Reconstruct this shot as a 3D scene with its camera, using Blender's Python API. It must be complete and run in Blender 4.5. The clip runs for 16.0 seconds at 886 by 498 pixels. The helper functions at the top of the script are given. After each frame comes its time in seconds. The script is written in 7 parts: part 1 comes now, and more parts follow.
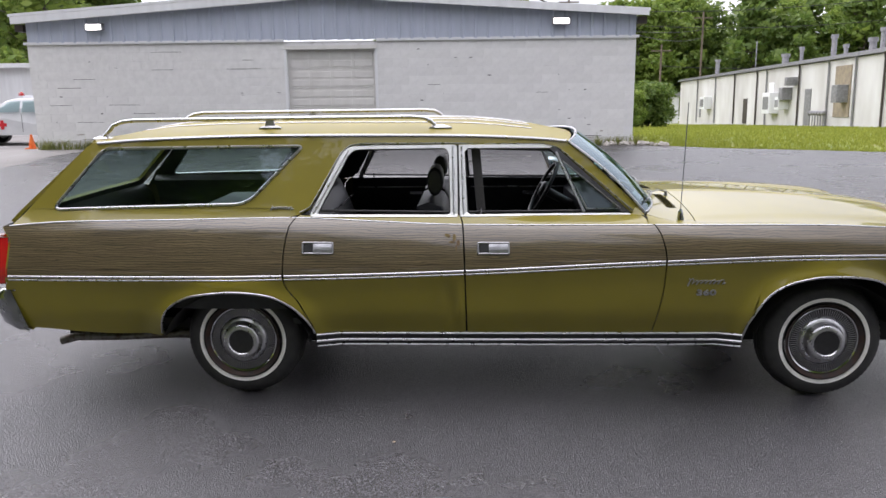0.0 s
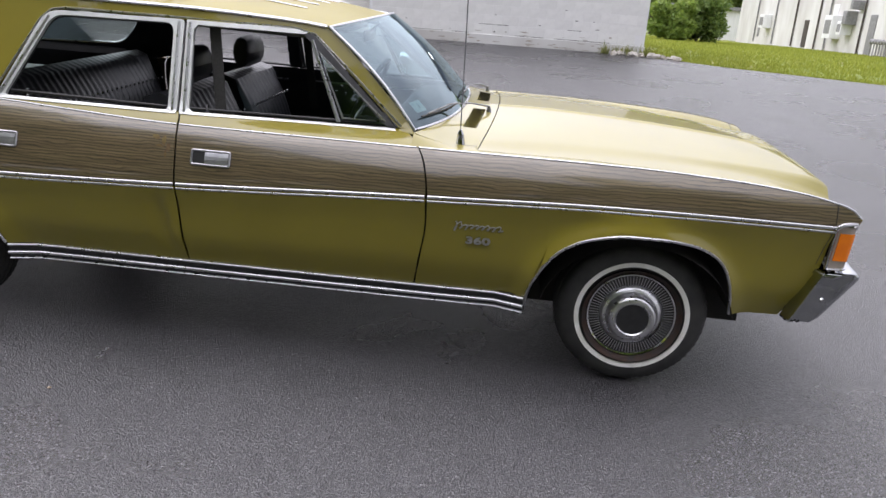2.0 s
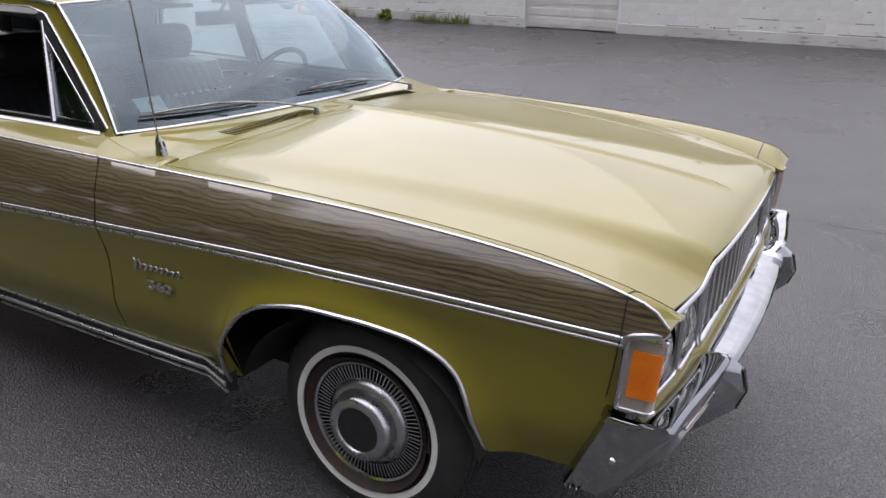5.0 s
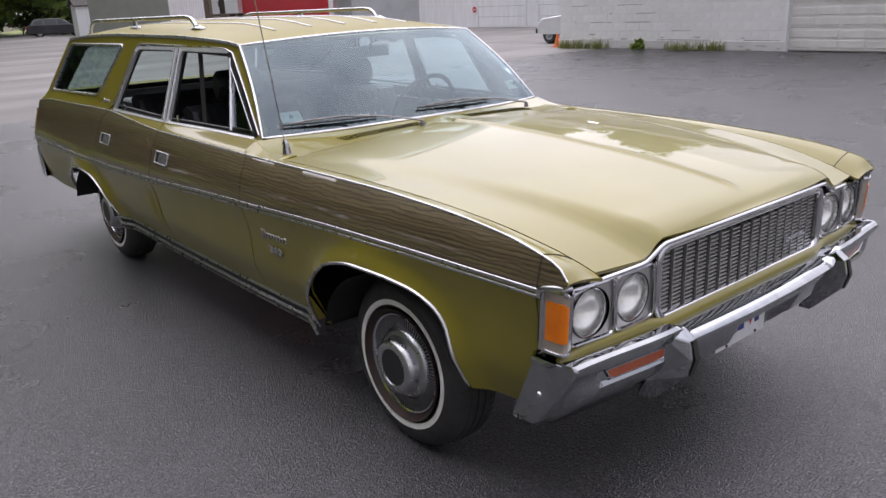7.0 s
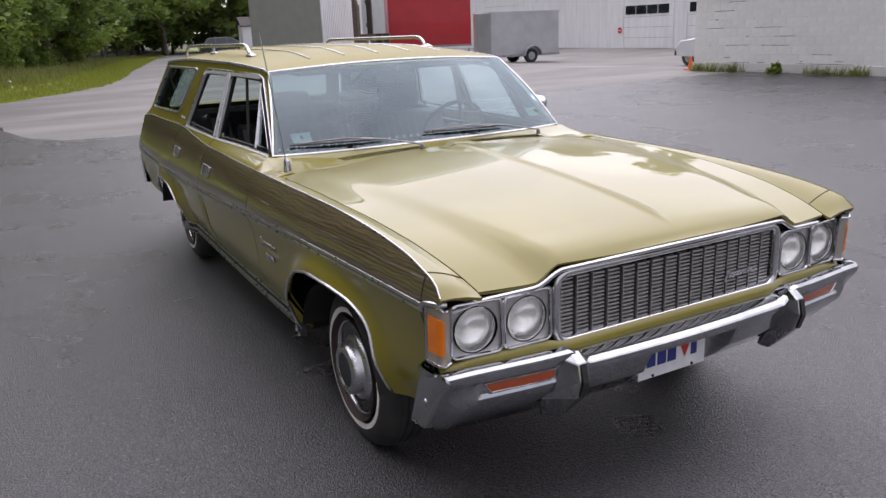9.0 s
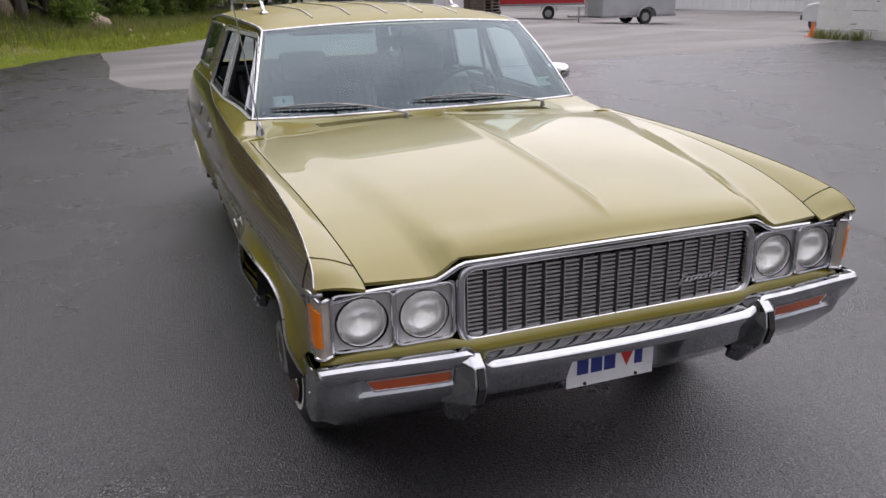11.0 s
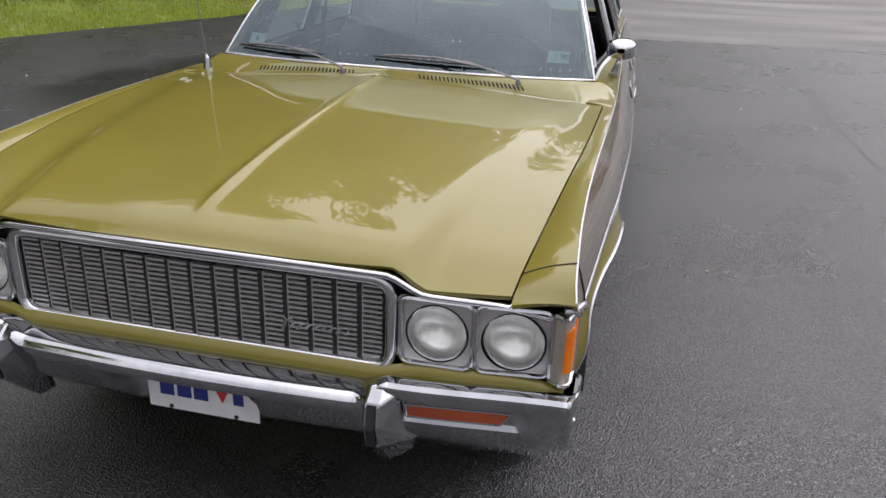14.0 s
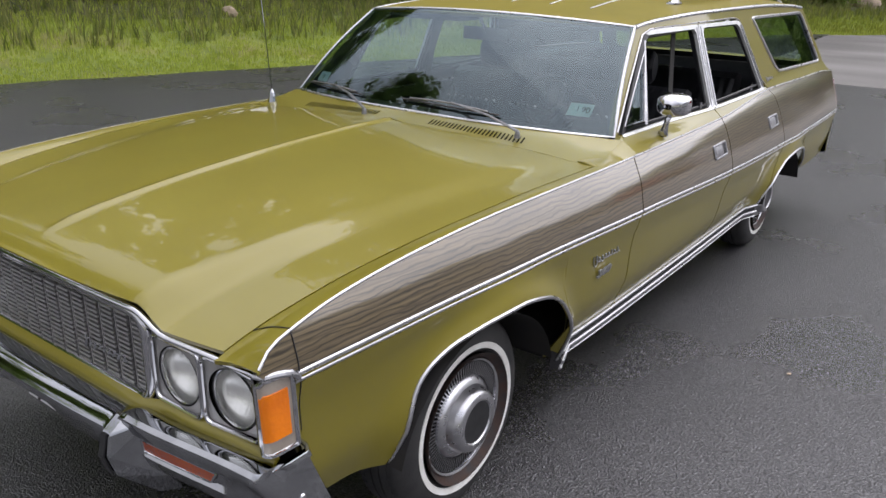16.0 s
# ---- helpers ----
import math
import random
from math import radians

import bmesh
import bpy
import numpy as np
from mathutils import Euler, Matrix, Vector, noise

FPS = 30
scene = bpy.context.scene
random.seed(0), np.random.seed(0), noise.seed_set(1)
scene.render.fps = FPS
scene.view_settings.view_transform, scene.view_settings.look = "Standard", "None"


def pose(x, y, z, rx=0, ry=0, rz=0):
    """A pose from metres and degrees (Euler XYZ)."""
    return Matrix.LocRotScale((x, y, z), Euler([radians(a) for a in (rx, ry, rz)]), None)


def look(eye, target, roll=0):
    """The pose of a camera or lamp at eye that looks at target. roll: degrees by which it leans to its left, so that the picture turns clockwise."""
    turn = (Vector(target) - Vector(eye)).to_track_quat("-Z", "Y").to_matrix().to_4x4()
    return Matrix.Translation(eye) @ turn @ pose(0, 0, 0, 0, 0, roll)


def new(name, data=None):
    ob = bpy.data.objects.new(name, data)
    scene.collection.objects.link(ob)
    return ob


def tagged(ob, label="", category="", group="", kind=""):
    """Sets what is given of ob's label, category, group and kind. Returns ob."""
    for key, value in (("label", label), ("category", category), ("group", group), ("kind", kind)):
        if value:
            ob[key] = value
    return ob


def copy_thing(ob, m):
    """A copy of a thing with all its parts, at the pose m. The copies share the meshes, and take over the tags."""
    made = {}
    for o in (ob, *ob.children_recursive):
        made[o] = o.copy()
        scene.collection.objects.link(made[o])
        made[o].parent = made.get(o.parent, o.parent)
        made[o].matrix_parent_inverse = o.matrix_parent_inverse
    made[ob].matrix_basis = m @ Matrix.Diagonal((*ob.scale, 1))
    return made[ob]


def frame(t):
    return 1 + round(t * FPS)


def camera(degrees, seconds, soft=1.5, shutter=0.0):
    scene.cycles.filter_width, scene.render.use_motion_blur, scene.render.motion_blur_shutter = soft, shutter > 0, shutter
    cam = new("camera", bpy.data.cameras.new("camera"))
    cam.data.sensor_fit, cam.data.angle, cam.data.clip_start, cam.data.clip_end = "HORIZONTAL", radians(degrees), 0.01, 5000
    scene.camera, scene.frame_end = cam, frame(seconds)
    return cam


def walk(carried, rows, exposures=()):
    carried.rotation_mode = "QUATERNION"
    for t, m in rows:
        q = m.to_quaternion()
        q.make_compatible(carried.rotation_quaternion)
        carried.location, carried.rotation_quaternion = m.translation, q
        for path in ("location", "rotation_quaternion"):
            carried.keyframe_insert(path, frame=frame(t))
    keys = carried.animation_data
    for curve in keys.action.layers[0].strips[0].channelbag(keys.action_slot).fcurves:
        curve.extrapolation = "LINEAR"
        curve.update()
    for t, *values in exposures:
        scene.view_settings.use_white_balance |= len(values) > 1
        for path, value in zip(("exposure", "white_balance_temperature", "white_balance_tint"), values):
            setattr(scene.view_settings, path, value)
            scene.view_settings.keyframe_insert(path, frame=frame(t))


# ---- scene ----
cam = camera(59.9, 16.0)
PATH = [
    (0, (1.252, -4.8, 1.659), (1.173, -2.846, 1.241), -0.6),
    (0.5, (1.627, -4.654, 1.586), (1.521, -2.711, 1.125), 0.2),
    (1, (1.916, -4.431, 1.546), (1.802, -2.509, 1.004), 1.5),
    (1.5, (2.207, -4.123, 1.574), (2.089, -2.227, 0.951), 2.9),
    (2, (2.559, -3.852, 1.591), (2.394, -1.974, 0.921), 4.2),
    (2.5, (2.775, -3.508, 1.556), (2.552, -1.645, 0.865), 4.1),
    (3, (3.043, -3.177, 1.536), (2.728, -1.336, 0.82), 2.8),
    (3.5, (3.318, -2.925, 1.555), (2.9, -1.106, 0.837), 2.6),
    (4, (3.611, -2.671, 1.546), (3.064, -0.882, 0.837), 2.5),
    (6.5, (4.901, -2.225, 1.484), (3.495, -0.958, 0.838), -1.8),
    (7, (5.088, -2.271, 1.511), (3.612, -1.067, 0.899), -2.5),
    (7.5, (5.226, -2.133, 1.512), (3.693, -0.993, 0.919), -2.6),
    (8, (5.341, -2.018, 1.515), (3.754, -0.947, 0.938), -2.4),
    (8.5, (5.489, -1.96, 1.504), (3.844, -0.973, 0.942), -2.3),
    (9, (5.637, -1.818, 1.54), (3.944, -0.908, 0.988), -2.4),
    (11.5, (5.702, -0.921, 1.538), (3.891, -0.397, 0.87), -0.6),
    (12, (5.611, -0.557, 1.523), (3.77, -0.187, 0.834), 0.4),
    (12.5, (5.613, -0.156, 1.536), (3.756, 0.044, 0.822), 1.2),
    (13, (5.512, 0.202, 1.539), (3.652, 0.209, 0.805), 1.9),
    (13.5, (5.43, 0.602, 1.518), (3.586, 0.404, 0.77), 2.2),
    (14, (5.345, 0.932, 1.526), (3.539, 0.527, 0.768), 2.3),
    (14.5, (5.14, 1.189, 1.537), (3.391, 0.577, 0.784), 2.4),
    (15, (4.987, 1.506, 1.543), (3.319, 0.694, 0.797), 2.3),
    (15.5, (4.844, 1.746, 1.553), (3.265, 0.76, 0.823), 2.0),
    (16, (4.74, 1.951, 1.578), (3.225, 0.846, 0.882), 1.5),
]
walk(cam, [(t, look(eye, target, roll)) for t, eye, target, roll in PATH],
     exposures=((0, 0.44, 6500, 18), (1.5, 0.50, 6500, 18), (3, 0.60, 6500, 18), (3.5, 0.48, 6500, 18), (4, 0.3, 6500, 19), (6.5, 0.04, 6500, 20), (8.5, 0.03, 6500, 21), (12.5, -0.22, 6700, 18), (14, -0.14, 6650, 17), (16, 0.0, 6500, 16)))

from mathutils.geometry import delaunay_2d_cdt

# ---- world and sun: a bright overcast day ----
world = bpy.data.worlds.new("overcast")
scene.world = world
world.use_nodes = True
wn, wl = world.node_tree.nodes, world.node_tree.links
sky = wn.new("ShaderNodeTexSky")
sky.sky_type, sky.sun_disc = "NISHITA", False
sky.sun_elevation, sky.sun_rotation = radians(55), radians(297)
cover = wn.new("ShaderNodeTexNoise")
cover.inputs["Scale"].default_value, cover.inputs["Detail"].default_value = 2.2, 6.0
coords = wn.new("ShaderNodeTexCoord")
squash = wn.new("ShaderNodeMapping")
squash.inputs["Scale"].default_value = (1.0, 1.0, 2.6)
clouds = wn.new("ShaderNodeValToRGB")
clouds.color_ramp.elements[0].position, clouds.color_ramp.elements[0].color = 0.30, (5.6, 6.0, 6.7, 1)
clouds.color_ramp.elements[1].position, clouds.color_ramp.elements[1].color = 0.68, (10.5, 10.6, 10.8, 1)
blend = wn.new("ShaderNodeMixRGB")
blend.inputs[0].default_value = 0.88
wl.new(coords.outputs["Generated"], squash.inputs["Vector"])
wl.new(squash.outputs["Vector"], cover.inputs["Vector"])
wl.new(cover.outputs["Fac"], clouds.inputs["Fac"])
wl.new(sky.outputs["Color"], blend.inputs[1])
wl.new(clouds.outputs["Color"], blend.inputs[2])
# an overcast dome is brightest overhead and towards the hidden sun
split, dome, shade = wn.new("ShaderNodeVectorMath"), wn.new("ShaderNodeMapRange"), wn.new("ShaderNodeMixRGB")
split.operation = "DOT_PRODUCT"
split.inputs[1].default_value = (0, 0, 1)
dome.inputs["To Min"].default_value, dome.inputs["To Max"].default_value = 0.62, 1.0
side, tilt, both = wn.new("ShaderNodeVectorMath"), wn.new("ShaderNodeMapRange"), wn.new("ShaderNodeMath")
side.operation, both.operation = "DOT_PRODUCT", "MULTIPLY"
side.inputs[1].default_value = (-0.57, 0.26, 0.78)
tilt.interpolation_type = "SMOOTHSTEP"
tilt.inputs["From Min"].default_value = -0.20
tilt.inputs["To Min"].default_value, tilt.inputs["To Max"].default_value = 0.72, 1.65
wl.new(coords.outputs["Generated"], side.inputs[0])
wl.new(side.outputs["Value"], tilt.inputs["Value"])
shade.blend_type = "MULTIPLY"
shade.inputs[0].default_value = 1.0
wl.new(coords.outputs["Generated"], split.inputs[0])
wl.new(split.outputs["Value"], dome.inputs["Value"])
wl.new(blend.outputs["Color"], shade.inputs[1])
wl.new(dome.outputs["Result"], both.inputs[0])
wl.new(tilt.outputs["Result"], both.inputs[1])
wl.new(both.outputs["Value"], shade.inputs[2])
wl.new(shade.outputs["Color"], wn["Background"].inputs["Color"])
wn["Background"].inputs["Strength"].default_value = 0.19

sun = new("sun", bpy.data.lights.new("sun", "SUN"))
sun.data.energy, sun.data.angle, sun.data.color = 1.0, radians(100), (1.0, 0.96, 0.9)
sun.matrix_basis = look((-11.5, 6, 20), (0, 0, 0))


# ---- materials ----
def material(name, colour, rough=0.5, metal=0.0, second=None, scale=8.0, detail=6.0, contrast=(0.35, 0.65), stretch=(1, 1, 1),
             bump=0.0, bump_scale=None, coat=0.0, coat_rough=0.03, rough_var=0.0, spec=0.5, third=None, third_scale=0.7):
    """A surface with a colour, a second colour in patches, fine relief and an uneven gloss."""
    m = bpy.data.materials.new(name)
    m.use_nodes = True
    n, l = m.node_tree.nodes, m.node_tree.links
    b = n["Principled BSDF"]
    b.inputs["Base Color"].default_value = (*colour, 1)
    b.inputs["Roughness"].default_value, b.inputs["Metallic"].default_value = rough, metal
    b.inputs["Coat Weight"].default_value, b.inputs["Coat Roughness"].default_value = coat, coat_rough
    b.inputs["Specular IOR Level"].default_value = spec
    tc, mp = n.new("ShaderNodeTexCoord"), n.new("ShaderNodeMapping")
    mp.inputs["Scale"].default_value = stretch
    l.new(tc.outputs["Object"], mp.inputs["Vector"])
    tex = n.new("ShaderNodeTexNoise")
    tex.inputs["Scale"].default_value, tex.inputs["Detail"].default_value = scale, detail
    l.new(mp.outputs["Vector"], tex.inputs["Vector"])
    last = None
    if second:
        ramp, mix = n.new("ShaderNodeValToRGB"), n.new("ShaderNodeMixRGB")
        ramp.color_ramp.elements[0].position, ramp.color_ramp.elements[1].position = contrast
        l.new(tex.outputs["Fac"], ramp.inputs["Fac"])
        l.new(ramp.outputs["Color"], mix.inputs[0])
        mix.inputs[1].default_value, mix.inputs[2].default_value = (*colour, 1), (*second, 1)
        last = mix
    if third:
        t3, r3, m3 = n.new("ShaderNodeTexNoise"), n.new("ShaderNodeValToRGB"), n.new("ShaderNodeMixRGB")
        t3.inputs["Scale"].default_value, t3.inputs["Detail"].default_value = third_scale, 4.0
        r3.color_ramp.elements[0].position, r3.color_ramp.elements[1].position = 0.5, 0.68
        l.new(mp.outputs["Vector"], t3.inputs["Vector"])
        l.new(t3.outputs["Fac"], r3.inputs["Fac"])
        l.new(r3.outputs["Color"], m3.inputs[0])
        m3.inputs[1].default_value, m3.inputs[2].default_value = (*colour, 1), (*third, 1)
        if last:
            l.new(last.outputs["Color"], m3.inputs[1])
        last = m3
    if last:
        l.new(last.outputs["Color"], b.inputs["Base Color"])
    if rough_var:
        rr = n.new("ShaderNodeMapRange")
        rr.inputs["To Min"].default_value, rr.inputs["To Max"].default_value = max(0.0, rough - rough_var), min(1.0, rough + rough_var)
        rr.inputs["From Min"].default_value, rr.inputs["From Max"].default_value = 0.3, 0.7
        l.new(tex.outputs["Fac"], rr.inputs["Value"])
        l.new(rr.outputs["Result"], b.inputs["Roughness"])
    if bump:
        t2, bp = n.new("ShaderNodeTexNoise"), n.new("ShaderNodeBump")
        t2.inputs["Scale"].default_value, t2.inputs["Detail"].default_value = bump_scale or scale * 4, 5.0
        l.new(mp.outputs["Vector"], t2.inputs["Vector"])
        l.new(t2.outputs["Fac"], bp.inputs["Height"])
        bp.inputs["Strength"].default_value, bp.inputs["Distance"].default_value = bump, 0.01
        l.new(bp.outputs["Normal"], b.inputs["Normal"])
    return m


def glass(name, colour, rough=0.0, ior=1.85, sheen=(0.78, 0.93, 1.0)):
    """Thin tinted pane: mostly clear, with a mirror that grows towards a grazing view."""
    m = bpy.data.materials.new(name)
    m.use_nodes = True
    n, l = m.node_tree.nodes, m.node_tree.links
    n.remove(n["Principled BSDF"])
    clear, gloss, mix, fres = (n.new("ShaderNodeBsdfTransparent"), n.new("ShaderNodeBsdfGlossy"), n.new("ShaderNodeMixShader"), n.new("ShaderNodeFresnel"))
    clear.inputs["Color"].default_value = (*colour, 1)
    gloss.inputs["Roughness"].default_value = rough
    fres.inputs["IOR"].default_value = ior
    gloss.inputs["Color"].default_value = (*sheen, 1)
    l.new(fres.outputs["Fac"], mix.inputs["Fac"])
    l.new(clear.outputs["BSDF"], mix.inputs[1])
    l.new(gloss.outputs["BSDF"], mix.inputs[2])
    l.new(mix.outputs["Shader"], n["Material Output"].inputs["Surface"])
    return m


PAINT = material("olive_paint", (0.203, 0.170, 0.0165), 0.42, 0.0, second=(0.185, 0.154, 0.0145), scale=3.0, coat=0.75, coat_rough=0.015, bump=0.006, bump_scale=500, spec=0.3)
PAINT.node_tree.nodes["Principled BSDF"].inputs["Coat IOR"].default_value = 1.50
ROOF_PAINT = material("chalky_olive_paint", (0.215, 0.176, 0.020), 0.55, 0.0, second=(0.190, 0.155, 0.016), scale=4.0, coat=0.22, coat_rough=0.22, bump=0.01, bump_scale=300, spec=0.2)
CHROME = material("chrome", (0.62, 0.62, 0.64), 0.06, 1.0, second=(0.54, 0.54, 0.56), scale=14, rough_var=0.035)
CHROME_WORN = material("worn_chrome", (0.43, 0.44, 0.455), 0.045, 1.0, second=(0.36, 0.37, 0.385), scale=16, rough_var=0.035, bump=0.006, bump_scale=120)
BRUSHED = material("argent", (0.44, 0.44, 0.46), 0.38, 0.9, second=(0.33, 0.33, 0.35), scale=30, rough_var=0.08)
BEZEL = material("argent_bezel", (0.56, 0.55, 0.54), 0.34, 0.75, second=(0.46, 0.45, 0.44), scale=26, rough_var=0.06)
STAINLESS = material("stainless_trim", (0.60, 0.60, 0.62), 0.30, 1.0, second=(0.52, 0.52, 0.54), scale=30, rough_var=0.06)
WIPER_METAL = material("wiper_metal", (0.26, 0.26, 0.265), 0.42, 0.85, second=(0.17, 0.17, 0.175), scale=40, rough_var=0.1)
WINDOW_METAL = material("window_metal", (0.70, 0.71, 0.70), 0.42, 0.55, second=(0.62, 0.63, 0.62), scale=24, rough_var=0.08)
ROCKER = material("dark_rocker", (0.055, 0.055, 0.058), 0.4, 0.5, second=(0.035, 0.035, 0.037), scale=20)
EMBLEM = material("emblem_silver", (0.58, 0.58, 0.59), 0.28, 0.9, second=(0.46, 0.46, 0.47), scale=40)
SLOT_SHADE = material("shaded_slot", (0.016, 0.014, 0.004), 0.9, second=(0.011, 0.010, 0.003), scale=30, spec=0.05)
BLACK_PLASTIC = material("black_plastic", (0.012, 0.012, 0.013), 0.42, second=(0.02, 0.02, 0.021), scale=40, bump=0.05)
RUBBER = material("tyre_rubber", (0.018, 0.018, 0.019), 0.72, second=(0.034, 0.033, 0.032), scale=12, bump=0.15, bump_scale=180)
WHITEWALL = material("whitewall", (0.80, 0.79, 0.76), 0.55, second=(0.70, 0.68, 0.64), scale=20)
RUST = material("rusted_rim", (0.055, 0.030, 0.022), 0.7, 0.2, second=(0.035, 0.03, 0.03), scale=24, bump=0.2)
UNDER = material("underbody", (0.010, 0.010, 0.011), 0.85, second=(0.018, 0.016, 0.014), scale=9)
VINYL = material("black_vinyl", (0.013, 0.014, 0.017), 0.36, second=(0.022, 0.023, 0.027), scale=18, bump=0.12, bump_scale=260)
HEADLINER = material("headliner", (0.05, 0.052, 0.055), 0.9, second=(0.07, 0.07, 0.07), scale=30)
AMBER = material("amber_lens", (0.88, 0.23, 0.008), 0.12, second=(0.74, 0.17, 0.007), scale=9, spec=0.3, coat=0.3, bump=0.25, bump_scale=90)
AMBER_DARK = material("dark_amber_lens", (0.42, 0.075, 0.012), 0.12, second=(0.33, 0.05, 0.01), scale=12, coat=1.0, bump=0.25, bump_scale=120)
REFLECTOR = material("lamp_reflector", (0.97, 0.97, 0.95), 0.24, 0.80, second=(0.88, 0.88, 0.86), scale=40, stretch=(1, 6, 0.3), bump=0.25, bump_scale=30)
CLEAR_LENS = material("clear_lens", (0.42, 0.37, 0.31), 0.12, 0.25, second=(0.33, 0.28, 0.23), scale=10, coat=1.0, bump=0.2, bump_scale=70)
LAMP_GLASS = material("sealed_beam", (0.92, 0.92, 0.90), 0.12, 0.15, second=(0.80, 0.80, 0.78), scale=9, stretch=(1, 3, 1), coat=1.0, bump=0.5, bump_scale=60)
RED_LENS = material("red_lens", (0.45, 0.012, 0.012), 0.12, second=(0.34, 0.01, 0.01), scale=14, coat=1.0)
WHITE_PLATE = material("plate_white", (0.78, 0.78, 0.79), 0.4, second=(0.70, 0.70, 0.71), scale=20)
BLUE_INK = material("blue_ink", (0.02, 0.03, 0.20), 0.45)
RED_INK = material("red_ink", (0.55, 0.03, 0.03), 0.45)
STICKER = material("sticker_green", (0.50, 0.66, 0.55), 0.5, second=(0.60, 0.70, 0.62), scale=60)
STICKER_WHITE = material("sticker_white", (0.66, 0.72, 0.68), 0.5, second=(0.5, 0.58, 0.56), scale=60)
INK = material("dark_ink", (0.02, 0.03, 0.03), 0.5)
BELT = material("seat_belt", (0.05, 0.048, 0.046), 0.7, second=(0.035, 0.034, 0.033), scale=120)
TINT = glass("tinted_glass", (0.60, 0.70, 0.68), ior=1.6)
WINDSCREEN = glass("windscreen_glass", (0.37, 0.51, 0.53), ior=1.82)
VENT_GLASS = glass("vent_glass", (0.55, 0.66, 0.64), ior=1.55)
LENS_GLASS = glass("lens_glass", (0.99, 0.99, 0.98), 0.04, 1.3, (1, 1, 1))


def woodgrain():
    """Printed walnut sheet: long wavy dark lines along the car on grey brown."""
    m = material("woodgrain_vinyl", (0.062, 0.045, 0.030), 0.30, coat=1.0, coat_rough=0.07)
    n, l = m.node_tree.nodes, m.node_tree.links
    b = n["Principled BSDF"]
    b.inputs["Coat IOR"].default_value = 1.58
    tc = n.new("ShaderNodeTexCoord")
    wv = n.new("ShaderNodeTexWave")
    wv.bands_direction = "Z"
    wv.inputs["Scale"].default_value, wv.inputs["Distortion"].default_value = 11.0, 8.0
    wv.inputs["Detail"].default_value, wv.inputs["Detail Scale"].default_value, wv.inputs["Detail Roughness"].default_value = 2.6, 1.0, 0.5
    warp = n.new("ShaderNodeMapping")
    warp.inputs["Scale"].default_value = (0.7, 0.0, 2.4)
    l.new(tc.outputs["Object"], warp.inputs["Vector"])
    l.new(warp.outputs["Vector"], wv.inputs["Vector"])
    r1 = n.new("ShaderNodeValToRGB")
    r1.color_ramp.elements[0].position, r1.color_ramp.elements[0].color = 0.0, (0.040, 0.031, 0.018, 1)
    r1.color_ramp.elements[1].position, r1.color_ramp.elements[1].color = 0.50, (0.130, 0.100, 0.056, 1)
    mid = r1.color_ramp.elements.new(0.12)
    mid.color = (0.084, 0.065, 0.037, 1)
    l.new(wv.outputs["Fac"], r1.inputs["Fac"])
    st = n.new("ShaderNodeMapping")
    st.inputs["Scale"].default_value = (1.6, 0.0, 90.0)
    l.new(tc.outputs["Object"], st.inputs["Vector"])
    fine = n.new("ShaderNodeTexNoise")
    fine.inputs["Scale"].default_value, fine.inputs["Detail"].default_value = 1.6, 6.0
    l.new(st.outputs["Vector"], fine.inputs["Vector"])
    r2 = n.new("ShaderNodeValToRGB")
    r2.color_ramp.elements[0].position, r2.color_ramp.elements[0].color = 0.32, (0.50, 0.49, 0.47, 1)
    r2.color_ramp.elements[1].position, r2.color_ramp.elements[1].color = 0.66, (1.25, 1.22, 1.18, 1)
    l.new(fine.outputs["Fac"], r2.inputs["Fac"])
    mul = n.new("ShaderNodeMixRGB")
    mul.blend_type = "MULTIPLY"
    mul.inputs[0].default_value = 1.0
    l.new(r1.outputs["Color"], mul.inputs[1])
    l.new(r2.outputs["Color"], mul.inputs[2])
    l.new(mul.outputs["Color"], b.inputs["Base Color"])
    return m


WOOD = woodgrain()


# ---- helpers of this scene ----
def part(name, bm, mat, parent=None, label="", smooth=True, thick=0.0, bevel=0.0):
    """Links a bmesh as one mesh object under a thing or a part."""
    me = bpy.data.meshes.new(name)
    if smooth:
        for f in bm.faces:
            f.smooth = True
    bm.to_mesh(me)
    bm.free()
    for one in mat if isinstance(mat, (list, tuple)) else [mat]:
        me.materials.append(one)
    if smooth:
        me.set_sharp_from_angle(angle=radians(38))
    ob = new(name, me)
    ob.parent = parent
    if label:
        ob["label"] = label
    if thick:
        so = ob.modifiers.new("thickness", "SOLIDIFY")
        so.thickness, so.offset = thick, -1
        if smooth:
            ob.modifiers.new("crisp_rim", "EDGE_SPLIT").split_angle = radians(62)
    if bevel:
        bv = ob.modifiers.new("edge", "BEVEL")
        bv.width, bv.segments, bv.limit_method = bevel, 2, "ANGLE"
        bv.harden_normals = False
    return ob


def thing(name, at=(0, 0, 0), label="", category="", group="", turn=0):
    ob = new(name)
    ob.matrix_basis = pose(*at, 0, 0, turn)
    return tagged(ob, label, category, group)


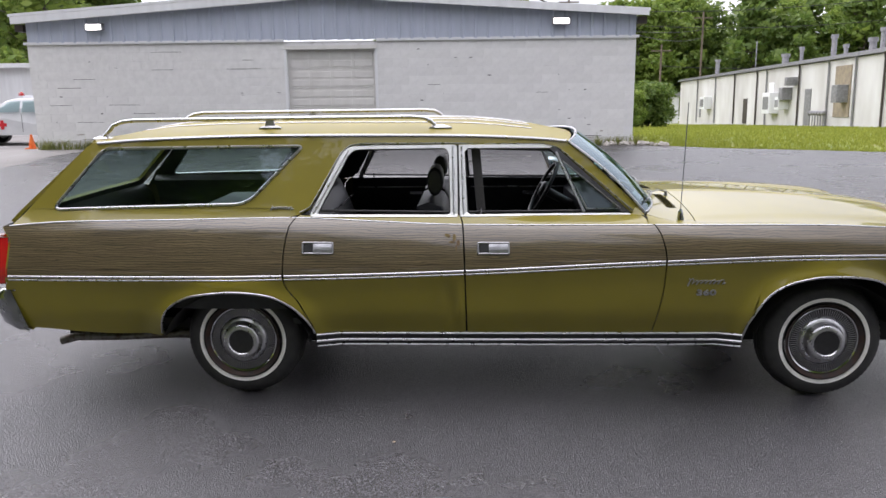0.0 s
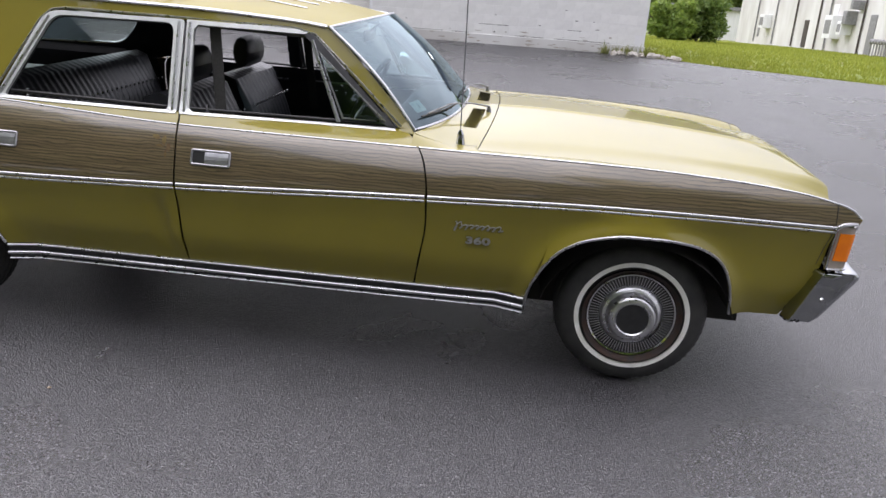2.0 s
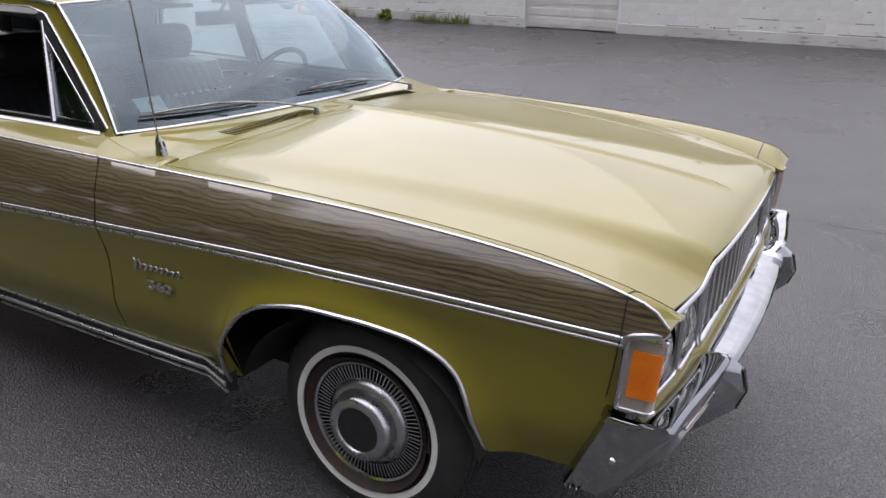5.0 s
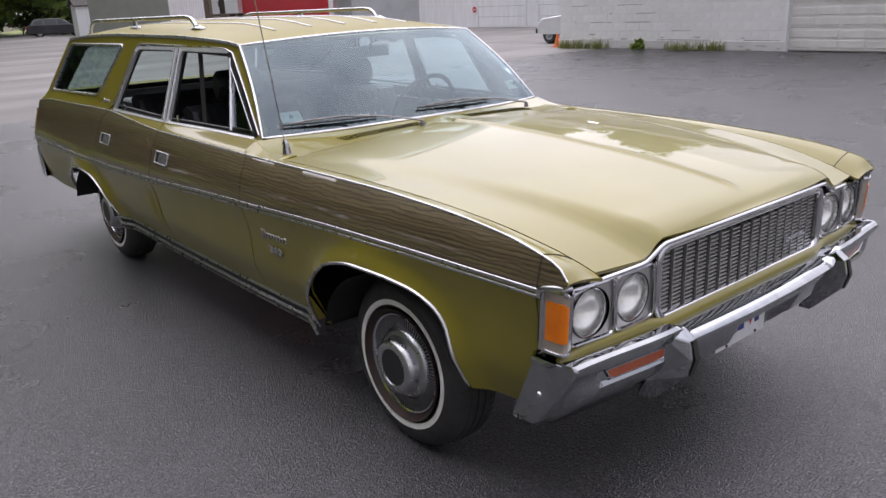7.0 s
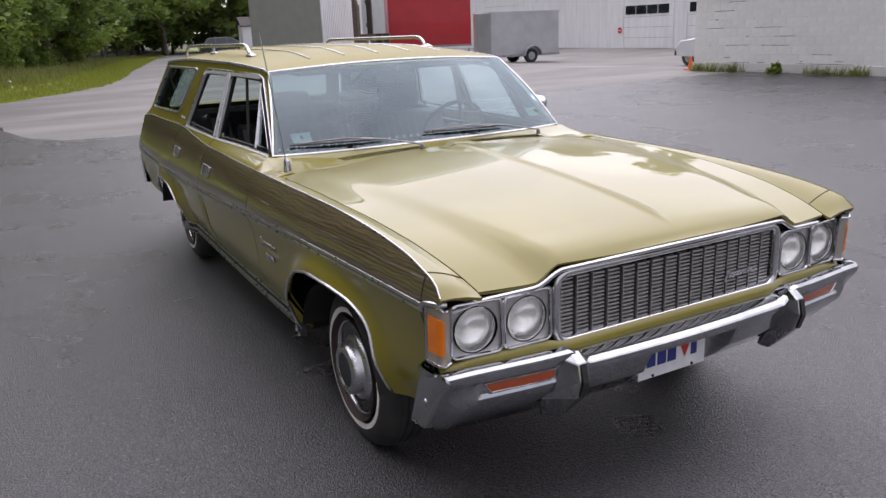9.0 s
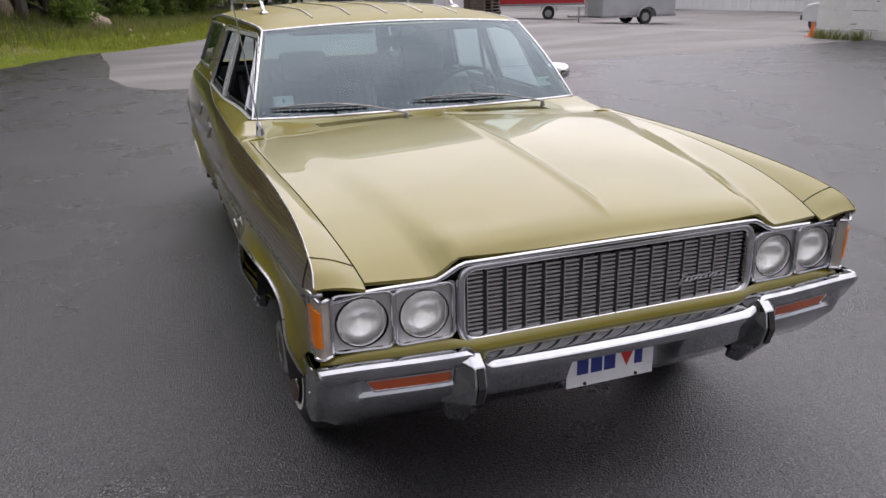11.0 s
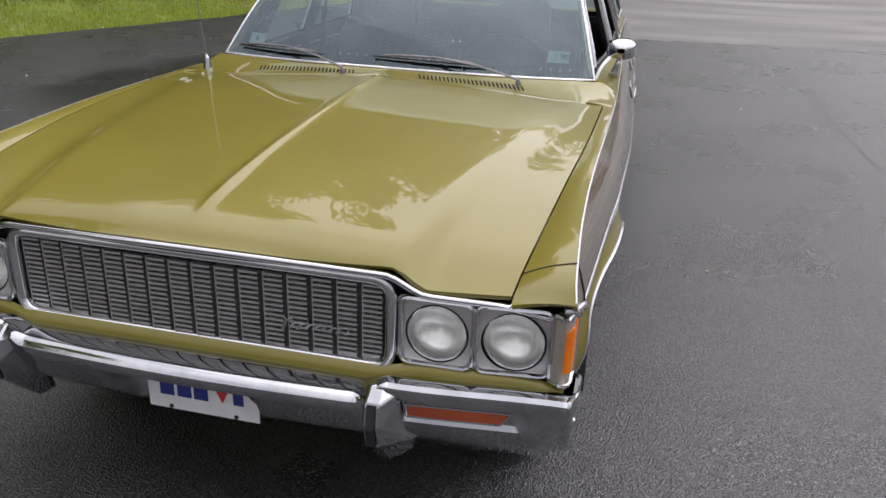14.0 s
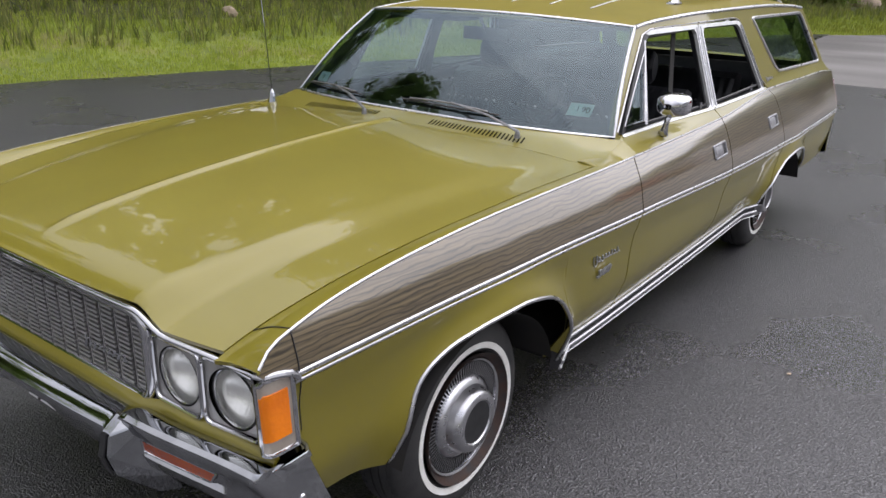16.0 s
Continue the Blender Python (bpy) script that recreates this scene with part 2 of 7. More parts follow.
def curve(*pairs):
    """A smooth function through (x, y) pairs, with no overshoot."""
    xs, ys = np.array([p[0] for p in pairs], float), np.array([p[1] for p in pairs], float)
    h, d = np.diff(xs), np.diff(ys) / np.diff(xs)
    m = np.zeros(len(xs))
    m[0], m[-1] = d[0], d[-1]
    for i in range(1, len(xs) - 1):
        if d[i - 1] * d[i] > 0:
            a, b = 2 * h[i] + h[i - 1], h[i] + 2 * h[i - 1]
            m[i] = (a + b) / (a / d[i - 1] + b / d[i])

    def at(x):
        x = min(max(x, xs[0]), xs[-1])
        i = min(max(int(np.searchsorted(xs, x)) - 1, 0), len(h) - 1)
        t = (x - xs[i]) / h[i]
        return float((1 + 2 * t) * (1 - t) ** 2 * ys[i] + t * (1 - t) ** 2 * h[i] * m[i] + t * t * (3 - 2 * t) * ys[i + 1] + t * t * (t - 1) * h[i] * m[i + 1])
    return at


def smooth_step(a, b, x):
    t = min(max((x - a) / (b - a), 0.0), 1.0)
    return t * t * (3 - 2 * t)


def box(bm, x0, x1, y0, y1, z0, z1, m=None):
    vs = [bm.verts.new((x, y, z)) for x in (x0, x1) for y in (y0, y1) for z in (z0, z1)]
    for f in ((0, 1, 3, 2), (4, 6, 7, 5), (0, 4, 5, 1), (2, 3, 7, 6), (0, 2, 6, 4), (1, 5, 7, 3)):
        bm.faces.new([vs[i] for i in f])
    if m is not None:
        bmesh.ops.transform(bm, matrix=m, verts=vs)
    return vs


def box_bm(*ends):
    bm = bmesh.new()
    box(bm, *ends)
    return bm


def grid(bm, rows, close=False, flip=False):
    """Faces over rows of points of one length."""
    vs = [[bm.verts.new(p) for p in row] for row in rows]
    for a, b in zip(vs, vs[1:]):
        n = len(a)
        for i in range(n if close else n - 1):
            q = (a[i], a[(i + 1) % n], b[(i + 1) % n], b[i])
            try:
                bm.faces.new(q[::-1] if flip else q)
            except ValueError:
                pass
    return vs


def sweep(bm, path, prof, closed=False, up=(0, 0, 1), cap=True, scale=None):
    """A profile of (side, up) offsets carried along a path."""
    path = [Vector(p) for p in path]
    n, rings = len(path), []
    for i, p in enumerate(path):
        a = path[i - 1] if i or closed else p
        b = path[(i + 1) % n] if i < n - 1 or closed else p
        t = (b - a).normalized()
        side = t.cross(Vector(up))
        if side.length < 1e-5:
            side = t.cross(Vector((0, 1, 0.01)))
        side.normalize()
        u = side.cross(t)
        k = scale[i] if scale else 1.0
        rings.append([p + side * (q[0] * k) + u * (q[1] * k) for q in prof])
    if closed:
        rings.append(rings[0])
    vs = grid(bm, rings, close=True)
    if cap and not closed:
        for ring, back in ((vs[0], True), (vs[-1], False)):
            try:
                bm.faces.new(ring[::-1] if back else ring)
            except ValueError:
                pass
    if closed:
        bmesh.ops.remove_doubles(bm, verts=vs[0] + vs[-1], dist=1e-5)


def round_prof(r, n=8, sy=1.0):
    return [(r * math.cos(2 * math.pi * i / n), r * sy * math.sin(2 * math.pi * i / n)) for i in range(n)]


def tube_bm(path, r, n=8, closed=False, sy=1.0, up=(0, 0, 1), scale=None):
    bm = bmesh.new()
    sweep(bm, path, round_prof(r, n, sy), closed, up, scale=scale)
    bmesh.ops.recalc_face_normals(bm, faces=bm.faces)
    return bm


def lathe(bm, prof, n=40, m=None, y0=0.0):
    """Turns (radius, depth) pairs about the y axis."""
    rows = [[(r * math.cos(2 * math.pi * i / n), y0 + d, r * math.sin(2 * math.pi * i / n)) for i in range(n)] for r, d in prof]
    vs = grid(bm, rows, close=True)
    flat = [v for row in vs for v in row]
    bmesh.ops.remove_doubles(bm, verts=flat, dist=1e-6)
    if m is not None:
        bmesh.ops.transform(bm, matrix=m, verts=[v for v in flat if v.is_valid])


def rounded(points, r, k=5):
    """A closed outline in two numbers a point with its corners rounded."""
    out, n = [], len(points)
    for i in range(n):
        p, a, b = Vector(points[i]), Vector(points[i - 1]), Vector(points[(i + 1) % n])
        rr = r[i] if isinstance(r, (list, tuple)) else r
        d0, d1 = (a - p), (b - p)
        e0, e1 = p + d0.normalized() * min(rr, d0.length * 0.48), p + d1.normalized() * min(rr, d1.length * 0.48)
        for j in range(k + 1):
            t = j / k
            out.append(tuple(e0 * (1 - t) ** 2 + p * (2 * t * (1 - t)) + e1 * t * t))
    return out


def inside(poly, x, y):
    hit, j = False, len(poly) - 1
    for i in range(len(poly)):
        (xi, yi), (xj, yj) = poly[i][:2], poly[j][:2]
        if (yi > y) != (yj > y) and x < (xj - xi) * (y - yi) / (yj - yi) + xi:
            hit = not hit
        j = i
    return hit


def sheet(bm, outline, holes, place, step, flip=False):
    """A curved sheet: outline and holes in two numbers a point, carried to space by place(u, v)."""
    verts, edges = [], []
    for loop in [outline, *holes]:
        fine = []
        for a, b in zip(loop, loop[1:] + loop[:1]):
            k = max(1, int(math.dist(a, b) / step))
            fine += [(a[0] + (b[0] - a[0]) * i / k, a[1] + (b[1] - a[1]) * i / k) for i in range(k)]
        s = len(verts)
        verts += fine
        edges += [(s + i, s + (i + 1) % len(fine)) for i in range(len(fine))]
    us, vs = [p[0] for p in outline], [p[1] for p in outline]
    rim = np.array(verts)
    u = min(us) + step / 2
    while u < max(us):
        v = min(vs) + step / 2
        while v < max(vs):
            if inside(outline, u, v) and not any(inside(h, u, v) for h in holes) and np.min(np.hypot(rim[:, 0] - u, rim[:, 1] - v)) > step * 0.45:
                verts.append((u, v))
            v += step
        u += step
    co, _, faces, *_ = delaunay_2d_cdt([Vector(p) for p in verts], edges, [], 0, 1e-6)
    made = [bm.verts.new(place(p.x, p.y)) for p in co]
    for f in faces:
        cx, cy = sum(co[i].x for i in f) / 3, sum(co[i].y for i in f) / 3
        if inside(outline, cx, cy) and not any(inside(h, cx, cy) for h in holes):
            bm.faces.new([made[i] for i in (reversed(f) if flip else f)])
    for v in [v for v in made if not v.link_faces]:
        bm.verts.remove(v)


def mirrored(points, s):
    return [(p[0], s * p[1], p[2]) for p in points]


# ---- ground ----
bank_edge = curve((-200, 60), (-70, 11), (-40, 4.2), (-26, 1.2), (-21.5, -1.2), (-17.8, -3.6), (-12, -5.4), (-8, -6.2), (-4.3, -7.2), (0, -8.45), (10, -11.2), (60, -26))


def lift(x, y):
    """The lot rises very gently away from the car, towards the block building."""
    k = smooth_step(3, 8, x)
    rise = max(y - 1.2, 0.0)
    return 0.0153 * (k * rise + (1 - k) * min(rise, 12.8))


def ground_z(x, y):
    """Level round the car, falling gently beyond the block building, rising in a bank behind the grass edge."""
    k = smooth_step(3, 8, x)
    far = max(y - 14.0, 0.0)
    fall = -0.060 * k * far - (1 - k) * min(0.06 * far, 0.25)
    d = bank_edge(x) - y
    rise = 0.0
    if d > 0:
        rise = 0.05 * min(d, 1.5) + 0.17 * max(0, min(d - 1.5, 8)) + 0.03 * max(0, d - 9.5)
        rise *= 1 - 0.7 * smooth_step(-20, -45, x)
    return fall + rise + lift(x, y)


def asphalt():
    m = material("new_asphalt", (0.0240, 0.0228, 0.0264), 0.29, second=(0.0355, 0.0338, 0.0386), scale=0.9, detail=8, bump=0.0, rough_var=0.05, spec=0.9)
    n, l = m.node_tree.nodes, m.node_tree.links
    b = n["Principled BSDF"]
    tc = n.new("ShaderNodeTexCoord")
    vor, vor2, noi = n.new("ShaderNodeTexVoronoi"), n.new("ShaderNodeTexVoronoi"), n.new("ShaderNodeTexNoise")
    vor.inputs["Scale"].default_value, vor2.inputs["Scale"].default_value = 112.0, 200.0
    noi.inputs["Scale"].default_value, noi.inputs["Detail"].default_value = 55.0, 6.0
    add, bp = n.new("ShaderNodeMath"), n.new("ShaderNodeBump")
    add.operation = "ADD"
    for t in (vor, vor2, noi):
        l.new(tc.outputs["Object"], t.inputs["Vector"])
    l.new(vor.outputs["Distance"], add.inputs[0])
    l.new(vor2.outputs["Distance"], add.inputs[1])
    add2 = n.new("ShaderNodeMath")
    add2.operation = "ADD"
    l.new(add.outputs["Value"], add2.inputs[0])
    l.new(noi.outputs["Fac"], add2.inputs[1])
    l.new(add2.outputs["Value"], bp.inputs["Height"])
    bp.inputs["Strength"].default_value, bp.inputs["Distance"].default_value = 0.62, 0.006
    l.new(bp.outputs["Normal"], b.inputs["Normal"])
    # single paler stones
    stone, mix = n.new("ShaderNodeValToRGB"), n.new("ShaderNodeMixRGB")
    stone.color_ramp.elements[0].position, stone.color_ramp.elements[1].position = 0.72, 0.95
    sep = n.new("ShaderNodeSeparateColor")
    l.new(vor2.outputs["Color"], sep.inputs["Color"])
    l.new(sep.outputs[0], stone.inputs["Fac"])
    base = b.inputs["Base Color"].links[0].from_socket
    l.new(stone.outputs["Color"], mix.inputs[0])
    l.new(base, mix.inputs[1])
    mix.inputs[2].default_value = (0.125, 0.120, 0.126, 1)
    # dark binder between the larger stones
    pit, binder = n.new("ShaderNodeMapRange"), n.new("ShaderNodeMixRGB")
    pit.inputs["From Min"].default_value, pit.inputs["From Max"].default_value = 0.15, 0.75
    pit.inputs["To Min"].default_value, pit.inputs["To Max"].default_value = 1.4, 0.25
    binder.blend_type, binder.inputs[0].default_value = "MULTIPLY", 1.0
    l.new(vor.outputs["Distance"], pit.inputs["Value"])
    l.new(mix.outputs["Color"], binder.inputs[1])
    l.new(pit.outputs["Result"], binder.inputs[2])
    # stones differ in gloss
    gloss, pick = n.new("ShaderNodeMapRange"), n.new("ShaderNodeSeparateColor")
    gloss.inputs["From Min"].default_value, gloss.inputs["From Max"].default_value = 0.1, 0.9
    gloss.inputs["To Min"].default_value, gloss.inputs["To Max"].default_value = 0.68, 1.58
    l.new(vor2.outputs["Color"], pick.inputs["Color"])
    l.new(pick.outputs[1], gloss.inputs["Value"])
    # a damp stain beside the car
    place, edge, damp, wet = n.new("ShaderNodeMapping"), n.new("ShaderNodeTexNoise"), n.new("ShaderNodeValToRGB"), n.new("ShaderNodeMixRGB")
    place.inputs["Location"].default_value, place.inputs["Scale"].default_value = (1.9 / 1.9, 3.95 / 0.85, 0), (1 / 1.9, 1 / 0.85, 0)
    length, ragged, total = n.new("ShaderNodeVectorMath"), n.new("ShaderNodeMath"), n.new("ShaderNodeMath")
    length.operation, ragged.operation, total.operation = "LENGTH", "MULTIPLY_ADD", "ADD"
    edge.inputs["Scale"].default_value, edge.inputs["Detail"].default_value = 1.3, 7.0
    ragged.inputs[1].default_value, ragged.inputs[2].default_value = 0.9, -0.45
    l.new(tc.outputs["Object"], place.inputs["Vector"])
    l.new(place.outputs["Vector"], length.inputs[0])
    l.new(tc.outputs["Object"], edge.inputs["Vector"])
    l.new(edge.outputs["Fac"], ragged.inputs[0])
    l.new(length.outputs["Value"], total.inputs[0])
    l.new(ragged.outputs["Value"], total.inputs[1])
    damp.color_ramp.elements[0].position, damp.color_ramp.elements[0].color = 0.62, (0.75, 0.75, 0.75, 1)
    damp.color_ramp.elements[1].position, damp.color_ramp.elements[1].color = 1.0, (0, 0, 0, 1)
    l.new(total.outputs["Value"], damp.inputs["Fac"])
    l.new(damp.outputs["Color"], wet.inputs[0])
    l.new(binder.outputs["Color"], wet.inputs[1])
    wet.inputs[2].default_value = (0.006, 0.006, 0.0065, 1)
    soaked = n.new("ShaderNodeMixRGB")
    l.new(damp.outputs["Color"], soaked.inputs[0])
    l.new(gloss.outputs["Result"], soaked.inputs[1])
    soaked.inputs[2].default_value = (0.14, 0.14, 0.14, 1)
    facing, fade, flat_gloss = n.new("ShaderNodeLayerWeight"), n.new("ShaderNodeMapRange"), n.new("ShaderNodeMath")
    fade.inputs["From Min"].default_value, fade.inputs["From Max"].default_value = 0.45, 0.92
    fade.inputs["To Min"].default_value, fade.inputs["To Max"].default_value = 1.0, 0.80
    flat_gloss.operation = "MULTIPLY"
    l.new(facing.outputs["Facing"], fade.inputs["Value"])
    l.new(soaked.outputs["Color"], flat_gloss.inputs[0])
    l.new(fade.outputs["Result"], flat_gloss.inputs[1])
    l.new(flat_gloss.outputs["Value"], b.inputs["Specular IOR Level"])
    l.new(wet.outputs["Color"], b.inputs["Base Color"])
    return m


ASPHALT = asphalt()
OLD_LOT = material("old_lot", (0.195, 0.184, 0.175), 0.75, second=(0.134, 0.126, 0.12), scale=0.55, detail=9, contrast=(0.34, 0.66), stretch=(1.3, 0.45, 1), bump=0.5, bump_scale=60, third=(0.25, 0.24, 0.228), third_scale=0.25)
TURF = material("turf", (0.19, 0.235, 0.032), 0.9, second=(0.12, 0.155, 0.025), scale=1.2, bump=0.8, bump_scale=40, third=(0.22, 0.18, 0.07), third_scale=0.5)
FOREST_FLOOR = material("forest_floor", (0.07, 0.08, 0.028), 0.95, second=(0.08, 0.065, 0.04), scale=1.0, bump=0.8, bump_scale=20)
BLOCK_PAINT = material("white_painted_block", (0.74, 0.74, 0.75), 0.75, second=(0.69, 0.69, 0.70), scale=9, detail=8, bump=0.45, bump_scale=38)
BARE_BLOCK = material("bare_block", (0.30, 0.27, 0.23), 0.9, second=(0.42, 0.40, 0.37), scale=7, bump=0.6, bump_scale=40)
MORTAR = material("painted_mortar", (0.66, 0.66, 0.67), 0.85, second=(0.40, 0.39, 0.38), scale=3.0, contrast=(0.58, 0.70), bump=0.3)
SIDING = material("pale_blue_siding", (0.44, 0.48, 0.57), 0.5, second=(0.40, 0.44, 0.52), scale=2, stretch=(4, 1, 0.4))
WHITE_METAL = material("white_metal", (0.74, 0.75, 0.76), 0.5, second=(0.66, 0.67, 0.68), scale=1.5, stretch=(3, 3, 0.4))
DOOR_PAINT = material("putty_door", (0.66, 0.65, 0.62), 0.55, second=(0.59, 0.58, 0.55), scale=3)
DARK_BROWN = material("dark_brown", (0.035, 0.027, 0.022), 0.6, second=(0.05, 0.04, 0.035), scale=8)
WALL_WHITE = material("aged_white_wall", (0.60, 0.60, 0.59), 0.75, second=(0.47, 0.46, 0.44), scale=0.6, detail=8, stretch=(1, 1, 0.35), bump=0.2)
GREY_METAL = material("grey_metal", (0.30, 0.30, 0.31), 0.5, 0.5, second=(0.22, 0.22, 0.23), scale=6)
TAN_PANEL = material("tan_panel", (0.30, 0.25, 0.17), 0.7, second=(0.22, 0.18, 0.13), scale=3)
RED_PAINT = material("red_trailer_paint", (0.42, 0.012, 0.02), 0.35, second=(0.36, 0.01, 0.018), scale=2, coat=0.3)
SILVER_PAINT = material("silver_paint", (0.40, 0.41, 0.42), 0.35, 0.3, second=(0.34, 0.35, 0.36), scale=2, coat=0.3)
PALE_PAINT = material("pale_car_paint", (0.62, 0.63, 0.64), 0.3, second=(0.56, 0.57, 0.58), scale=3, coat=0.8)
GREY_BOX = material("grey_box_paint", (0.27, 0.28, 0.25), 0.6, second=(0.24, 0.25, 0.22), scale=2)
WOOD_OLD = material("weathered_wood", (0.17, 0.13, 0.10), 0.85, second=(0.09, 0.07, 0.055), scale=5, stretch=(1, 1, 6), bump=0.4)
ROCK = material("tan_rock", (0.42, 0.33, 0.24), 0.9, second=(0.28, 0.22, 0.17), scale=3, bump=0.8, bump_scale=14)
DARK_GLASS = material("dark_window", (0.012, 0.015, 0.018), 0.08, second=(0.02, 0.024, 0.028), scale=3)
BARK = material("bark", (0.075, 0.058, 0.045), 0.9, second=(0.12, 0.105, 0.09), scale=6, stretch=(1, 1, 0.2), bump=0.8, bump_scale=30)
CROSS_RED = material("cross_red", (0.55, 0.02, 0.025), 0.4)
ORANGE = material("cone_orange", (0.70, 0.14, 0.02), 0.5)
LAMP_LIT = bpy.data.materials.new("lit_lamp")
LAMP_LIT.use_nodes = True
LAMP_LIT.node_tree.nodes["Principled BSDF"].inputs["Emission Color"].default_value = (1.0, 0.97, 0.92, 1)
LAMP_LIT.node_tree.nodes["Principled BSDF"].inputs["Emission Strength"].default_value = 4.0


def leaf_material(name, a, b):
    m = material(name, a, 0.55)
    n, l = m.node_tree.nodes, m.node_tree.links
    p = n["Principled BSDF"]
    geo, mix, tr, ms = n.new("ShaderNodeNewGeometry"), n.new("ShaderNodeMixRGB"), n.new("ShaderNodeBsdfTranslucent"), n.new("ShaderNodeMixShader")
    mix.inputs[1].default_value, mix.inputs[2].default_value = (*a, 1), (*b, 1)
    l.new(geo.outputs["Random Per Island"], mix.inputs[0])
    l.new(mix.outputs["Color"], p.inputs["Base Color"])
    l.new(mix.outputs["Color"], tr.inputs["Color"])
    ms.inputs["Fac"].default_value = 0.5
    l.new(p.outputs["BSDF"], ms.inputs[1])
    l.new(tr.outputs["BSDF"], ms.inputs[2])
    l.new(ms.outputs["Shader"], n["Material Output"].inputs["Surface"])
    return m


LEAF = leaf_material("leaf", (0.078, 0.140, 0.027), (0.190, 0.265, 0.058))
LEAF_LIGHT = leaf_material("light_leaf", (0.125, 0.205, 0.036), (0.26, 0.34, 0.07))
BLADE = leaf_material("grass_blade", (0.25, 0.33, 0.034), (0.50, 0.55, 0.10))
LAWN_BLADE = leaf_material("lawn_blade", (0.185, 0.222, 0.027), (0.33, 0.36, 0.06))
WEED = leaf_material("weed", (0.11, 0.155, 0.030), (0.30, 0.29, 0.10))

xs = [-220, -150, -100, -70, *np.arange(-60, -30, 3), *np.arange(-30, 14, 1.0), *np.arange(14, 40, 3), 50, 70, 100, 150, 220]
bm, rows = bmesh.new(), []
for x in xs:
    e = bank_edge(x)
    yl = [e - 140, e - 90, e - 50, e - 25, e - 16, *[e - k for k in (12, 10, 9.5, 8, 6, 4, 3, 2, 1.5, 1, 0.5)], e - 0.05]
    top = max(14.0 - 0.42 * max(0, x - 5.1) * smooth_step(5, 5.3, x), e + 3)
    yl += [e + (top - e) * k / 14 for k in range(1, 15)]
    yl += [top + k for k in (0.2, 2, 5, 9, 14, 20, 30, 45, 65, 90, 130, 200)]
    rows.append([(x, y, ground_z(x, y) - 0.035) for y in yl])
grid(bm, rows, flip=True)
for f in bm.faces:
    c = f.calc_center_median()
    d = bank_edge(c.x) - c.y
    f.material_index = 2 if d > 4.5 else 1 if d > -0.02 or (c.x > 5.1 and c.y > 14.0 - 0.42 * (c.x - 5.1)) else 0
tagged(part("ground", bm, [OLD_LOT, TURF, FOREST_FLOOR], None), "grey worn parking lot and grass reaching to the woods", "ground", kind="structure")

# new asphalt, laid a little proud
outline = [(-8.45, -0.2), (-8.5, 1.5), (-8.5, 4.0), (-8.55, 5.9), (-8.3, 8.4), (-8.05, 10.8), (-8.3, 12.2), (-8.0, 14.0), (-8.0, 14.22), (5.12, 14.22), (5.3, 14.0), (6.8, 13.1), (10, 12.05), (16, 10.4), (40, 6)]
outline += [(x, bank_edge(x) + 0.06 * math.sin(x * 3.1)) for x in np.arange(40, -20, -0.9)] + [(-20.2, -2.7), (-17.5, -2.5), (-14.5, -2.2), (-11.3, -2.1), (-9.4, -1.7), (-8.6, -1.15)]
bm = bmesh.new()
sheet(bm, outline, [], lambda u, v: (u, v, lift(u, v) - 0.004 + 0.002 * noise.noise(Vector((u * 0.45, v * 0.45, 0))) * smooth_step(2.2, 4.0, abs(v) + max(0, abs(u - 1.4) - 2.8))), 0.7)
tagged(part("pavement", bm, ASPHALT, None, thick=0.03), "fresh dark asphalt with fine aggregate", "pavement", kind="structure")

# one paving seam
SEAM = material("seam_tar", (0.018, 0.018, 0.019), 0.5)
bm = bmesh.new()
pts = [(x, 2.88 + 0.02 * math.sin(x * 1.3) + 0.006 * math.sin(x * 7)) for x in np.linspace(-8.2, 4.5, 60)]
grid(bm, [[(x, y - 0.003 - 0.002 * math.sin(x * 13), lift(x, y) + 0.002), (x, y + 0.003 + 0.002 * math.sin(x * 9), lift(x, y) + 0.002)] for x, y in pts], flip=True)
tagged(part("paving_seam", bm, SEAM, None), "thin dark seam in the asphalt", "pavement", kind="structure")

# small litter on the asphalt
for i in range(46):
    x, y = random.uniform(-9, 9), random.uniform(-7, 12)
    if -1.6 < x < 4.6 and abs(y) < 1.4:
        continue
    bm = bmesh.new()
    r = random.uniform(0.004, 0.012)
    bmesh.ops.create_icosphere(bm, subdivisions=1, radius=r)
    for v in bm.verts:
        v.co = Vector((v.co.x * random.uniform(0.8, 1.8), v.co.y, v.co.z * 0.6))
    ob = part("pebble", bm, ROCK if i % 3 else WHITE_PLATE, None, smooth=False)
    ob.matrix_basis = pose(x, y, lift(x, y) - 0.003 + r * 0.4, 0, 0, random.uniform(0, 360))
    tagged(ob, "small pale stone lying on the asphalt", "pebble", "loose stones")


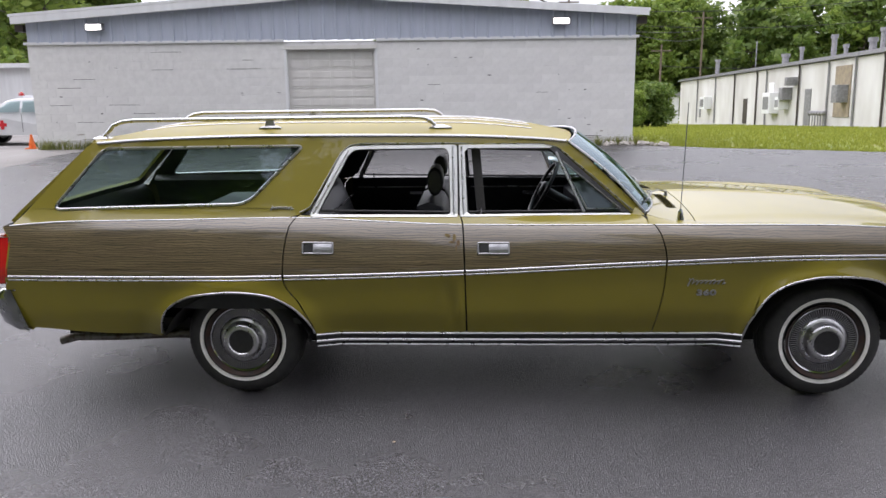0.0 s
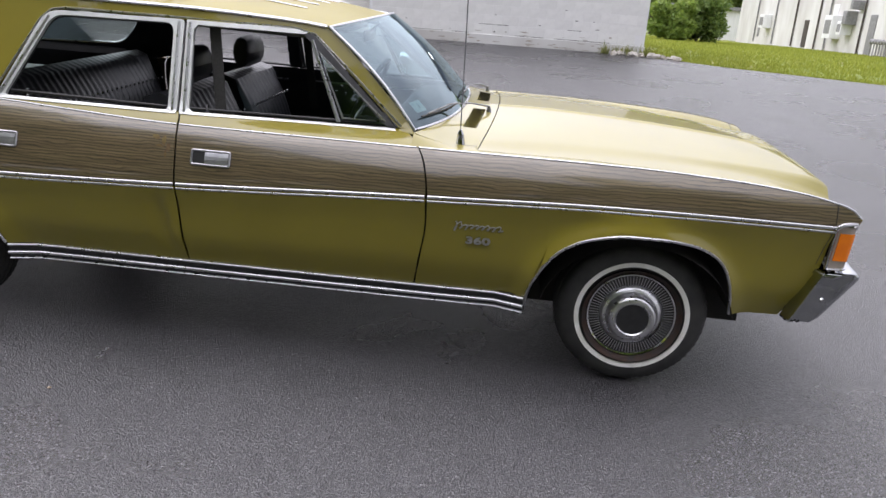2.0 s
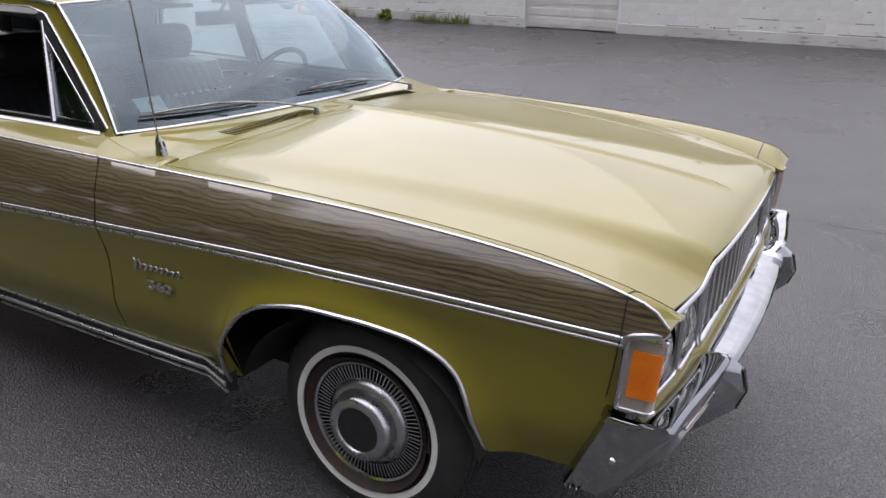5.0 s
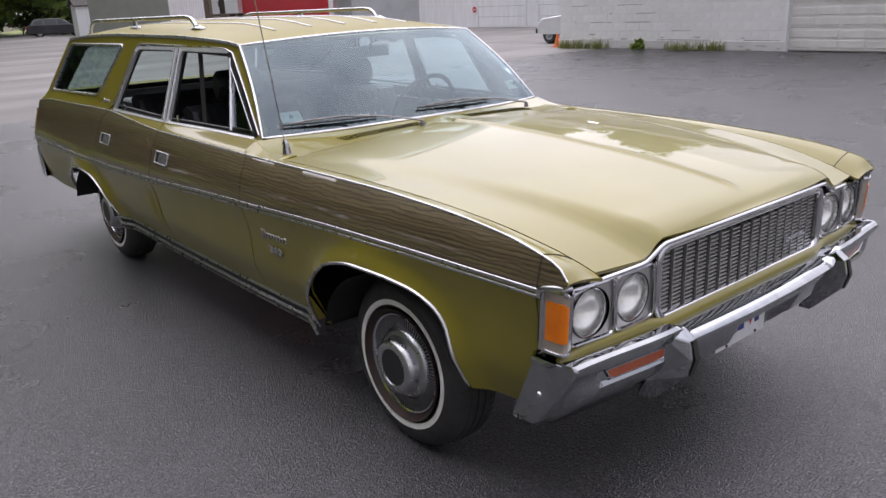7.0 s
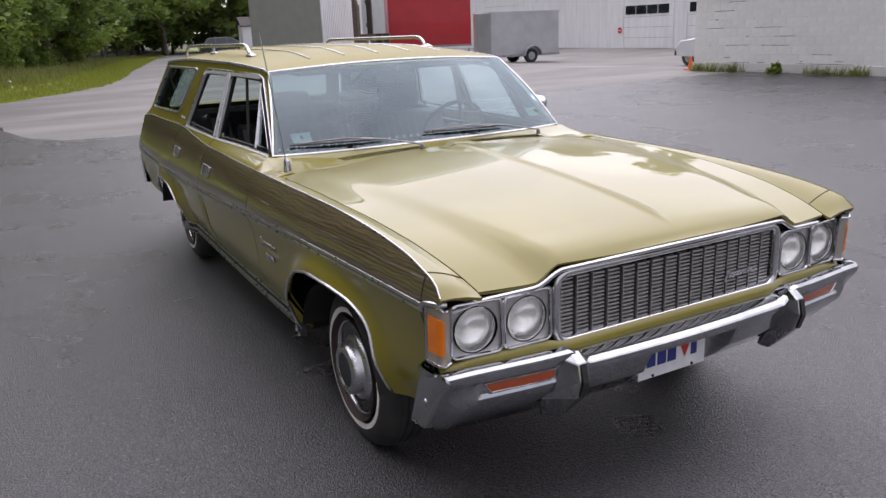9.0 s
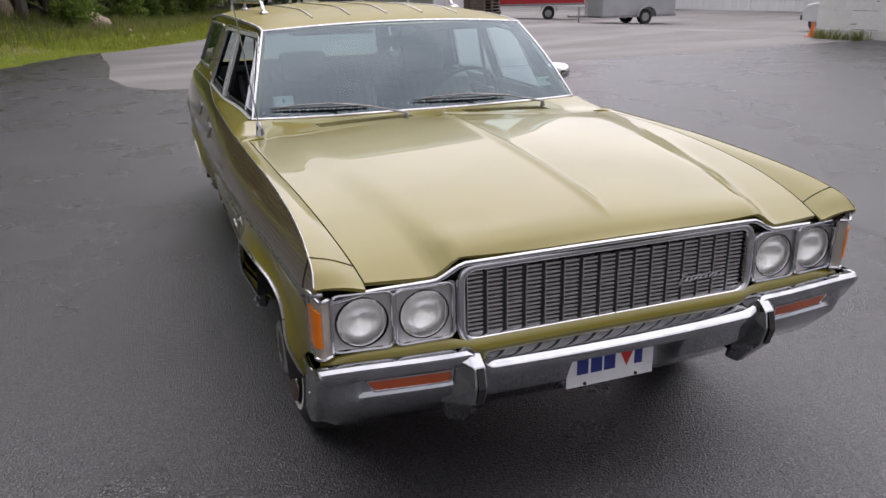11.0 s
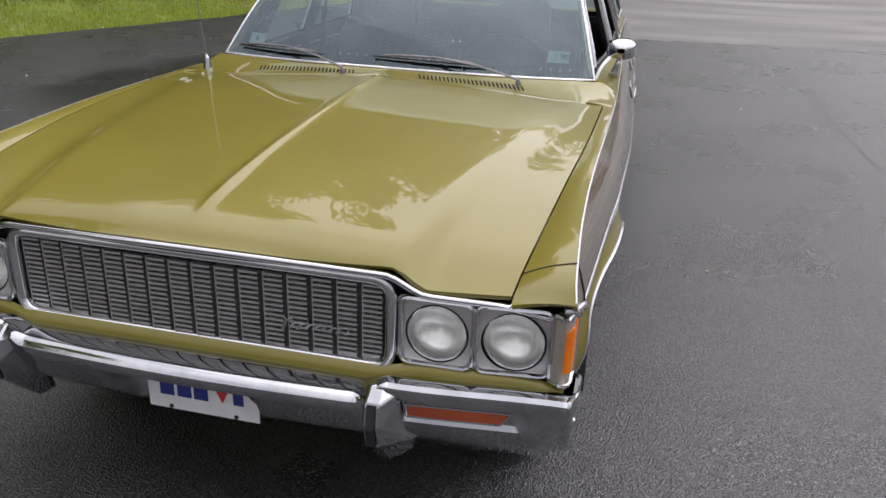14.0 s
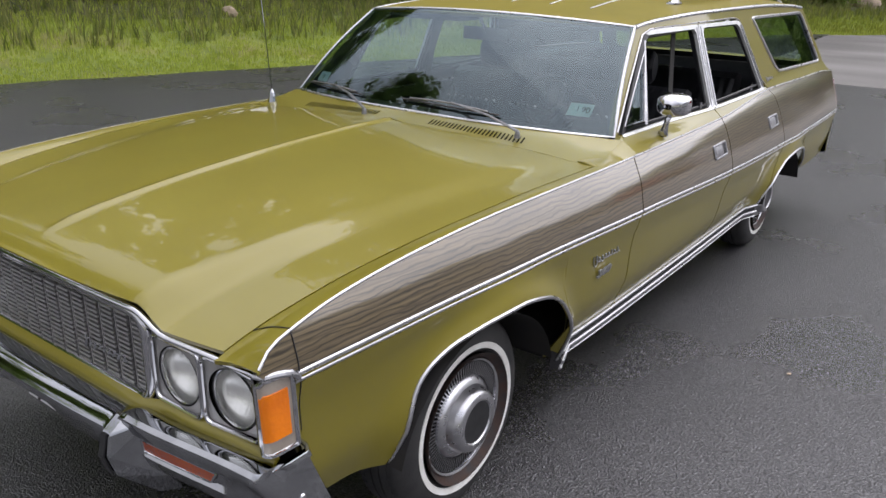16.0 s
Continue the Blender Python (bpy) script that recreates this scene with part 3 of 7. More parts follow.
# ---- grass ----
def blades(name, spots, mat, label, lean=0.5):
    """Many thin blades in one mesh: spots are (x, y, z, height, width, count)."""
    rng = np.random.default_rng(5)
    vs, fs = [], []
    for x, y, z, h, w, count in spots:
        for _ in range(count):
            a = rng.uniform(0, 2 * math.pi)
            hh, ww = h * rng.uniform(0.5, 1.2), w * rng.uniform(0.6, 1.3)
            bx, by = x + rng.normal(0, 0.035), y + rng.normal(0, 0.035)
            dx, dy = math.cos(a), math.sin(a)
            k = lean * rng.uniform(0.2, 1.0) * hh
            c = rng.uniform(0, 2 * math.pi)
            lx, ly = math.cos(c) * k, math.sin(c) * k
            i = len(vs)
            vs += [(bx - dx * ww, by - dy * ww, z - 0.02), (bx + dx * ww, by + dy * ww, z - 0.02), (bx + dx * ww * 0.7 + lx * 0.4, by + dy * ww * 0.7 + ly * 0.4, z + hh * 0.6),
                   (bx - dx * ww * 0.7 + lx * 0.4, by - dy * ww * 0.7 + ly * 0.4, z + hh * 0.6), (bx + lx, by + ly, z + hh)]
            fs += [(i, i + 1, i + 2, i + 3), (i + 3, i + 2, i + 4)]
    me = bpy.data.meshes.new(name)
    me.from_pydata(vs, [], fs)
    me.materials.append(mat)
    return tagged(new(name, me), label, "grass", kind="stuff")


rng = np.random.default_rng(11)
spots = []
for _ in range(26000):
    x = rng.uniform(-24, 6)
    d = rng.uniform(0, 1) ** 1.4 * 6.5
    y = bank_edge(x) - d + 0.08 * math.sin(x * 2.7) - 0.02
    near = 1.0 if d > 0.15 else 0.6
    spots.append((x, y, ground_z(x, y) - 0.02, (0.045 + 0.07 * smooth_step(1, 3.5, d)) * near * (0.95 + 0.9 * noise.noise(Vector((x * 1.1, y * 1.1, 3)))), 0.006, 4))
blades("bank_grass", spots, BLADE, "uneven green grass on the bank")
spots = []
for _ in range(5200):
    x = rng.uniform(-60, 12)
    d = 2.2 + rng.uniform(0, 1) * 5
    y = bank_edge(x) - d
    spots.append((x, y, ground_z(x, y) - 0.03, rng.uniform(0.18, 0.5), 0.012, 5))
blades("bank_weeds", spots, WEED, "taller mixed weeds below the trees", 0.6)
spots = []
for _ in range(9000):
    x = rng.uniform(-62, -20)
    y = bank_edge(x) - rng.uniform(0, 4)
    spots.append((x, y, ground_z(x, y) - 0.02, 0.12, 0.012, 3))
blades("verge_grass", spots, LAWN_BLADE, "bright grass verge along the lane")
spots = []
for _ in range(24000):
    x = 5.2 + 20 * rng.uniform(0, 1)
    y0 = 14.0 - 0.42 * (x - 5.1)
    y = y0 + 0.05 + 62 * rng.uniform(0, 1) ** 2.2
    far = 1 + (y - y0) / 18
    spots.append((x, y, ground_z(x, y) - 0.03, 0.06 * min(far, 1.6), 0.010 * min(far, 3), 3))
blades("lawn_grass", spots, LAWN_BLADE, "bright yellow green mown lawn")
spots = []
for _ in range(260):
    x = rng.choice([rng.uniform(-9.6, -7.9), rng.uniform(-6.2, -4.6), rng.uniform(4.2, 5.3)])
    spots.append((x, 14.15 - rng.uniform(0, 0.12), 0.19, rng.uniform(0.08, 0.28), 0.008, 4))
blades("wall_weeds", spots, WEED, "weeds along the foot of the block wall", 0.8)


# ---- block garage ----
garage = thing("garage_building", (-2.27, 14.25, 0.2), "low white painted concrete block garage with pale metal gable", "building")
DOOR0, DOOR1 = -1.03, 1.18
wall = part("front_wall", bmesh.new(), MORTAR, garage, "white painted concrete block wall with chipped joints")
bm = bmesh.new()
box(bm, -7.40, DOOR0, 0.02, 0.22, -0.4, 2.44)
box(bm, DOOR1, 7.40, 0.02, 0.22, -0.4, 2.44)
box(bm, DOOR0, DOOR1, 0.02, 0.22, 2.335, 2.44)
bm.to_mesh(wall.data)
bm.free()
part("side_wall", box_bm(-7.40, -7.20, 0.22, 12, -0.6, 2.44), BLOCK_PAINT, garage, smooth=False)
part("side_wall", box_bm(7.20, 7.40, 0.22, 12, -0.9, 2.44), BLOCK_PAINT, garage, smooth=False)
part("back_wall", box_bm(-7.20, 7.20, 11.8, 12, -0.9, 2.44), BLOCK_PAINT, garage, smooth=False)


def gable_z(x):
    return 2.93 + 0.50 * (1 - abs(x) / 7.42)


# ribbed metal gable
bm, rows = bmesh.new(), []
top, low = [], []
k = 0
x = -7.36
while x < 7.36:
    for dx, dy in ((0.0, 0.0), (0.235, 0.0), (0.255, -0.028), (0.285, -0.028), (0.305, 0.0)):
        xx = min(x + dx, 7.36)
        low.append((xx, dy, 2.475))
        top.append((xx, dy, gable_z(xx)))
    x += 0.305
grid(bm, [low, top], flip=True)
part("gable", bm, SIDING, garage, "pale blue ribbed metal siding", smooth=False, thick=0.02)
part("flashing", box_bm(-7.46, DOOR0 - 0.02, -0.035, 0.02, 2.435, 2.495), WHITE_METAL, garage, smooth=False)
part("flashing", box_bm(DOOR1 + 0.02, 7.46, -0.035, 0.02, 2.435, 2.495), WHITE_METAL, garage, smooth=False)
for s in (-1, 1):
    bm = bmesh.new()
    v = [bm.verts.new(p) for p in ((0, -0.22, 3.40), (s * 7.62, -0.22, 2.905), (s * 7.62, -0.22, 3.065), (0, -0.22, 3.565))]
    bm.faces.new(v if s < 0 else v[::-1])
    part("rake_board", bm, WHITE_METAL, garage, "white metal rake trim", smooth=False, thick=-0.05 if s < 0 else 0.05)
    bm = bmesh.new()
    v = [bm.verts.new(p) for p in ((0, -0.22, 3.57), (s * 7.66, -0.22, 3.07), (s * 7.66, 12.3, 3.07), (0, 12.3, 3.57))]
    bm.faces.new(v)
    part("roof_sheet", bm, WHITE_METAL, garage, smooth=False, thick=0.06)
    bm = bmesh.new()
    v = [bm.verts.new(p) for p in ((0, -0.02, 3.42), (s * 7.5, -0.02, 2.93), (s * 7.5, -0.20, 2.91), (0, -0.20, 3.40))]
    bm.faces.new(v)
    part("soffit", bm, WHITE_METAL, garage, smooth=False, thick=0.01)
    part("gutter_end", box_bm(s * 7.52 - 0.10, s * 7.52 + 0.10, -0.05, 12, 2.74, 2.90), DARK_BROWN, garage, smooth=False)
    # flood lamp
    xl = s * 5.60
    lamp = part("flood_lamp", box_bm(xl - 0.22, xl + 0.22, -0.20, -0.06, 2.74, 2.90), GREY_METAL, garage, "lit wall flood lamp", smooth=False, bevel=0.02)
    part("lamp_arm", box_bm(xl - 0.05, xl + 0.05, -0.07, 0.0, 2.78, 2.86), GREY_METAL, lamp, smooth=False)
    part("lamp_panel", box_bm(xl - 0.18, xl + 0.18, -0.212, -0.198, 2.75, 2.87), LAMP_LIT, lamp, "glowing white lamp panel", smooth=False)
part("roof_stack", tube_bm([(6.0 - 2.0, 1.2, 3.2), (4.0, 1.2, 3.75)], 0.07, 12, up=(1, 0, 0)), GREY_METAL, garage)
part("roof_vent", box_bm(-6.4, -6.15, 0.8, 1.0, 3.1, 3.32), GREY_METAL, garage, smooth=False)
garage.scale = (1, 1, 1.03)
# overhead door
door = part("overhead_door", box_bm(DOOR0 + 0.02, DOOR1 - 0.02, 0.14, 0.17, 0.0, 2.26), DOOR_PAINT, garage, "closed putty coloured sectional garage door", smooth=False)
for r in range(5):
    z0 = 0.02 + 0.447 * r
    sec = part("door_section", box_bm(DOOR0 + 0.03, DOOR1 - 0.03, 0.118, 0.14, z0, z0 + 0.440), DOOR_PAINT, door, smooth=False, bevel=0.004)
    for c in range(4):
        x0 = DOOR0 + 0.09 + c * 0.525
        for zz in (0.05, 0.245):
            part("raised_panel", box_bm(x0, x0 + 0.45, 0.108, 0.12, z0 + zz, z0 + zz + 0.145), DOOR_PAINT, sec, smooth=False, bevel=0.008)
part("door_header", box_bm(DOOR0 - 0.02, DOOR1 + 0.02, -0.02, 0.12, 2.26, 2.345), DOOR_PAINT, garage, smooth=False)
for x in (DOOR0 - 0.03, DOOR1 - 0.03):
    part("door_jamb", box_bm(x, x + 0.06, 0.0, 0.13, -0.05, 2.26), WHITE_METAL, garage, smooth=False)


# ---- long white building ----
hall = thing("long_building", (24.6, 38, -1.57), "long low aged white commercial building with rooftop vents", "building")
hall.matrix_basis = pose(24.6, 38, -1.05, -2.0, 0, 0)
part("wall", box_bm(0, 14, -24, 46.5, -3, 4.3), WALL_WHITE, hall, "stained white plaster wall", smooth=False)
part("fascia", box_bm(-0.25, 14.2, -24.2, 46.8, 4.36, 4.52), GREY_METAL, hall, smooth=False)
part("roof", box_bm(-0.1, 14, -24, 46.5, 4.52, 4.62), GREY_METAL, hall, smooth=False)
for y in (39.5, 33.5, 28, 22.5, 20.4, 14.2, 9.6, 6.0, 2.6, -1.5):
    part("downpipe", tube_bm([(-0.10, y, 0.0), (-0.10, y, 4.0), (-0.16, y, 4.35)], 0.07, 8, up=(0, 1, 0)), DARK_BROWN if y in (28, 22.5, 14.2, 2.6) else GREY_METAL, hall)
for y, w, h, z, m, nm in ((25.2, 0.95, 2.1, 0.05, DARK_BROWN, "door"), (12.7, 1.0, 2.5, 0.1, GREY_METAL, "louvre_door"), (38.5, 0.5, 1.6, 0.5, GREY_METAL, "louvre_door")):
    part(nm, box_bm(-0.05, 0.02, y - w / 2, y + w / 2, z, z + h), m, hall, smooth=False)
part("tall_panel", box_bm(-0.06, 0.02, 6.6, 8.7, 0.7, 3.9), TAN_PANEL, hall, "tall tan sheathed opening", smooth=False)
part("notice", box_bm(-0.04, 0.02, 19.0, 20.0, 2.5, 3.3), WHITE_PLATE, hall, smooth=False)
for y, z, w, h in ((35.5, 1.3, 1.5, 1.2), (18.6, 0.9, 1.5, 1.6), (15.8, 1.9, 0.7, 0.9), (16.4, 1.2, 0.8, 0.9), (7.2, 1.6, 0.8, 1.1), (14.9, 2.9, 0.5, 0.6)):
    unit = part("air_conditioner", box_bm(-0.75, 0.0, y - w / 2, y + w / 2, z, z + h), WHITE_METAL if z < 1.5 else GREY_METAL, hall, "wall mounted air conditioning unit", smooth=False, bevel=0.03)
    part("unit_grille", box_bm(-0.77, -0.75, y - w * 0.38, y + w * 0.38, z + h * 0.2, z + h * 0.8), GREY_METAL, unit, smooth=False)
for k in range(6):
    y = 9.2 + 0.42 * k
    bm = bmesh.new()
    lathe(bm, [(0.0, -0.14), (0.14, -0.12), (0.17, 0.0), (0.12, 0.12), (0.0, 0.14)], 14, pose(-0.45, y, 0.95, 0, 0, 90))
    meter = part("gas_meter", bm, GREY_METAL, hall, "grey gas meter on pipes")
    part("meter_pipe", tube_bm([(-0.40, y, -0.2), (-0.40, y, 0.9)], 0.04, 6, up=(0, 1, 0)), GREY_METAL, meter)
for y, h, r in ((40, 1.5, 0.22), (22.3, 0.8, 0.26), (19.2, 1.1, 0.14), (13.8, 1.5, 0.18), (12.0, 0.7, 0.14), (8.4, 0.8, 0.22), (7.2, 1.3, 0.15), (29, 2.4, 0.05)):
    bm = bmesh.new()
    sweep(bm, [(2.0, y, 4.6), (2.0, y, 4.6 + h)], round_prof(r, 10), up=(0, 1, 0))
    sweep(bm, [(2.0, y, 4.6 + h), (2.0, y, 4.6 + h + 0.25)], round_prof(r * 1.4, 10), up=(0, 1, 0))
    part("roof_vent", bm, GREY_METAL, hall)
TILE_ROOF = material("red_brown_tiles", (0.16, 0.075, 0.07), 0.7, second=(0.11, 0.06, 0.06), scale=3)
bm = bmesh.new()
grid(bm, [[(1.5 + 0.12 * (k % 2), y, 4.75 + 0.0 * k) if k < 0 else (1.0 + 0.28 * k + 0.03 * (k % 2), y, 4.9 + 0.30 * k) for k in range(9)] for y in np.arange(-22, 2.5, 0.5)])
part("mansard_roof", bm, TILE_ROOF, hall, "red brown tiled mansard", thick=0.08)
shed = thing("far_shed", (19.5, 100, -3.7), "low grey shed with a shallow roof behind the lawn", "building")
part("wall", box_bm(0, 9, 0, 8, -1, 3.6), WHITE_METAL, shed, smooth=False)
part("roof", box_bm(-0.4, 9.4, -0.4, 8.4, 3.6, 4.0), GREY_METAL, shed, smooth=False)


# ---- white warehouse ----
ware = thing("warehouse", (-40, 31.5, -0.09), "tall white metal warehouse with overhead doors", "building")
bm, rows = bmesh.new(), []
low, top = [], []
for k in range(153):
    xx = -42 + 0.38 * k
    for dx, dy in ((0, 0), (0.30, 0), (0.32, -0.02), (0.36, -0.02)):
        low.append((xx + dx, dy, -0.6))
        top.append((xx + dx, dy, 7.5))
grid(bm, [low, top], flip=True)
part("wall", bm, WHITE_METAL, ware, "ribbed white metal wall", smooth=False, thick=0.05)
part("wall", box_bm(-42, 16.2, 0.1, 3, -0.6, 7.4), WHITE_METAL, ware, smooth=False)
part("roof", box_bm(-42.5, 16.6, -0.4, 3.2, 7.5, 7.8), WHITE_METAL, ware, smooth=False)
for x0, x1 in ((8.25, 12.2), (13.4, 15.9), (-7.6, -2.6)):
    d = part("overhead_door", box_bm(x0, x1, -0.07, -0.03, 0.02, 3.6), WHITE_METAL, ware, "white overhead door with a row of windows", smooth=False)
    for k in range(4):
        w = (x1 - x0 - 0.3) / 4
        part("door_window", box_bm(x0 + 0.15 + k * w, x0 + 0.15 + (k + 0.92) * w, -0.09, -0.07, 1.95, 2.45), DARK_GLASS, d, "dark door pane", smooth=False)
    for k in range(6):
        part("door_seam", box_bm(x0, x1, -0.078, -0.07, 0.6 * k + 0.60, 0.6 * k + 0.615), GREY_METAL, d, smooth=False)
    part("door_trim", box_bm(x0 - 0.16, x0 - 0.03, -0.10, -0.02, 0, 3.75), WHITE_METAL, ware, smooth=False)
    part("door_trim", box_bm(x1 + 0.03, x1 + 0.16, -0.10, -0.02, 0, 3.75), WHITE_METAL, ware, smooth=False)
part("annex", box_bm(16.2, 34, 0.6, 14, -0.6, 2.75), WHITE_METAL, ware, "low white annex", smooth=False)
part("annex_roof", box_bm(16.1, 34.3, 0.3, 14.3, 2.75, 2.95), WHITE_METAL, ware, smooth=False)
bm = bmesh.new()
lathe(bm, [(0.0, 0.0), (0.19, 0.0), (0.19, 0.02)], 8, pose(7.95, -0.13, 1.05, 0, 22.5, 0))
part("stop_sign", bm, CROSS_RED, ware, "small red wall sign", smooth=False)
part("sign_bar", box_bm(7.83, 8.07, -0.14, -0.132, 1.02, 1.08), WHITE_PLATE, ware, smooth=False)


# ---- trailers and boxes in the far lot ----
def road_wheel(parent, x, y, z, r=0.30, w=0.2, turn=0):
    bm = bmesh.new()
    lathe(bm, [(r * 0.55, 0.0), (r * 0.62, -0.02), (r * 0.92, -0.02), (r, 0.02), (r, w - 0.02), (r * 0.9, w)], 24)
    tyre = part("trailer_wheel", bm, RUBBER, parent, "small wheel with pale rim")
    tyre.matrix_basis = pose(x, y, z, 0, 0, turn)
    bm = bmesh.new()
    lathe(bm, [(0.001, 0.01), (r * 0.2, -0.01), (r * 0.3, 0.02), (r * 0.5, 0.02), (r * 0.57, -0.005), (r * 0.58, 0.04)], 20)
    part("rim", bm, SILVER_PAINT, tyre)
    return tyre


def enclosed_trailer(name, at, turn, length, width, height, paint, label, nose=0.7, deck=0.42):
    t = thing(name, (at[0], at[1], ground_z(at[0], at[1]) - 0.03), label, "trailer", turn=turn)
    outline = [(-length / 2, -width / 2), (length / 2, -width / 2), (length / 2 + nose, 0), (length / 2, width / 2), (-length / 2, width / 2)]
    bm = bmesh.new()
    vs = grid(bm, [[(x, y, z) for x, y in outline] for z in (deck, deck + height)], close=True)
    bm.faces.new(vs[1])
    bm.faces.new(vs[0][::-1])
    bmesh.ops.recalc_face_normals(bm, faces=bm.faces)
    part("box", bm, paint, t, smooth=False, bevel=0.03)
    part("lower_rail", box_bm(-length / 2 - 0.02, length / 2, -width / 2 - 0.015, width / 2 + 0.015, deck - 0.06, deck + 0.03), GREY_METAL, t, smooth=False)
    part("top_rail", box_bm(-length / 2 - 0.02, length / 2, -width / 2 - 0.015, width / 2 + 0.015, deck + height - 0.05, deck + height + 0.015), SILVER_PAINT, t, smooth=False)
    for s in (-1, 1):
        road_wheel(t, -length * 0.08, s * (width / 2 + 0.06), 0.31, turn=0 if s < 0 else 180)
        bm = bmesh.new()
        grid(bm, [[(-length * 0.08 + 0.42 * math.cos(a), s * (width / 2 + y), 0.33 + 0.40 * math.sin(a)) for y in (0.0, 0.24)] for a in np.linspace(0, math.pi, 12)])
        part("fender", bm, SILVER_PAINT, t, thick=0.02)
    part("tongue", tube_bm([(length / 2, 0, 0.36), (length / 2 + nose + 0.9, 0, 0.40)], 0.05, 8), GREY_METAL, t)
    part("jack", tube_bm([(length / 2 + nose + 0.4, 0, 0.02), (length / 2 + nose + 0.4, 0, 0.75)], 0.035, 8, up=(0, 1, 0)), GREY_METAL, t)
    bm = bmesh.new()
    lathe(bm, [(0.0, -0.04), (0.10, -0.03), (0.11, 0.0)], 14, pose(length * 0.38, -width / 2, deck + height * 0.8))
    part("side_vent", bm, BLACK_PLASTIC, t)
    return t


enclosed_trailer("cargo_trailer", (-23.3, 17.8), 266, 3.35, 1.6, 1.78, SILVER_PAINT, "silver enclosed cargo trailer parked on the lot", nose=0.25, deck=0.36)
enclosed_trailer("race_trailer", (-30.7, 17.5), 242, 4.1, 2.3, 3.2, RED_PAINT, "large red enclosed trailer parked on the lot", nose=0.25, deck=0.74)
# pallets and boards
pile = thing("pallet_stack", (-29.6, 13.9, ground_z(-29.6, 13.9) - 0.03), "stack of weathered wooden pallets and boards", "pallets", turn=15)
for k in range(9):
    p = part("pallet", box_bm(-0.55, 0.55, -0.5, 0.5, 0.14 * k + 0.10, 0.14 * k + 0.125), WOOD_OLD, pile, smooth=False)
    for y in (-0.45, 0, 0.45):
        part("bearer", box_bm(-0.55, 0.55, y - 0.05, y + 0.05, 0.14 * k, 0.14 * k + 0.10), WOOD_OLD, p, smooth=False)
for k in range(4):
    part("board", box_bm(-0.9 + 0.1 * k, -0.82 + 0.1 * k, -0.6, -0.45, 0, 3.2 - 0.2 * k), WOOD_OLD, pile, smooth=False)
# a tall rack of dark boards and doors beside the pallets
stand = thing("board_rack", (-31.2, 14.6, ground_z(-31.2, 14.6) - 0.03), "tall rack of dark weathered boards and an old door", "rack", turn=-28)
for k in range(4):
    part("rack_post", box_bm(-0.72 + 0.44 * k, -0.60 + 0.44 * k, -0.3, -0.18, 0, 3.9 - 0.3 * (k % 2)), DARK_BROWN, stand, smooth=False)
part("old_door", box_bm(-0.55, 0.18, -0.16, -0.10, 0.3, 3.6), TAN_PANEL, stand, "tan weathered door panel", smooth=False)
part("dark_panel", box_bm(0.24, 0.80, -0.14, -0.06, 0.1, 3.5), DARK_BROWN, stand, smooth=False)
part("rack_board", box_bm(-0.8, 0.85, -0.34, -0.30, 1.6, 1.8), WOOD_OLD, stand, smooth=False)
part("rack_board", box_bm(-0.8, 0.85, -0.34, -0.30, 2.7, 2.85), WOOD_OLD, stand, smooth=False)
# storage boxes
store = thing("storage_box", (-33.7, 12.8, ground_z(-33.7, 12.8) - 0.03), "grey green storage building with white ribbed side", "shed", turn=-40.4)
part("grey_wall", box_bm(-6.9, 0, -4.0, -0.06, 0, 4.2), GREY_BOX, store, smooth=False)
part("white_side", box_bm(-6.9, -0.02, -0.06, 0.0, 0, 4.2), WHITE_METAL, store, smooth=False)
for k in range(24):
    part("rib", box_bm(-6.85 + 0.285 * k, -6.80 + 0.285 * k, 0.0, 0.03, 0.05, 4.15), WHITE_METAL, store, smooth=False)
part("roof", box_bm(-7.0, 0.1, -4.1, 0.1, 4.2, 4.3), GREY_METAL, store, smooth=False)
hut = thing("small_hut", (-48.0, 12.75, 0.1), "small white hut with a brown roof by the trees", "shed")
part("wall", box_bm(-0.5, 0.5, -0.5, 0.5, 0, 2.2), WHITE_METAL, hut, smooth=False)
bm = bmesh.new()
grid(bm, [[(-0.65, y, 2.12), (0, y, 2.7), (0.65, y, 2.12)] for y in (-0.65, 0.65)])
part("roof", bm, DARK_BROWN, hut, smooth=False, thick=0.08)


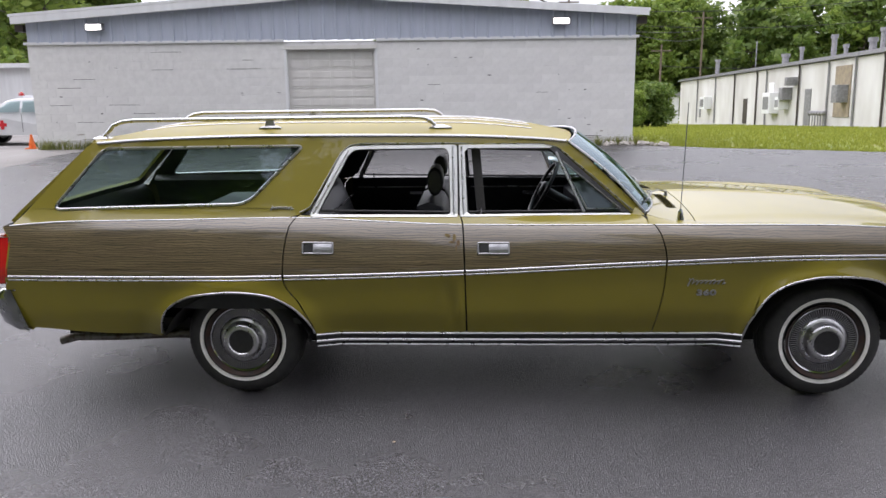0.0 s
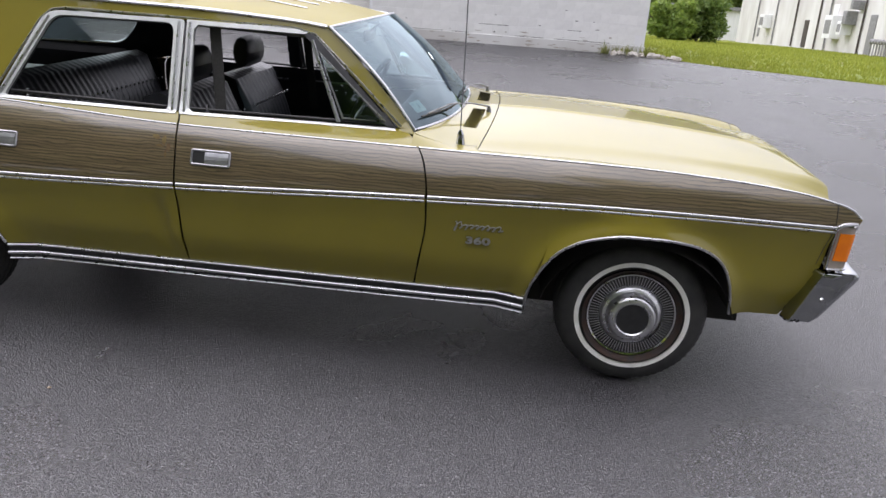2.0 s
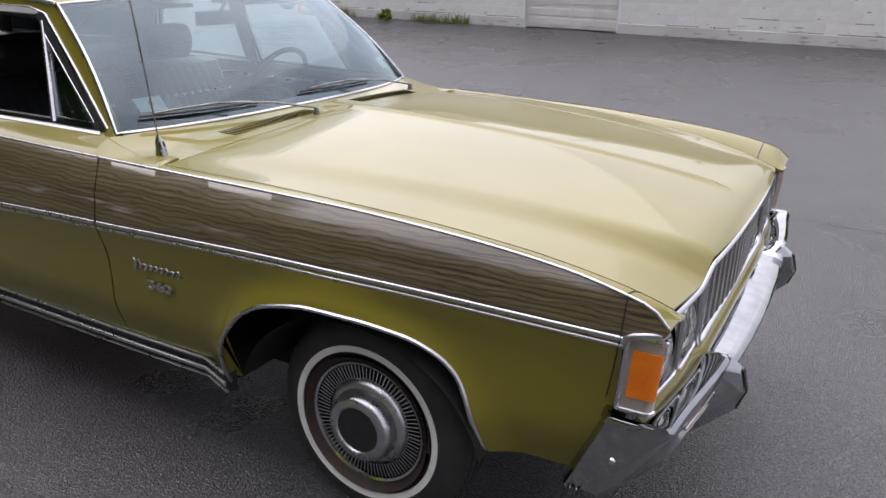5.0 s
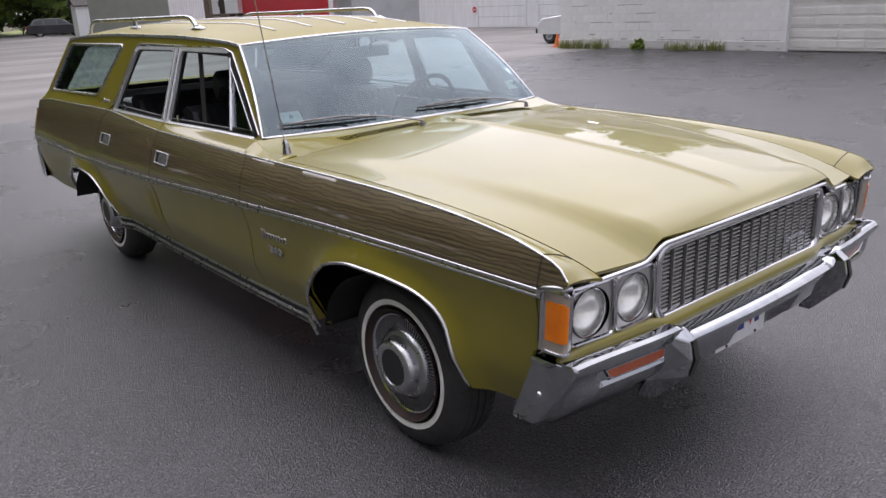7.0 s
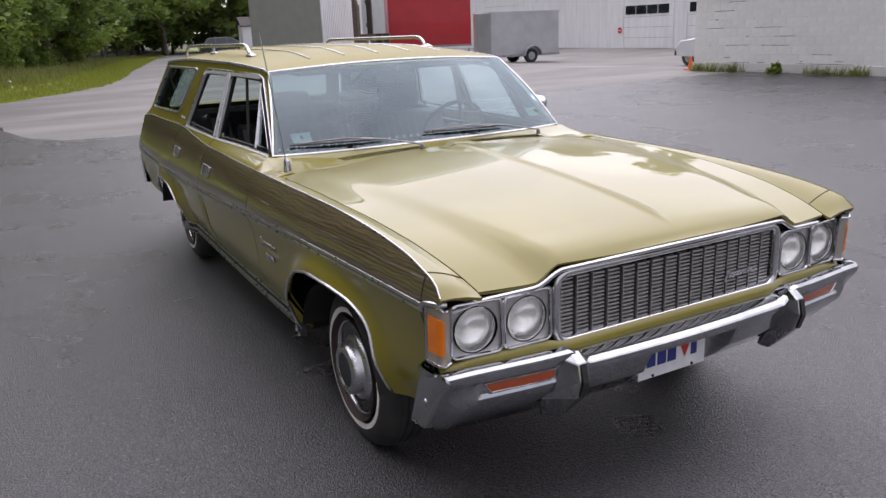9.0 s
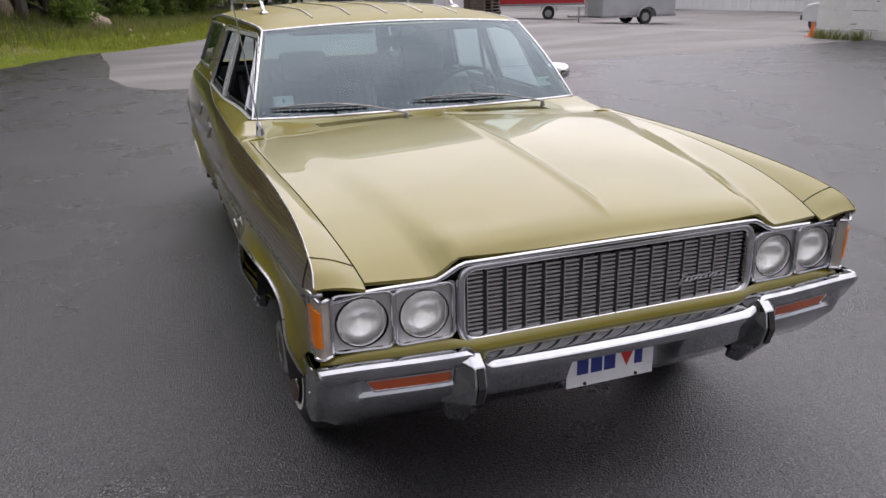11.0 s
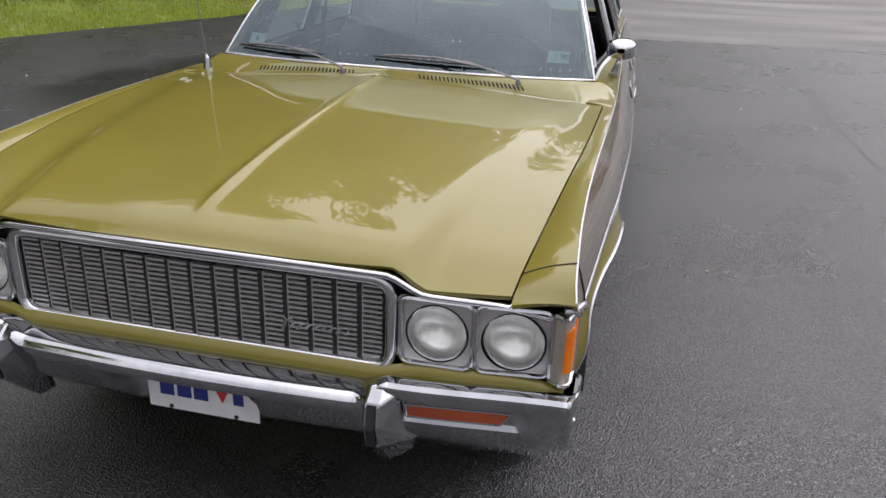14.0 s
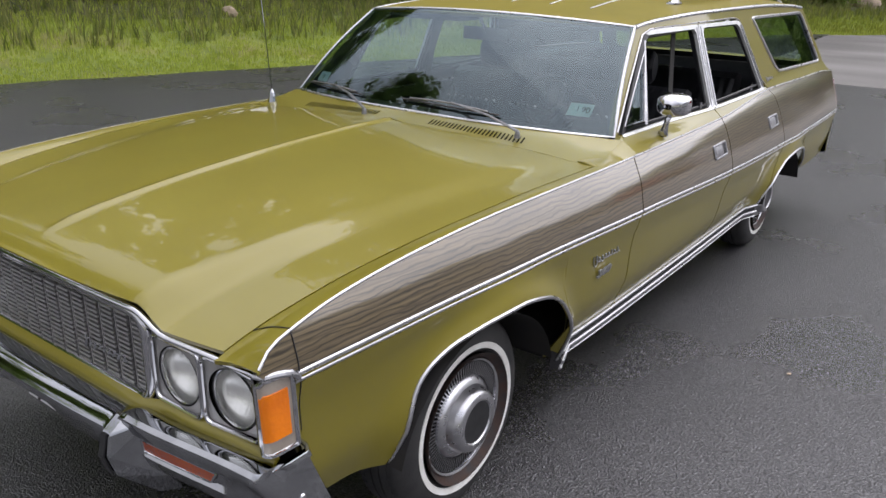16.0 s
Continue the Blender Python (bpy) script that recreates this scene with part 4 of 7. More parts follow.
def simple_car(name, at, turn, paint, label, cross=False):
    """A boxy estate car with cut-in windows, lamps and wheels."""
    c = thing(name, (at[0], at[1], ground_z(at[0], at[1]) - 0.03), label, "car", turn=turn)
    prof = [(-2.15, 0.35), (-2.2, 0.62), (-2.12, 0.92), (-1.95, 1.0), (-1.62, 1.40), (-1.3, 1.46), (0.2, 1.46), (0.55, 1.38), (1.05, 0.98), (2.0, 0.86), (2.2, 0.66), (2.18, 0.35)]
    bm, rows = bmesh.new(), []
    for v in (-1, -0.96, -0.5, 0, 0.5, 0.96, 1):
        rows.append([(x * (0.985 if abs(v) == 1 else 1), v * (0.84 if z < 1.0 else 0.84 - 0.22 * (z - 1.0) / 0.46), z - (0.02 if abs(v) == 1 else 0)) for x, z in prof])
    vs = grid(bm, rows)
    bm.faces.new(vs[0])
    bm.faces.new(vs[-1][::-1])
    bmesh.ops.recalc_face_normals(bm, faces=bm.faces)
    part("body", bm, paint, c, smooth=False, bevel=0.02)
    for s in (-1, 1):
        for pts in ([(-1.72, 1.04), (-1.50, 1.36), (-0.98, 1.38), (-0.98, 1.04)], [(-0.90, 1.04), (-0.90, 1.38), (-0.02, 1.38), (-0.02, 1.04)], [(0.06, 1.04), (0.06, 1.38), (0.42, 1.35), (0.86, 1.04)]):
            bm = bmesh.new()
            sheet(bm, pts, [], lambda u, v: (u, s * (0.853 - 0.48 * (v - 1.0)), v), 0.3, flip=s > 0)
            part("side_window", bm, DARK_GLASS if pts[0][0] < -1 or not cross else VENT_GLASS, c, "dark side window", smooth=False)
        for x in (-1.32, 1.62 if cross else 1.38):
            road_wheel(c, x, s * 0.80, 0.31, 0.31, 0.22, 0 if s < 0 else 180)
        part("headlamp", box_bm(2.12, 2.21, s * 0.62 - 0.14, s * 0.62 + 0.14, 0.62, 0.76), LAMP_GLASS, c, smooth=False)
        part("tail_lamp", box_bm(-2.21, -2.12, s * 0.70 - 0.08, s * 0.70 + 0.08, 0.66, 0.90), RED_LENS, c, smooth=False)
        part("door_line", box_bm(-0.03, -0.02, s * 0.846 - 0.003, s * 0.846 + 0.003, 0.42, 1.02), BLACK_PLASTIC, c, smooth=False)
        if cross:
            part("red_cross", box_bm(0.48, 0.76, s * 0.846 - 0.004, s * 0.846 + 0.004, 0.60, 0.70), CROSS_RED, c, smooth=False)
            part("red_cross", box_bm(0.57, 0.67, s * 0.847 - 0.004, s * 0.847 + 0.004, 0.51, 0.79), CROSS_RED, c, smooth=False)
    bm = bmesh.new()
    sheet(bm, [(-0.72, 0.0), (0.72, 0.0), (0.62, 1.0), (-0.62, 1.0)], [], lambda u, v: (1.02 - 0.46 * v, u, 1.01 + 0.37 * v), 0.4)
    part("windscreen", bm, DARK_GLASS, c)
    for x in (-2.28, 2.16):
        part("bumper", box_bm(x, x + 0.12, -0.82, 0.82, 0.36, 0.52), BLACK_PLASTIC, c, smooth=False, bevel=0.02)
    if cross:
        bar = part("light_bar", box_bm(0.05, 0.23, -0.5, 0.5, 1.455, 1.54), WHITE_METAL, c, smooth=False)
        for y in (-0.42, 0.42):
            bm = bmesh.new()
            sweep(bm, [(0.14, y, 1.54), (0.14, y, 1.60), (0.14, y, 1.66)], round_prof(0.09, 12), up=(1, 0, 0), scale=[1, 0.95, 0.4])
            part("beacon", bm, RED_LENS, bar, "red roof beacon")
    return c


simple_car("ambulance_car", (-12.85, 19.84), 180, PALE_PAINT, "silver white ambulance estate with red cross and beacons", cross=True)
DARK_CAR = material("dark_car_paint", (0.012, 0.014, 0.02), 0.3, coat=0.6)
simple_car("parked_car", (-64.7, 15.3), 80, DARK_CAR, "dark car parked beside the trees")
cone = thing("traffic_cone", (-9.95, 14.45, 0.17), "small orange traffic cone beside the wall", "cone")
bm = bmesh.new()
sweep(bm, [(0, 0, 0.02), (0, 0, 0.36)], round_prof(0.09, 14), up=(1, 0, 0), scale=[1, 0.25])
part("cone_body", bm, ORANGE, cone)
part("cone_base", box_bm(-0.13, 0.13, -0.13, 0.13, 0, 0.025), ORANGE, cone, smooth=False)


# ---- rocks, poles and wires ----
def rock(x, y, r, seed, label="tan boulder lying in the bank grass", mat=ROCK):
    bm = bmesh.new()
    bmesh.ops.create_icosphere(bm, subdivisions=3, radius=r)
    for v in bm.verts:
        k = 1 + 0.35 * noise.noise(v.co * (1.3 / r) + Vector((seed, 0, 0))) + 0.12 * noise.noise(v.co * (4 / r) + Vector((0, seed, 0)))
        k = min(k, 0.80 * r / max(1e-4, abs(v.co.dot(Vector((0.45, -0.3, 0.84)))))) if r > 0.3 else k
        v.co = Vector((v.co.x * 1.25, v.co.y, v.co.z * 0.85)) * k
    ob = part("boulder", bm, mat, None, smooth=False)
    ob.matrix_basis = pose(x, y, ground_z(x, y) + r * 0.3, 0, 20 * math.sin(seed), seed * 70)
    return tagged(ob, label, "rock", "boulders")


rock(-26.9, -3.1, 0.42, 1)
rock(-26.2, -3.9, 0.35, 2)
rock(-27.6, -6.4, 0.55, 3)
rock(-25.6, -1.9, 0.10, 9, "small pale stone at the grass edge")
rock(-5.6, -11.0, 0.13, 4, "small pale stone in the weeds")
for k in range(16):
    x = 4.3 + 1.5 * rng.uniform(0, 1)
    rock(x, 14.05 - 0.42 * max(0, x - 5.1) + rng.uniform(-0.12, 0.1), rng.uniform(0.03, 0.09), 5 + k, "broken piece of block at the wall's corner", BARE_BLOCK)
CABLE = material("cable", (0.02, 0.02, 0.022), 0.6)
for x, y, h in ((30.5, 98, 14), (24.0, 92, 9.5), (12.5, 90, 15)):
    pole = thing("utility_pole", (x, y, ground_z(x, y) - 0.1), "weathered wooden utility pole", "pole", "poles")
    part("shaft", tube_bm([(0, 0, 0), (0, 0, h)], 0.16, 8, up=(1, 0, 0), scale=[1, 0.7]), WOOD_OLD, pole)
    part("cross_arm", box_bm(-1.2, 1.2, -0.06, 0.06, h - 0.8, h - 0.65), WOOD_OLD, pole, smooth=False)
for k, (a, b, sag) in enumerate((((12.5, 90, 10.2), (60, 80, 12.0), 1.5), ((12.5, 90, 9.0), (60, 82, 9.8), 1.8), ((30.5, 98, 8.2), (-4, 22, 5.8), 1.2), ((30.5, 98, 7.2), (3, 25, 5.0), 1.0), ((24, 92, 3.6), (60, 88, 5.0), 1.0))):
    path = [tuple(np.array(a) + (np.array(b) - np.array(a)) * t - np.array((0, 0, 4 * sag * t * (1 - t)))) for t in np.linspace(0, 1, 16)]
    tagged(part("overhead_wire", tube_bm(path, 0.03, 5), CABLE, None), "dark sagging overhead wire between poles", "wire", "wires")


# ---- trees ----
def leaves_mesh(name, clumps, size, per, mat, seed):
    r = np.random.default_rng(seed)
    vs, fs = [], []
    for c, rad in clumps:
        for _ in range(per):
            d = r.normal(0, 1, 3)
            d /= np.linalg.norm(d)
            p = np.array(c) + d * rad * (0.45 + 0.6 * r.uniform(0, 1)) * np.array((1, 1, 0.75))
            u = r.normal(0, 1, 3)
            u[2] *= 0.6
            u /= np.linalg.norm(u)
            w = np.cross(u, r.normal(0, 1, 3))
            w /= np.linalg.norm(w) + 1e-6
            s = size * r.uniform(0.6, 1.4)
            i = len(vs)
            vs += [tuple(p - u * s), tuple(p + w * s * 0.5), tuple(p + u * s), tuple(p - w * s * 0.5)]
            fs.append((i, i + 1, i + 2, i + 3))
    me = bpy.data.meshes.new(name)
    me.from_pydata(vs, [], fs)
    me.materials.append(mat)
    return me


def tree(seed, height, spread, bare, mat, size, per, label):
    r = np.random.default_rng(seed)
    t = thing("tree", (0, 0, 0), label, "tree", "woods")
    bm = bmesh.new()
    lean = r.uniform(-0.04, 0.04, 2)
    spine = [(lean[0] * z + 0.10 * math.sin(z * 0.6 + seed), lean[1] * z + 0.10 * math.cos(z * 0.5 + seed), z) for z in np.linspace(-0.3, height * 0.92, 9)]
    sweep(bm, spine, round_prof(0.030 * height ** 0.62, 8), up=(1, 0, 0), scale=[1.25, 1, 0.92, 0.82, 0.7, 0.56, 0.42, 0.28, 0.1])
    clumps = []
    for k in range(int(9 + height * 1.1)):
        f = bare + (1 - bare) * (k + r.uniform(0, 1)) / (9 + height * 1.1)
        z = f * height * 0.9
        a = r.uniform(0, 2 * math.pi)
        length = spread * (1.05 - 0.75 * ((f - bare) / (1 - bare)) ** 1.3) * r.uniform(0.65, 1.15)
        bx, by = lean[0] * z, lean[1] * z
        tip = (bx + math.cos(a) * length, by + math.sin(a) * length, z + length * r.uniform(0.15, 0.55))
        mid = (bx + math.cos(a) * length * 0.5, by + math.sin(a) * length * 0.5, z + length * 0.12)
        sweep(bm, [(bx, by, z), mid, tip], round_prof(0.03 + 0.004 * height, 5), up=(0, 0, 1), scale=[1, 0.6, 0.15])
        for q, rad in ((1.0, 0.24), (0.72, 0.26), (0.5, 0.2)):
            c = tuple(np.array((bx, by, z)) + (np.array(tip) - np.array((bx, by, z))) * q + r.normal(0, 0.12 * spread, 3) * np.array((1, 1, 0.6)))
            clumps.append((c, spread * rad * r.uniform(0.8, 1.3)))
    clumps.append(((lean[0] * height, lean[1] * height, height * 0.95), spread * 0.28))
    bmesh.ops.recalc_face_normals(bm, faces=bm.faces)
    part("trunk", bm, BARK, t, "grey brown trunk with limbs")
    crown = new("crown", leaves_mesh("crown", clumps, size, per, mat, seed))
    crown.parent = t
    crown["label"] = "loose green leaf crown with gaps"
    return t


kinds = [tree(31, 13.0, 2.9, 0.14, LEAF, 0.15, 84, "tall green broadleaf tree at the wood's edge"),
         tree(32, 15.0, 3.2, 0.22, LEAF_LIGHT, 0.15, 84, "tall light green broadleaf tree in the woods"),
         tree(33, 11.0, 2.5, 0.08, LEAF, 0.14, 84, "slender green tree with leaves low down"),
         tree(34, 7.0, 2.0, 0.03, LEAF_LIGHT, 0.12, 84, "young bright green tree at the wood's edge"),
         tree(35, 13.0, 4.2, 0.06, LEAF, 0.32, 46, "broad green tree far behind the buildings"),
         tree(36, 15.0, 4.6, 0.10, LEAF_LIGHT, 0.34, 46, "tall light green tree far behind the buildings")]
places = []
for x in np.arange(-76, 2.5, 1.9):
    for row in range(3):
        xx = x + rng.uniform(-0.9, 0.9)
        d = 6.6 + row * 3.2 + rng.uniform(-0.8, 1.2)
        if xx < -40:
            d -= 1.2
        places.append((xx, bank_edge(xx) - d, int(rng.choice((2, 3, 3, 0))) if row == 0 else int(rng.integers(0, 3)), rng.uniform(0.9, 1.2) * (0.78 if xx > -14 else 1.32)))
for x in np.arange(-18, 4, 1.6):
    places.append((x + rng.uniform(-0.6, 0.6), bank_edge(x) - 17.5 - rng.uniform(0, 1.5), int(rng.integers(0, 3)), rng.uniform(0.7, 0.85)))
for x in np.arange(2.5, 20, 2.1):
    for row in range(2):
        xx = x + rng.uniform(-0.8, 0.8)
        places.append((xx, bank_edge(xx) - 4.2 - row * 3.2 - rng.uniform(0, 1.2), int(rng.integers(0, 3)), rng.uniform(0.55, 0.75)))
places += [(-7.8, -15.2, 1, 1.05), (-6.2, -16.4, 0, 1.15), (-9.8, -14.6, 0, 1.1), (-27.0, -8.3, 0, 1.8), (6.6, -13.0, 1, 1.2), (9.6, -14.0, 0, 1.3)]
for k in range(34):
    places.append((rng.uniform(-105, -72), rng.uniform(6, 42), int(rng.integers(4, 6)), rng.uniform(0.9, 1.3)))
for k in range(52):
    places.append((-8 + 83 * (k + rng.uniform(0, 1)) / 52, rng.uniform(102, 124), int(rng.integers(4, 6)), rng.uniform(0.95, 1.5)))
for k in range(18):
    places.append((rng.uniform(-75, -28), rng.uniform(52, 70), int(rng.integers(4, 6)), rng.uniform(0.9, 1.3)))
for k in range(12):
    places.append((rng.uniform(-52, -34), rng.uniform(66, 84), int(rng.integers(4, 6)), rng.uniform(0.75, 0.95)))
used = set()
for x, y, kind, scale in places:
    m = pose(x, y, ground_z(x, y) - 0.1, 0, 0, rng.uniform(0, 360)) @ Matrix.Scale(scale, 4)
    if kind not in used:
        used.add(kind)
        kinds[kind].matrix_basis = m
    else:
        ob = copy_thing(kinds[kind], m)
        ob.scale = (scale,) * 3


def bush(x, y, r, h, label, mat=LEAF, per=170):
    b = thing("bush", (x, y, ground_z(x, y) - 0.05), label, "bush", "bushes")
    q = np.random.default_rng(int(abs(x * 7 + y * 3)) + 1)
    bm = bmesh.new()
    clumps = []
    for k in range(9):
        a = q.uniform(0, 2 * math.pi)
        tip = (math.cos(a) * r * 0.7 * q.uniform(0.3, 1), math.sin(a) * r * 0.7 * q.uniform(0.3, 1), h * q.uniform(0.35, 0.9))
        sweep(bm, [(0, 0, 0), tuple(np.array(tip) * 0.5), tip], round_prof(0.03, 5), scale=[1, 0.7, 0.2])
        clumps.append((tip, r * 0.42))
        clumps.append(((tip[0] * 1.1, tip[1] * 1.1, tip[2] * 0.45), r * 0.42))
    part("stems", bm, BARK, b)
    crown = new("foliage", leaves_mesh("foliage", clumps, 0.07 if r < 1.5 else 0.15, per * (1 if r < 1.5 else 3), mat, int(abs(x) * 10) + 3))
    crown.parent = b


bush(14.3, 54, 2.2, 3.2, "dense green bush at the lawn's far edge")
bush(12.0, 52, 1.9, 2.6, "dense green bush at the lawn's far edge", LEAF_LIGHT)
for k in range(16):
    x = -55 + 4.3 * k + rng.uniform(-1, 1)
    bush(x, bank_edge(x) - 4.6 - rng.uniform(0, 1.2), 0.9, 1.3, "leafy undergrowth at the wood's edge", LEAF_LIGHT if k % 2 else LEAF, 130)
for k in range(22):
    x = -78 + 2.6 * k
    bush(x, bank_edge(x) - 12.5 - rng.uniform(0, 3), 2.3, 4.2, "dense dark undergrowth deep in the woods", LEAF, 60)
for k in range(14):
    bush(-92 + rng.uniform(-4, 4), 6 + 3 * k, 2.6, 5.0, "dense dark undergrowth deep in the woods", LEAF, 60)
bush(-6.9, 14.0, 0.16, 0.30, "small weed growing at the wall", LEAF_LIGHT, 12)


# ---- the station wagon: x runs forward from the rear axle, y to its left ----
wagon = thing("station_wagon", (0, 0, 0), "olive green station wagon with woodgrain sides, windows rolled down", "car")

half_width = curve((-1.25, 0.972), (-0.7, 0.984), (0.2, 0.990), (1.2, 0.994), (2.2, 0.988), (2.9, 0.965), (3.4, 0.932), (3.95, 0.895))
section = curve((0.28, -0.145), (0.32, -0.122), (0.37, -0.096), (0.44, -0.066), (0.485, -0.046), (0.50, -0.042), (0.55, -0.034), (0.63, -0.020), (0.69, -0.002), (0.72, -0.001), (0.76, -0.010),
                (0.84, -0.036), (0.92, -0.068), (0.96, -0.092), (0.985, -0.116), (1.0, -0.130))
nose_in = curve((0.6, 0.0), (1.2, -0.012), (1.7, -0.052), (2.15, -0.062))
trim_z = curve((-1.25, 0.688), (-0.4, 0.686), (0.27, 0.692), (1.21, 0.720), (2.21, 0.766), (3.0, 0.787), (3.82, 0.778))
belt_z = curve((-1.25, 0.950), (-0.9, 0.973), (-0.3, 0.981), (0.30, 0.989), (0.75, 0.972), (1.19, 0.956), (1.75, 0.953), (2.5, 0.950), (3.0, 0.945), (3.35, 0.930), (3.64, 0.905), (3.79, 0.878), (3.845, 0.862), (3.893, 0.822))
arch_front = curve((2.646, 0.322), (2.66, 0.42), (2.685, 0.49), (2.72, 0.55), (2.78, 0.615), (2.89, 0.668), (3.03, 0.691), (3.15, 0.689), (3.27, 0.672), (3.36, 0.635), (3.415, 0.585), (3.445, 0.52), (3.465, 0.44), (3.478, 0.374))
arch_rear = curve((-0.412, 0.362), (-0.403, 0.42), (-0.378, 0.49), (-0.31, 0.555), (-0.2, 0.598), (0.0, 0.618), (0.17, 0.601), (0.30, 0.540), (0.375, 0.462), (0.402, 0.41), (0.414, 0.372))


def flare(x, z):
    out = 0.0
    for cx, rx, rz, k in ((3.06, 0.405, 0.375, 0.046), (0.0, 0.408, 0.30, 0.040)):
        d = (math.hypot((x - cx) / rx, max(z - 0.315, 0.0) / rz) - 1) * rz
        if z > 0.33:
            out += k * math.exp(-(max(d, 0) / 0.058) ** 2)
    return out


def side_y(x, z):
    """Half width of the body at a place along the car and a height."""
    w = half_width(x)
    if z <= 1.0:
        zz = z - (trim_z(x) - 0.70) * smooth_step(0.45, 0.7, z) * (1 - smooth_step(0.86, 0.98, z))
        blend = nose_in(x) * smooth_step(0.95, 1.0, z) if x < 2.2 else 0.0
        tuck = section(zz)
        if z < 0.7:
            tuck *= 1 - 0.5 * smooth_step(-0.45, -1.0, x)
        return w + tuck + blend + flare(x, z)
    return w - 0.130 - 0.36 * (z - 1.0) + nose_in(x)


door_rear_edge = curve((0.36, 0.418), (0.43, 0.402), (0.50, 0.372), (0.563, 0.338), (0.63, 0.285), (0.69, 0.268), (0.80, 0.270), (0.90, 0.284), (0.972, 0.305), (1.0, 0.345))
door_mid_edge = curve((0.36, 1.217), (0.72, 1.208), (0.96, 1.196), (1.0, 1.180))
door_front_edge = curve((0.36, 2.185), (0.5, 2.206), (0.66, 2.227), (0.78, 2.226), (0.9, 2.204), (0.95, 2.175), (1.0, 2.105))
nose_edge = curve((0.36, 3.680), (0.5, 3.745), (0.61, 3.785), (0.775, 3.800), (0.797, 3.835), (0.808, 3.880), (0.83, 3.890), (0.9, 3.890))
tail_edge = curve((0.36, -1.08), (0.42, -1.13), (0.62, -1.208), (0.65, -1.205), (0.66, -1.202), (0.88, -1.186), (0.912, -1.21), (0.95, -1.235), (1.0, -1.215))


def side_panel(name, s, xa, xb, bottom, sill, cols, label="", wood_end=9.0, top_rows=None):
    """One body side panel, with the printed wood between its two mouldings."""
    bm, rows = bmesh.new(), []
    for i in range(cols + 1):
        u = i / cols
        col = []

        def point(z):
            x = xa(z) + (xb(z) - xa(z)) * u
            return x
        zb = 0.4
        for _ in range(24):
            zb = 0.6 * zb + 0.4 * bottom(point(zb))
        zt, zl = trim_z(point(0.75)), belt_z(point(0.93))
        zs = [zb + (zt - zb) * k / 10 for k in range(10)] + [zt + (zl - zt) * k / 8 for k in range(8)] + [zl]
        if sill:
            zs += [zl + (sill - zl) * k / 4 for k in range(1, 5)]
        for z in zs:
            x = point(z)
            col.append((x, s * side_y(x, z), z))
        if top_rows:
            x, y, z = col[-1]
            col += [(px, s * py, pz) for px, py, pz in top_rows(x, abs(y), z)]
        rows.append(col)
    grid(bm, rows, flip=s < 0)
    for f in bm.faces:
        c = f.calc_center_median()
        f.material_index = 1 if trim_z(c.x) + 0.002 < c.z < belt_z(c.x) - 0.004 and c.x < wood_end and abs(c.y) > side_y(c.x, belt_z(c.x)) - 0.004 else 0
    if name == "rear_door" and s < 0:
        # an old knock by the door's front edge: a shallow upright fold
        for v in bm.verts:
            line = 1.115 + 0.10 * (0.70 - v.co.z)
            up = smooth_step(0.40, 0.50, v.co.z) * (1 - smooth_step(0.60, 0.68, v.co.z))
            v.co.y += 0.014 * up * math.exp(-((v.co.x - line) / 0.030) ** 2) - 0.009 * up * math.exp(-((v.co.x - line - 0.05) / 0.022) ** 2)
    return part(name, bm, [PAINT, WOOD], wagon, label, thick=0.010)


hood_half = curve((2.3, 0.866), (2.7, 0.855), (3.0, 0.840), (3.3, 0.816), (3.6, 0.788), (3.86, 0.755))
hood_edge_z = curve((2.3, 0.950), (2.7, 0.950), (3.1, 0.936), (3.5, 0.900), (3.72, 0.858), (3.80, 0.835), (3.88, 0.806))
hood_mid_z = curve((2.3, 0.997), (2.6, 1.002), (2.9, 0.993), (3.3, 0.968), (3.6, 0.938), (3.8, 0.905), (3.87, 0.880), (3.90, 0.856))


def hood_z(x, y):
    a = abs(y)
    edge, mid, half = hood_edge_z(x), hood_mid_z(x), hood_half(x)
    yb = 0.77 - 0.245 * min(max((x - 2.42) / 1.42, 0.0), 1.0)
    soft = 0.14 - 0.05 * smooth_step(2.5, 3.85, x)
    step = 1 - smooth_step(yb - soft * 0.4, yb + soft * 0.6, a)
    crest = 0.022 * (1 - smooth_step(3.70, 3.86, x))
    crown = mid + 0.0080 * math.exp(-(a / 0.014) ** 2) * (1 - smooth_step(3.74, 3.85, x)) - 0.012 * (a / 0.55) ** 2 - crest * (math.sqrt(a * a + 0.00006) - 0.0077)
    low = edge + 0.006 * math.sin(math.pi * min(a / half, 1.0))
    return low + (crown - low) * step


def fender_top(x, y, z):
    if x < 2.40:
        yt, zt = 0.80, 0.956
    else:
        yt, zt = hood_half(x) + 0.003, hood_edge_z(x)
    out = []
    for k in range(1, 6):
        t = k / 5
        out.append((x, y + (yt - y) * t, z + (zt - z) * t + min(0.05 * abs(y - yt), 0.006) * math.sin(math.pi * t)))
    return out


def quarter_bottom(x):
    if -0.412 < x < 0.414:
        return arch_rear(x)
    return 0.362 + 0.045 * smooth_step(-0.6, -1.13, x)


def fender_bottom(x):
    if 2.646 < x < 3.478:
        return arch_front(x)
    return 0.374 if x <= 2.646 else 0.374


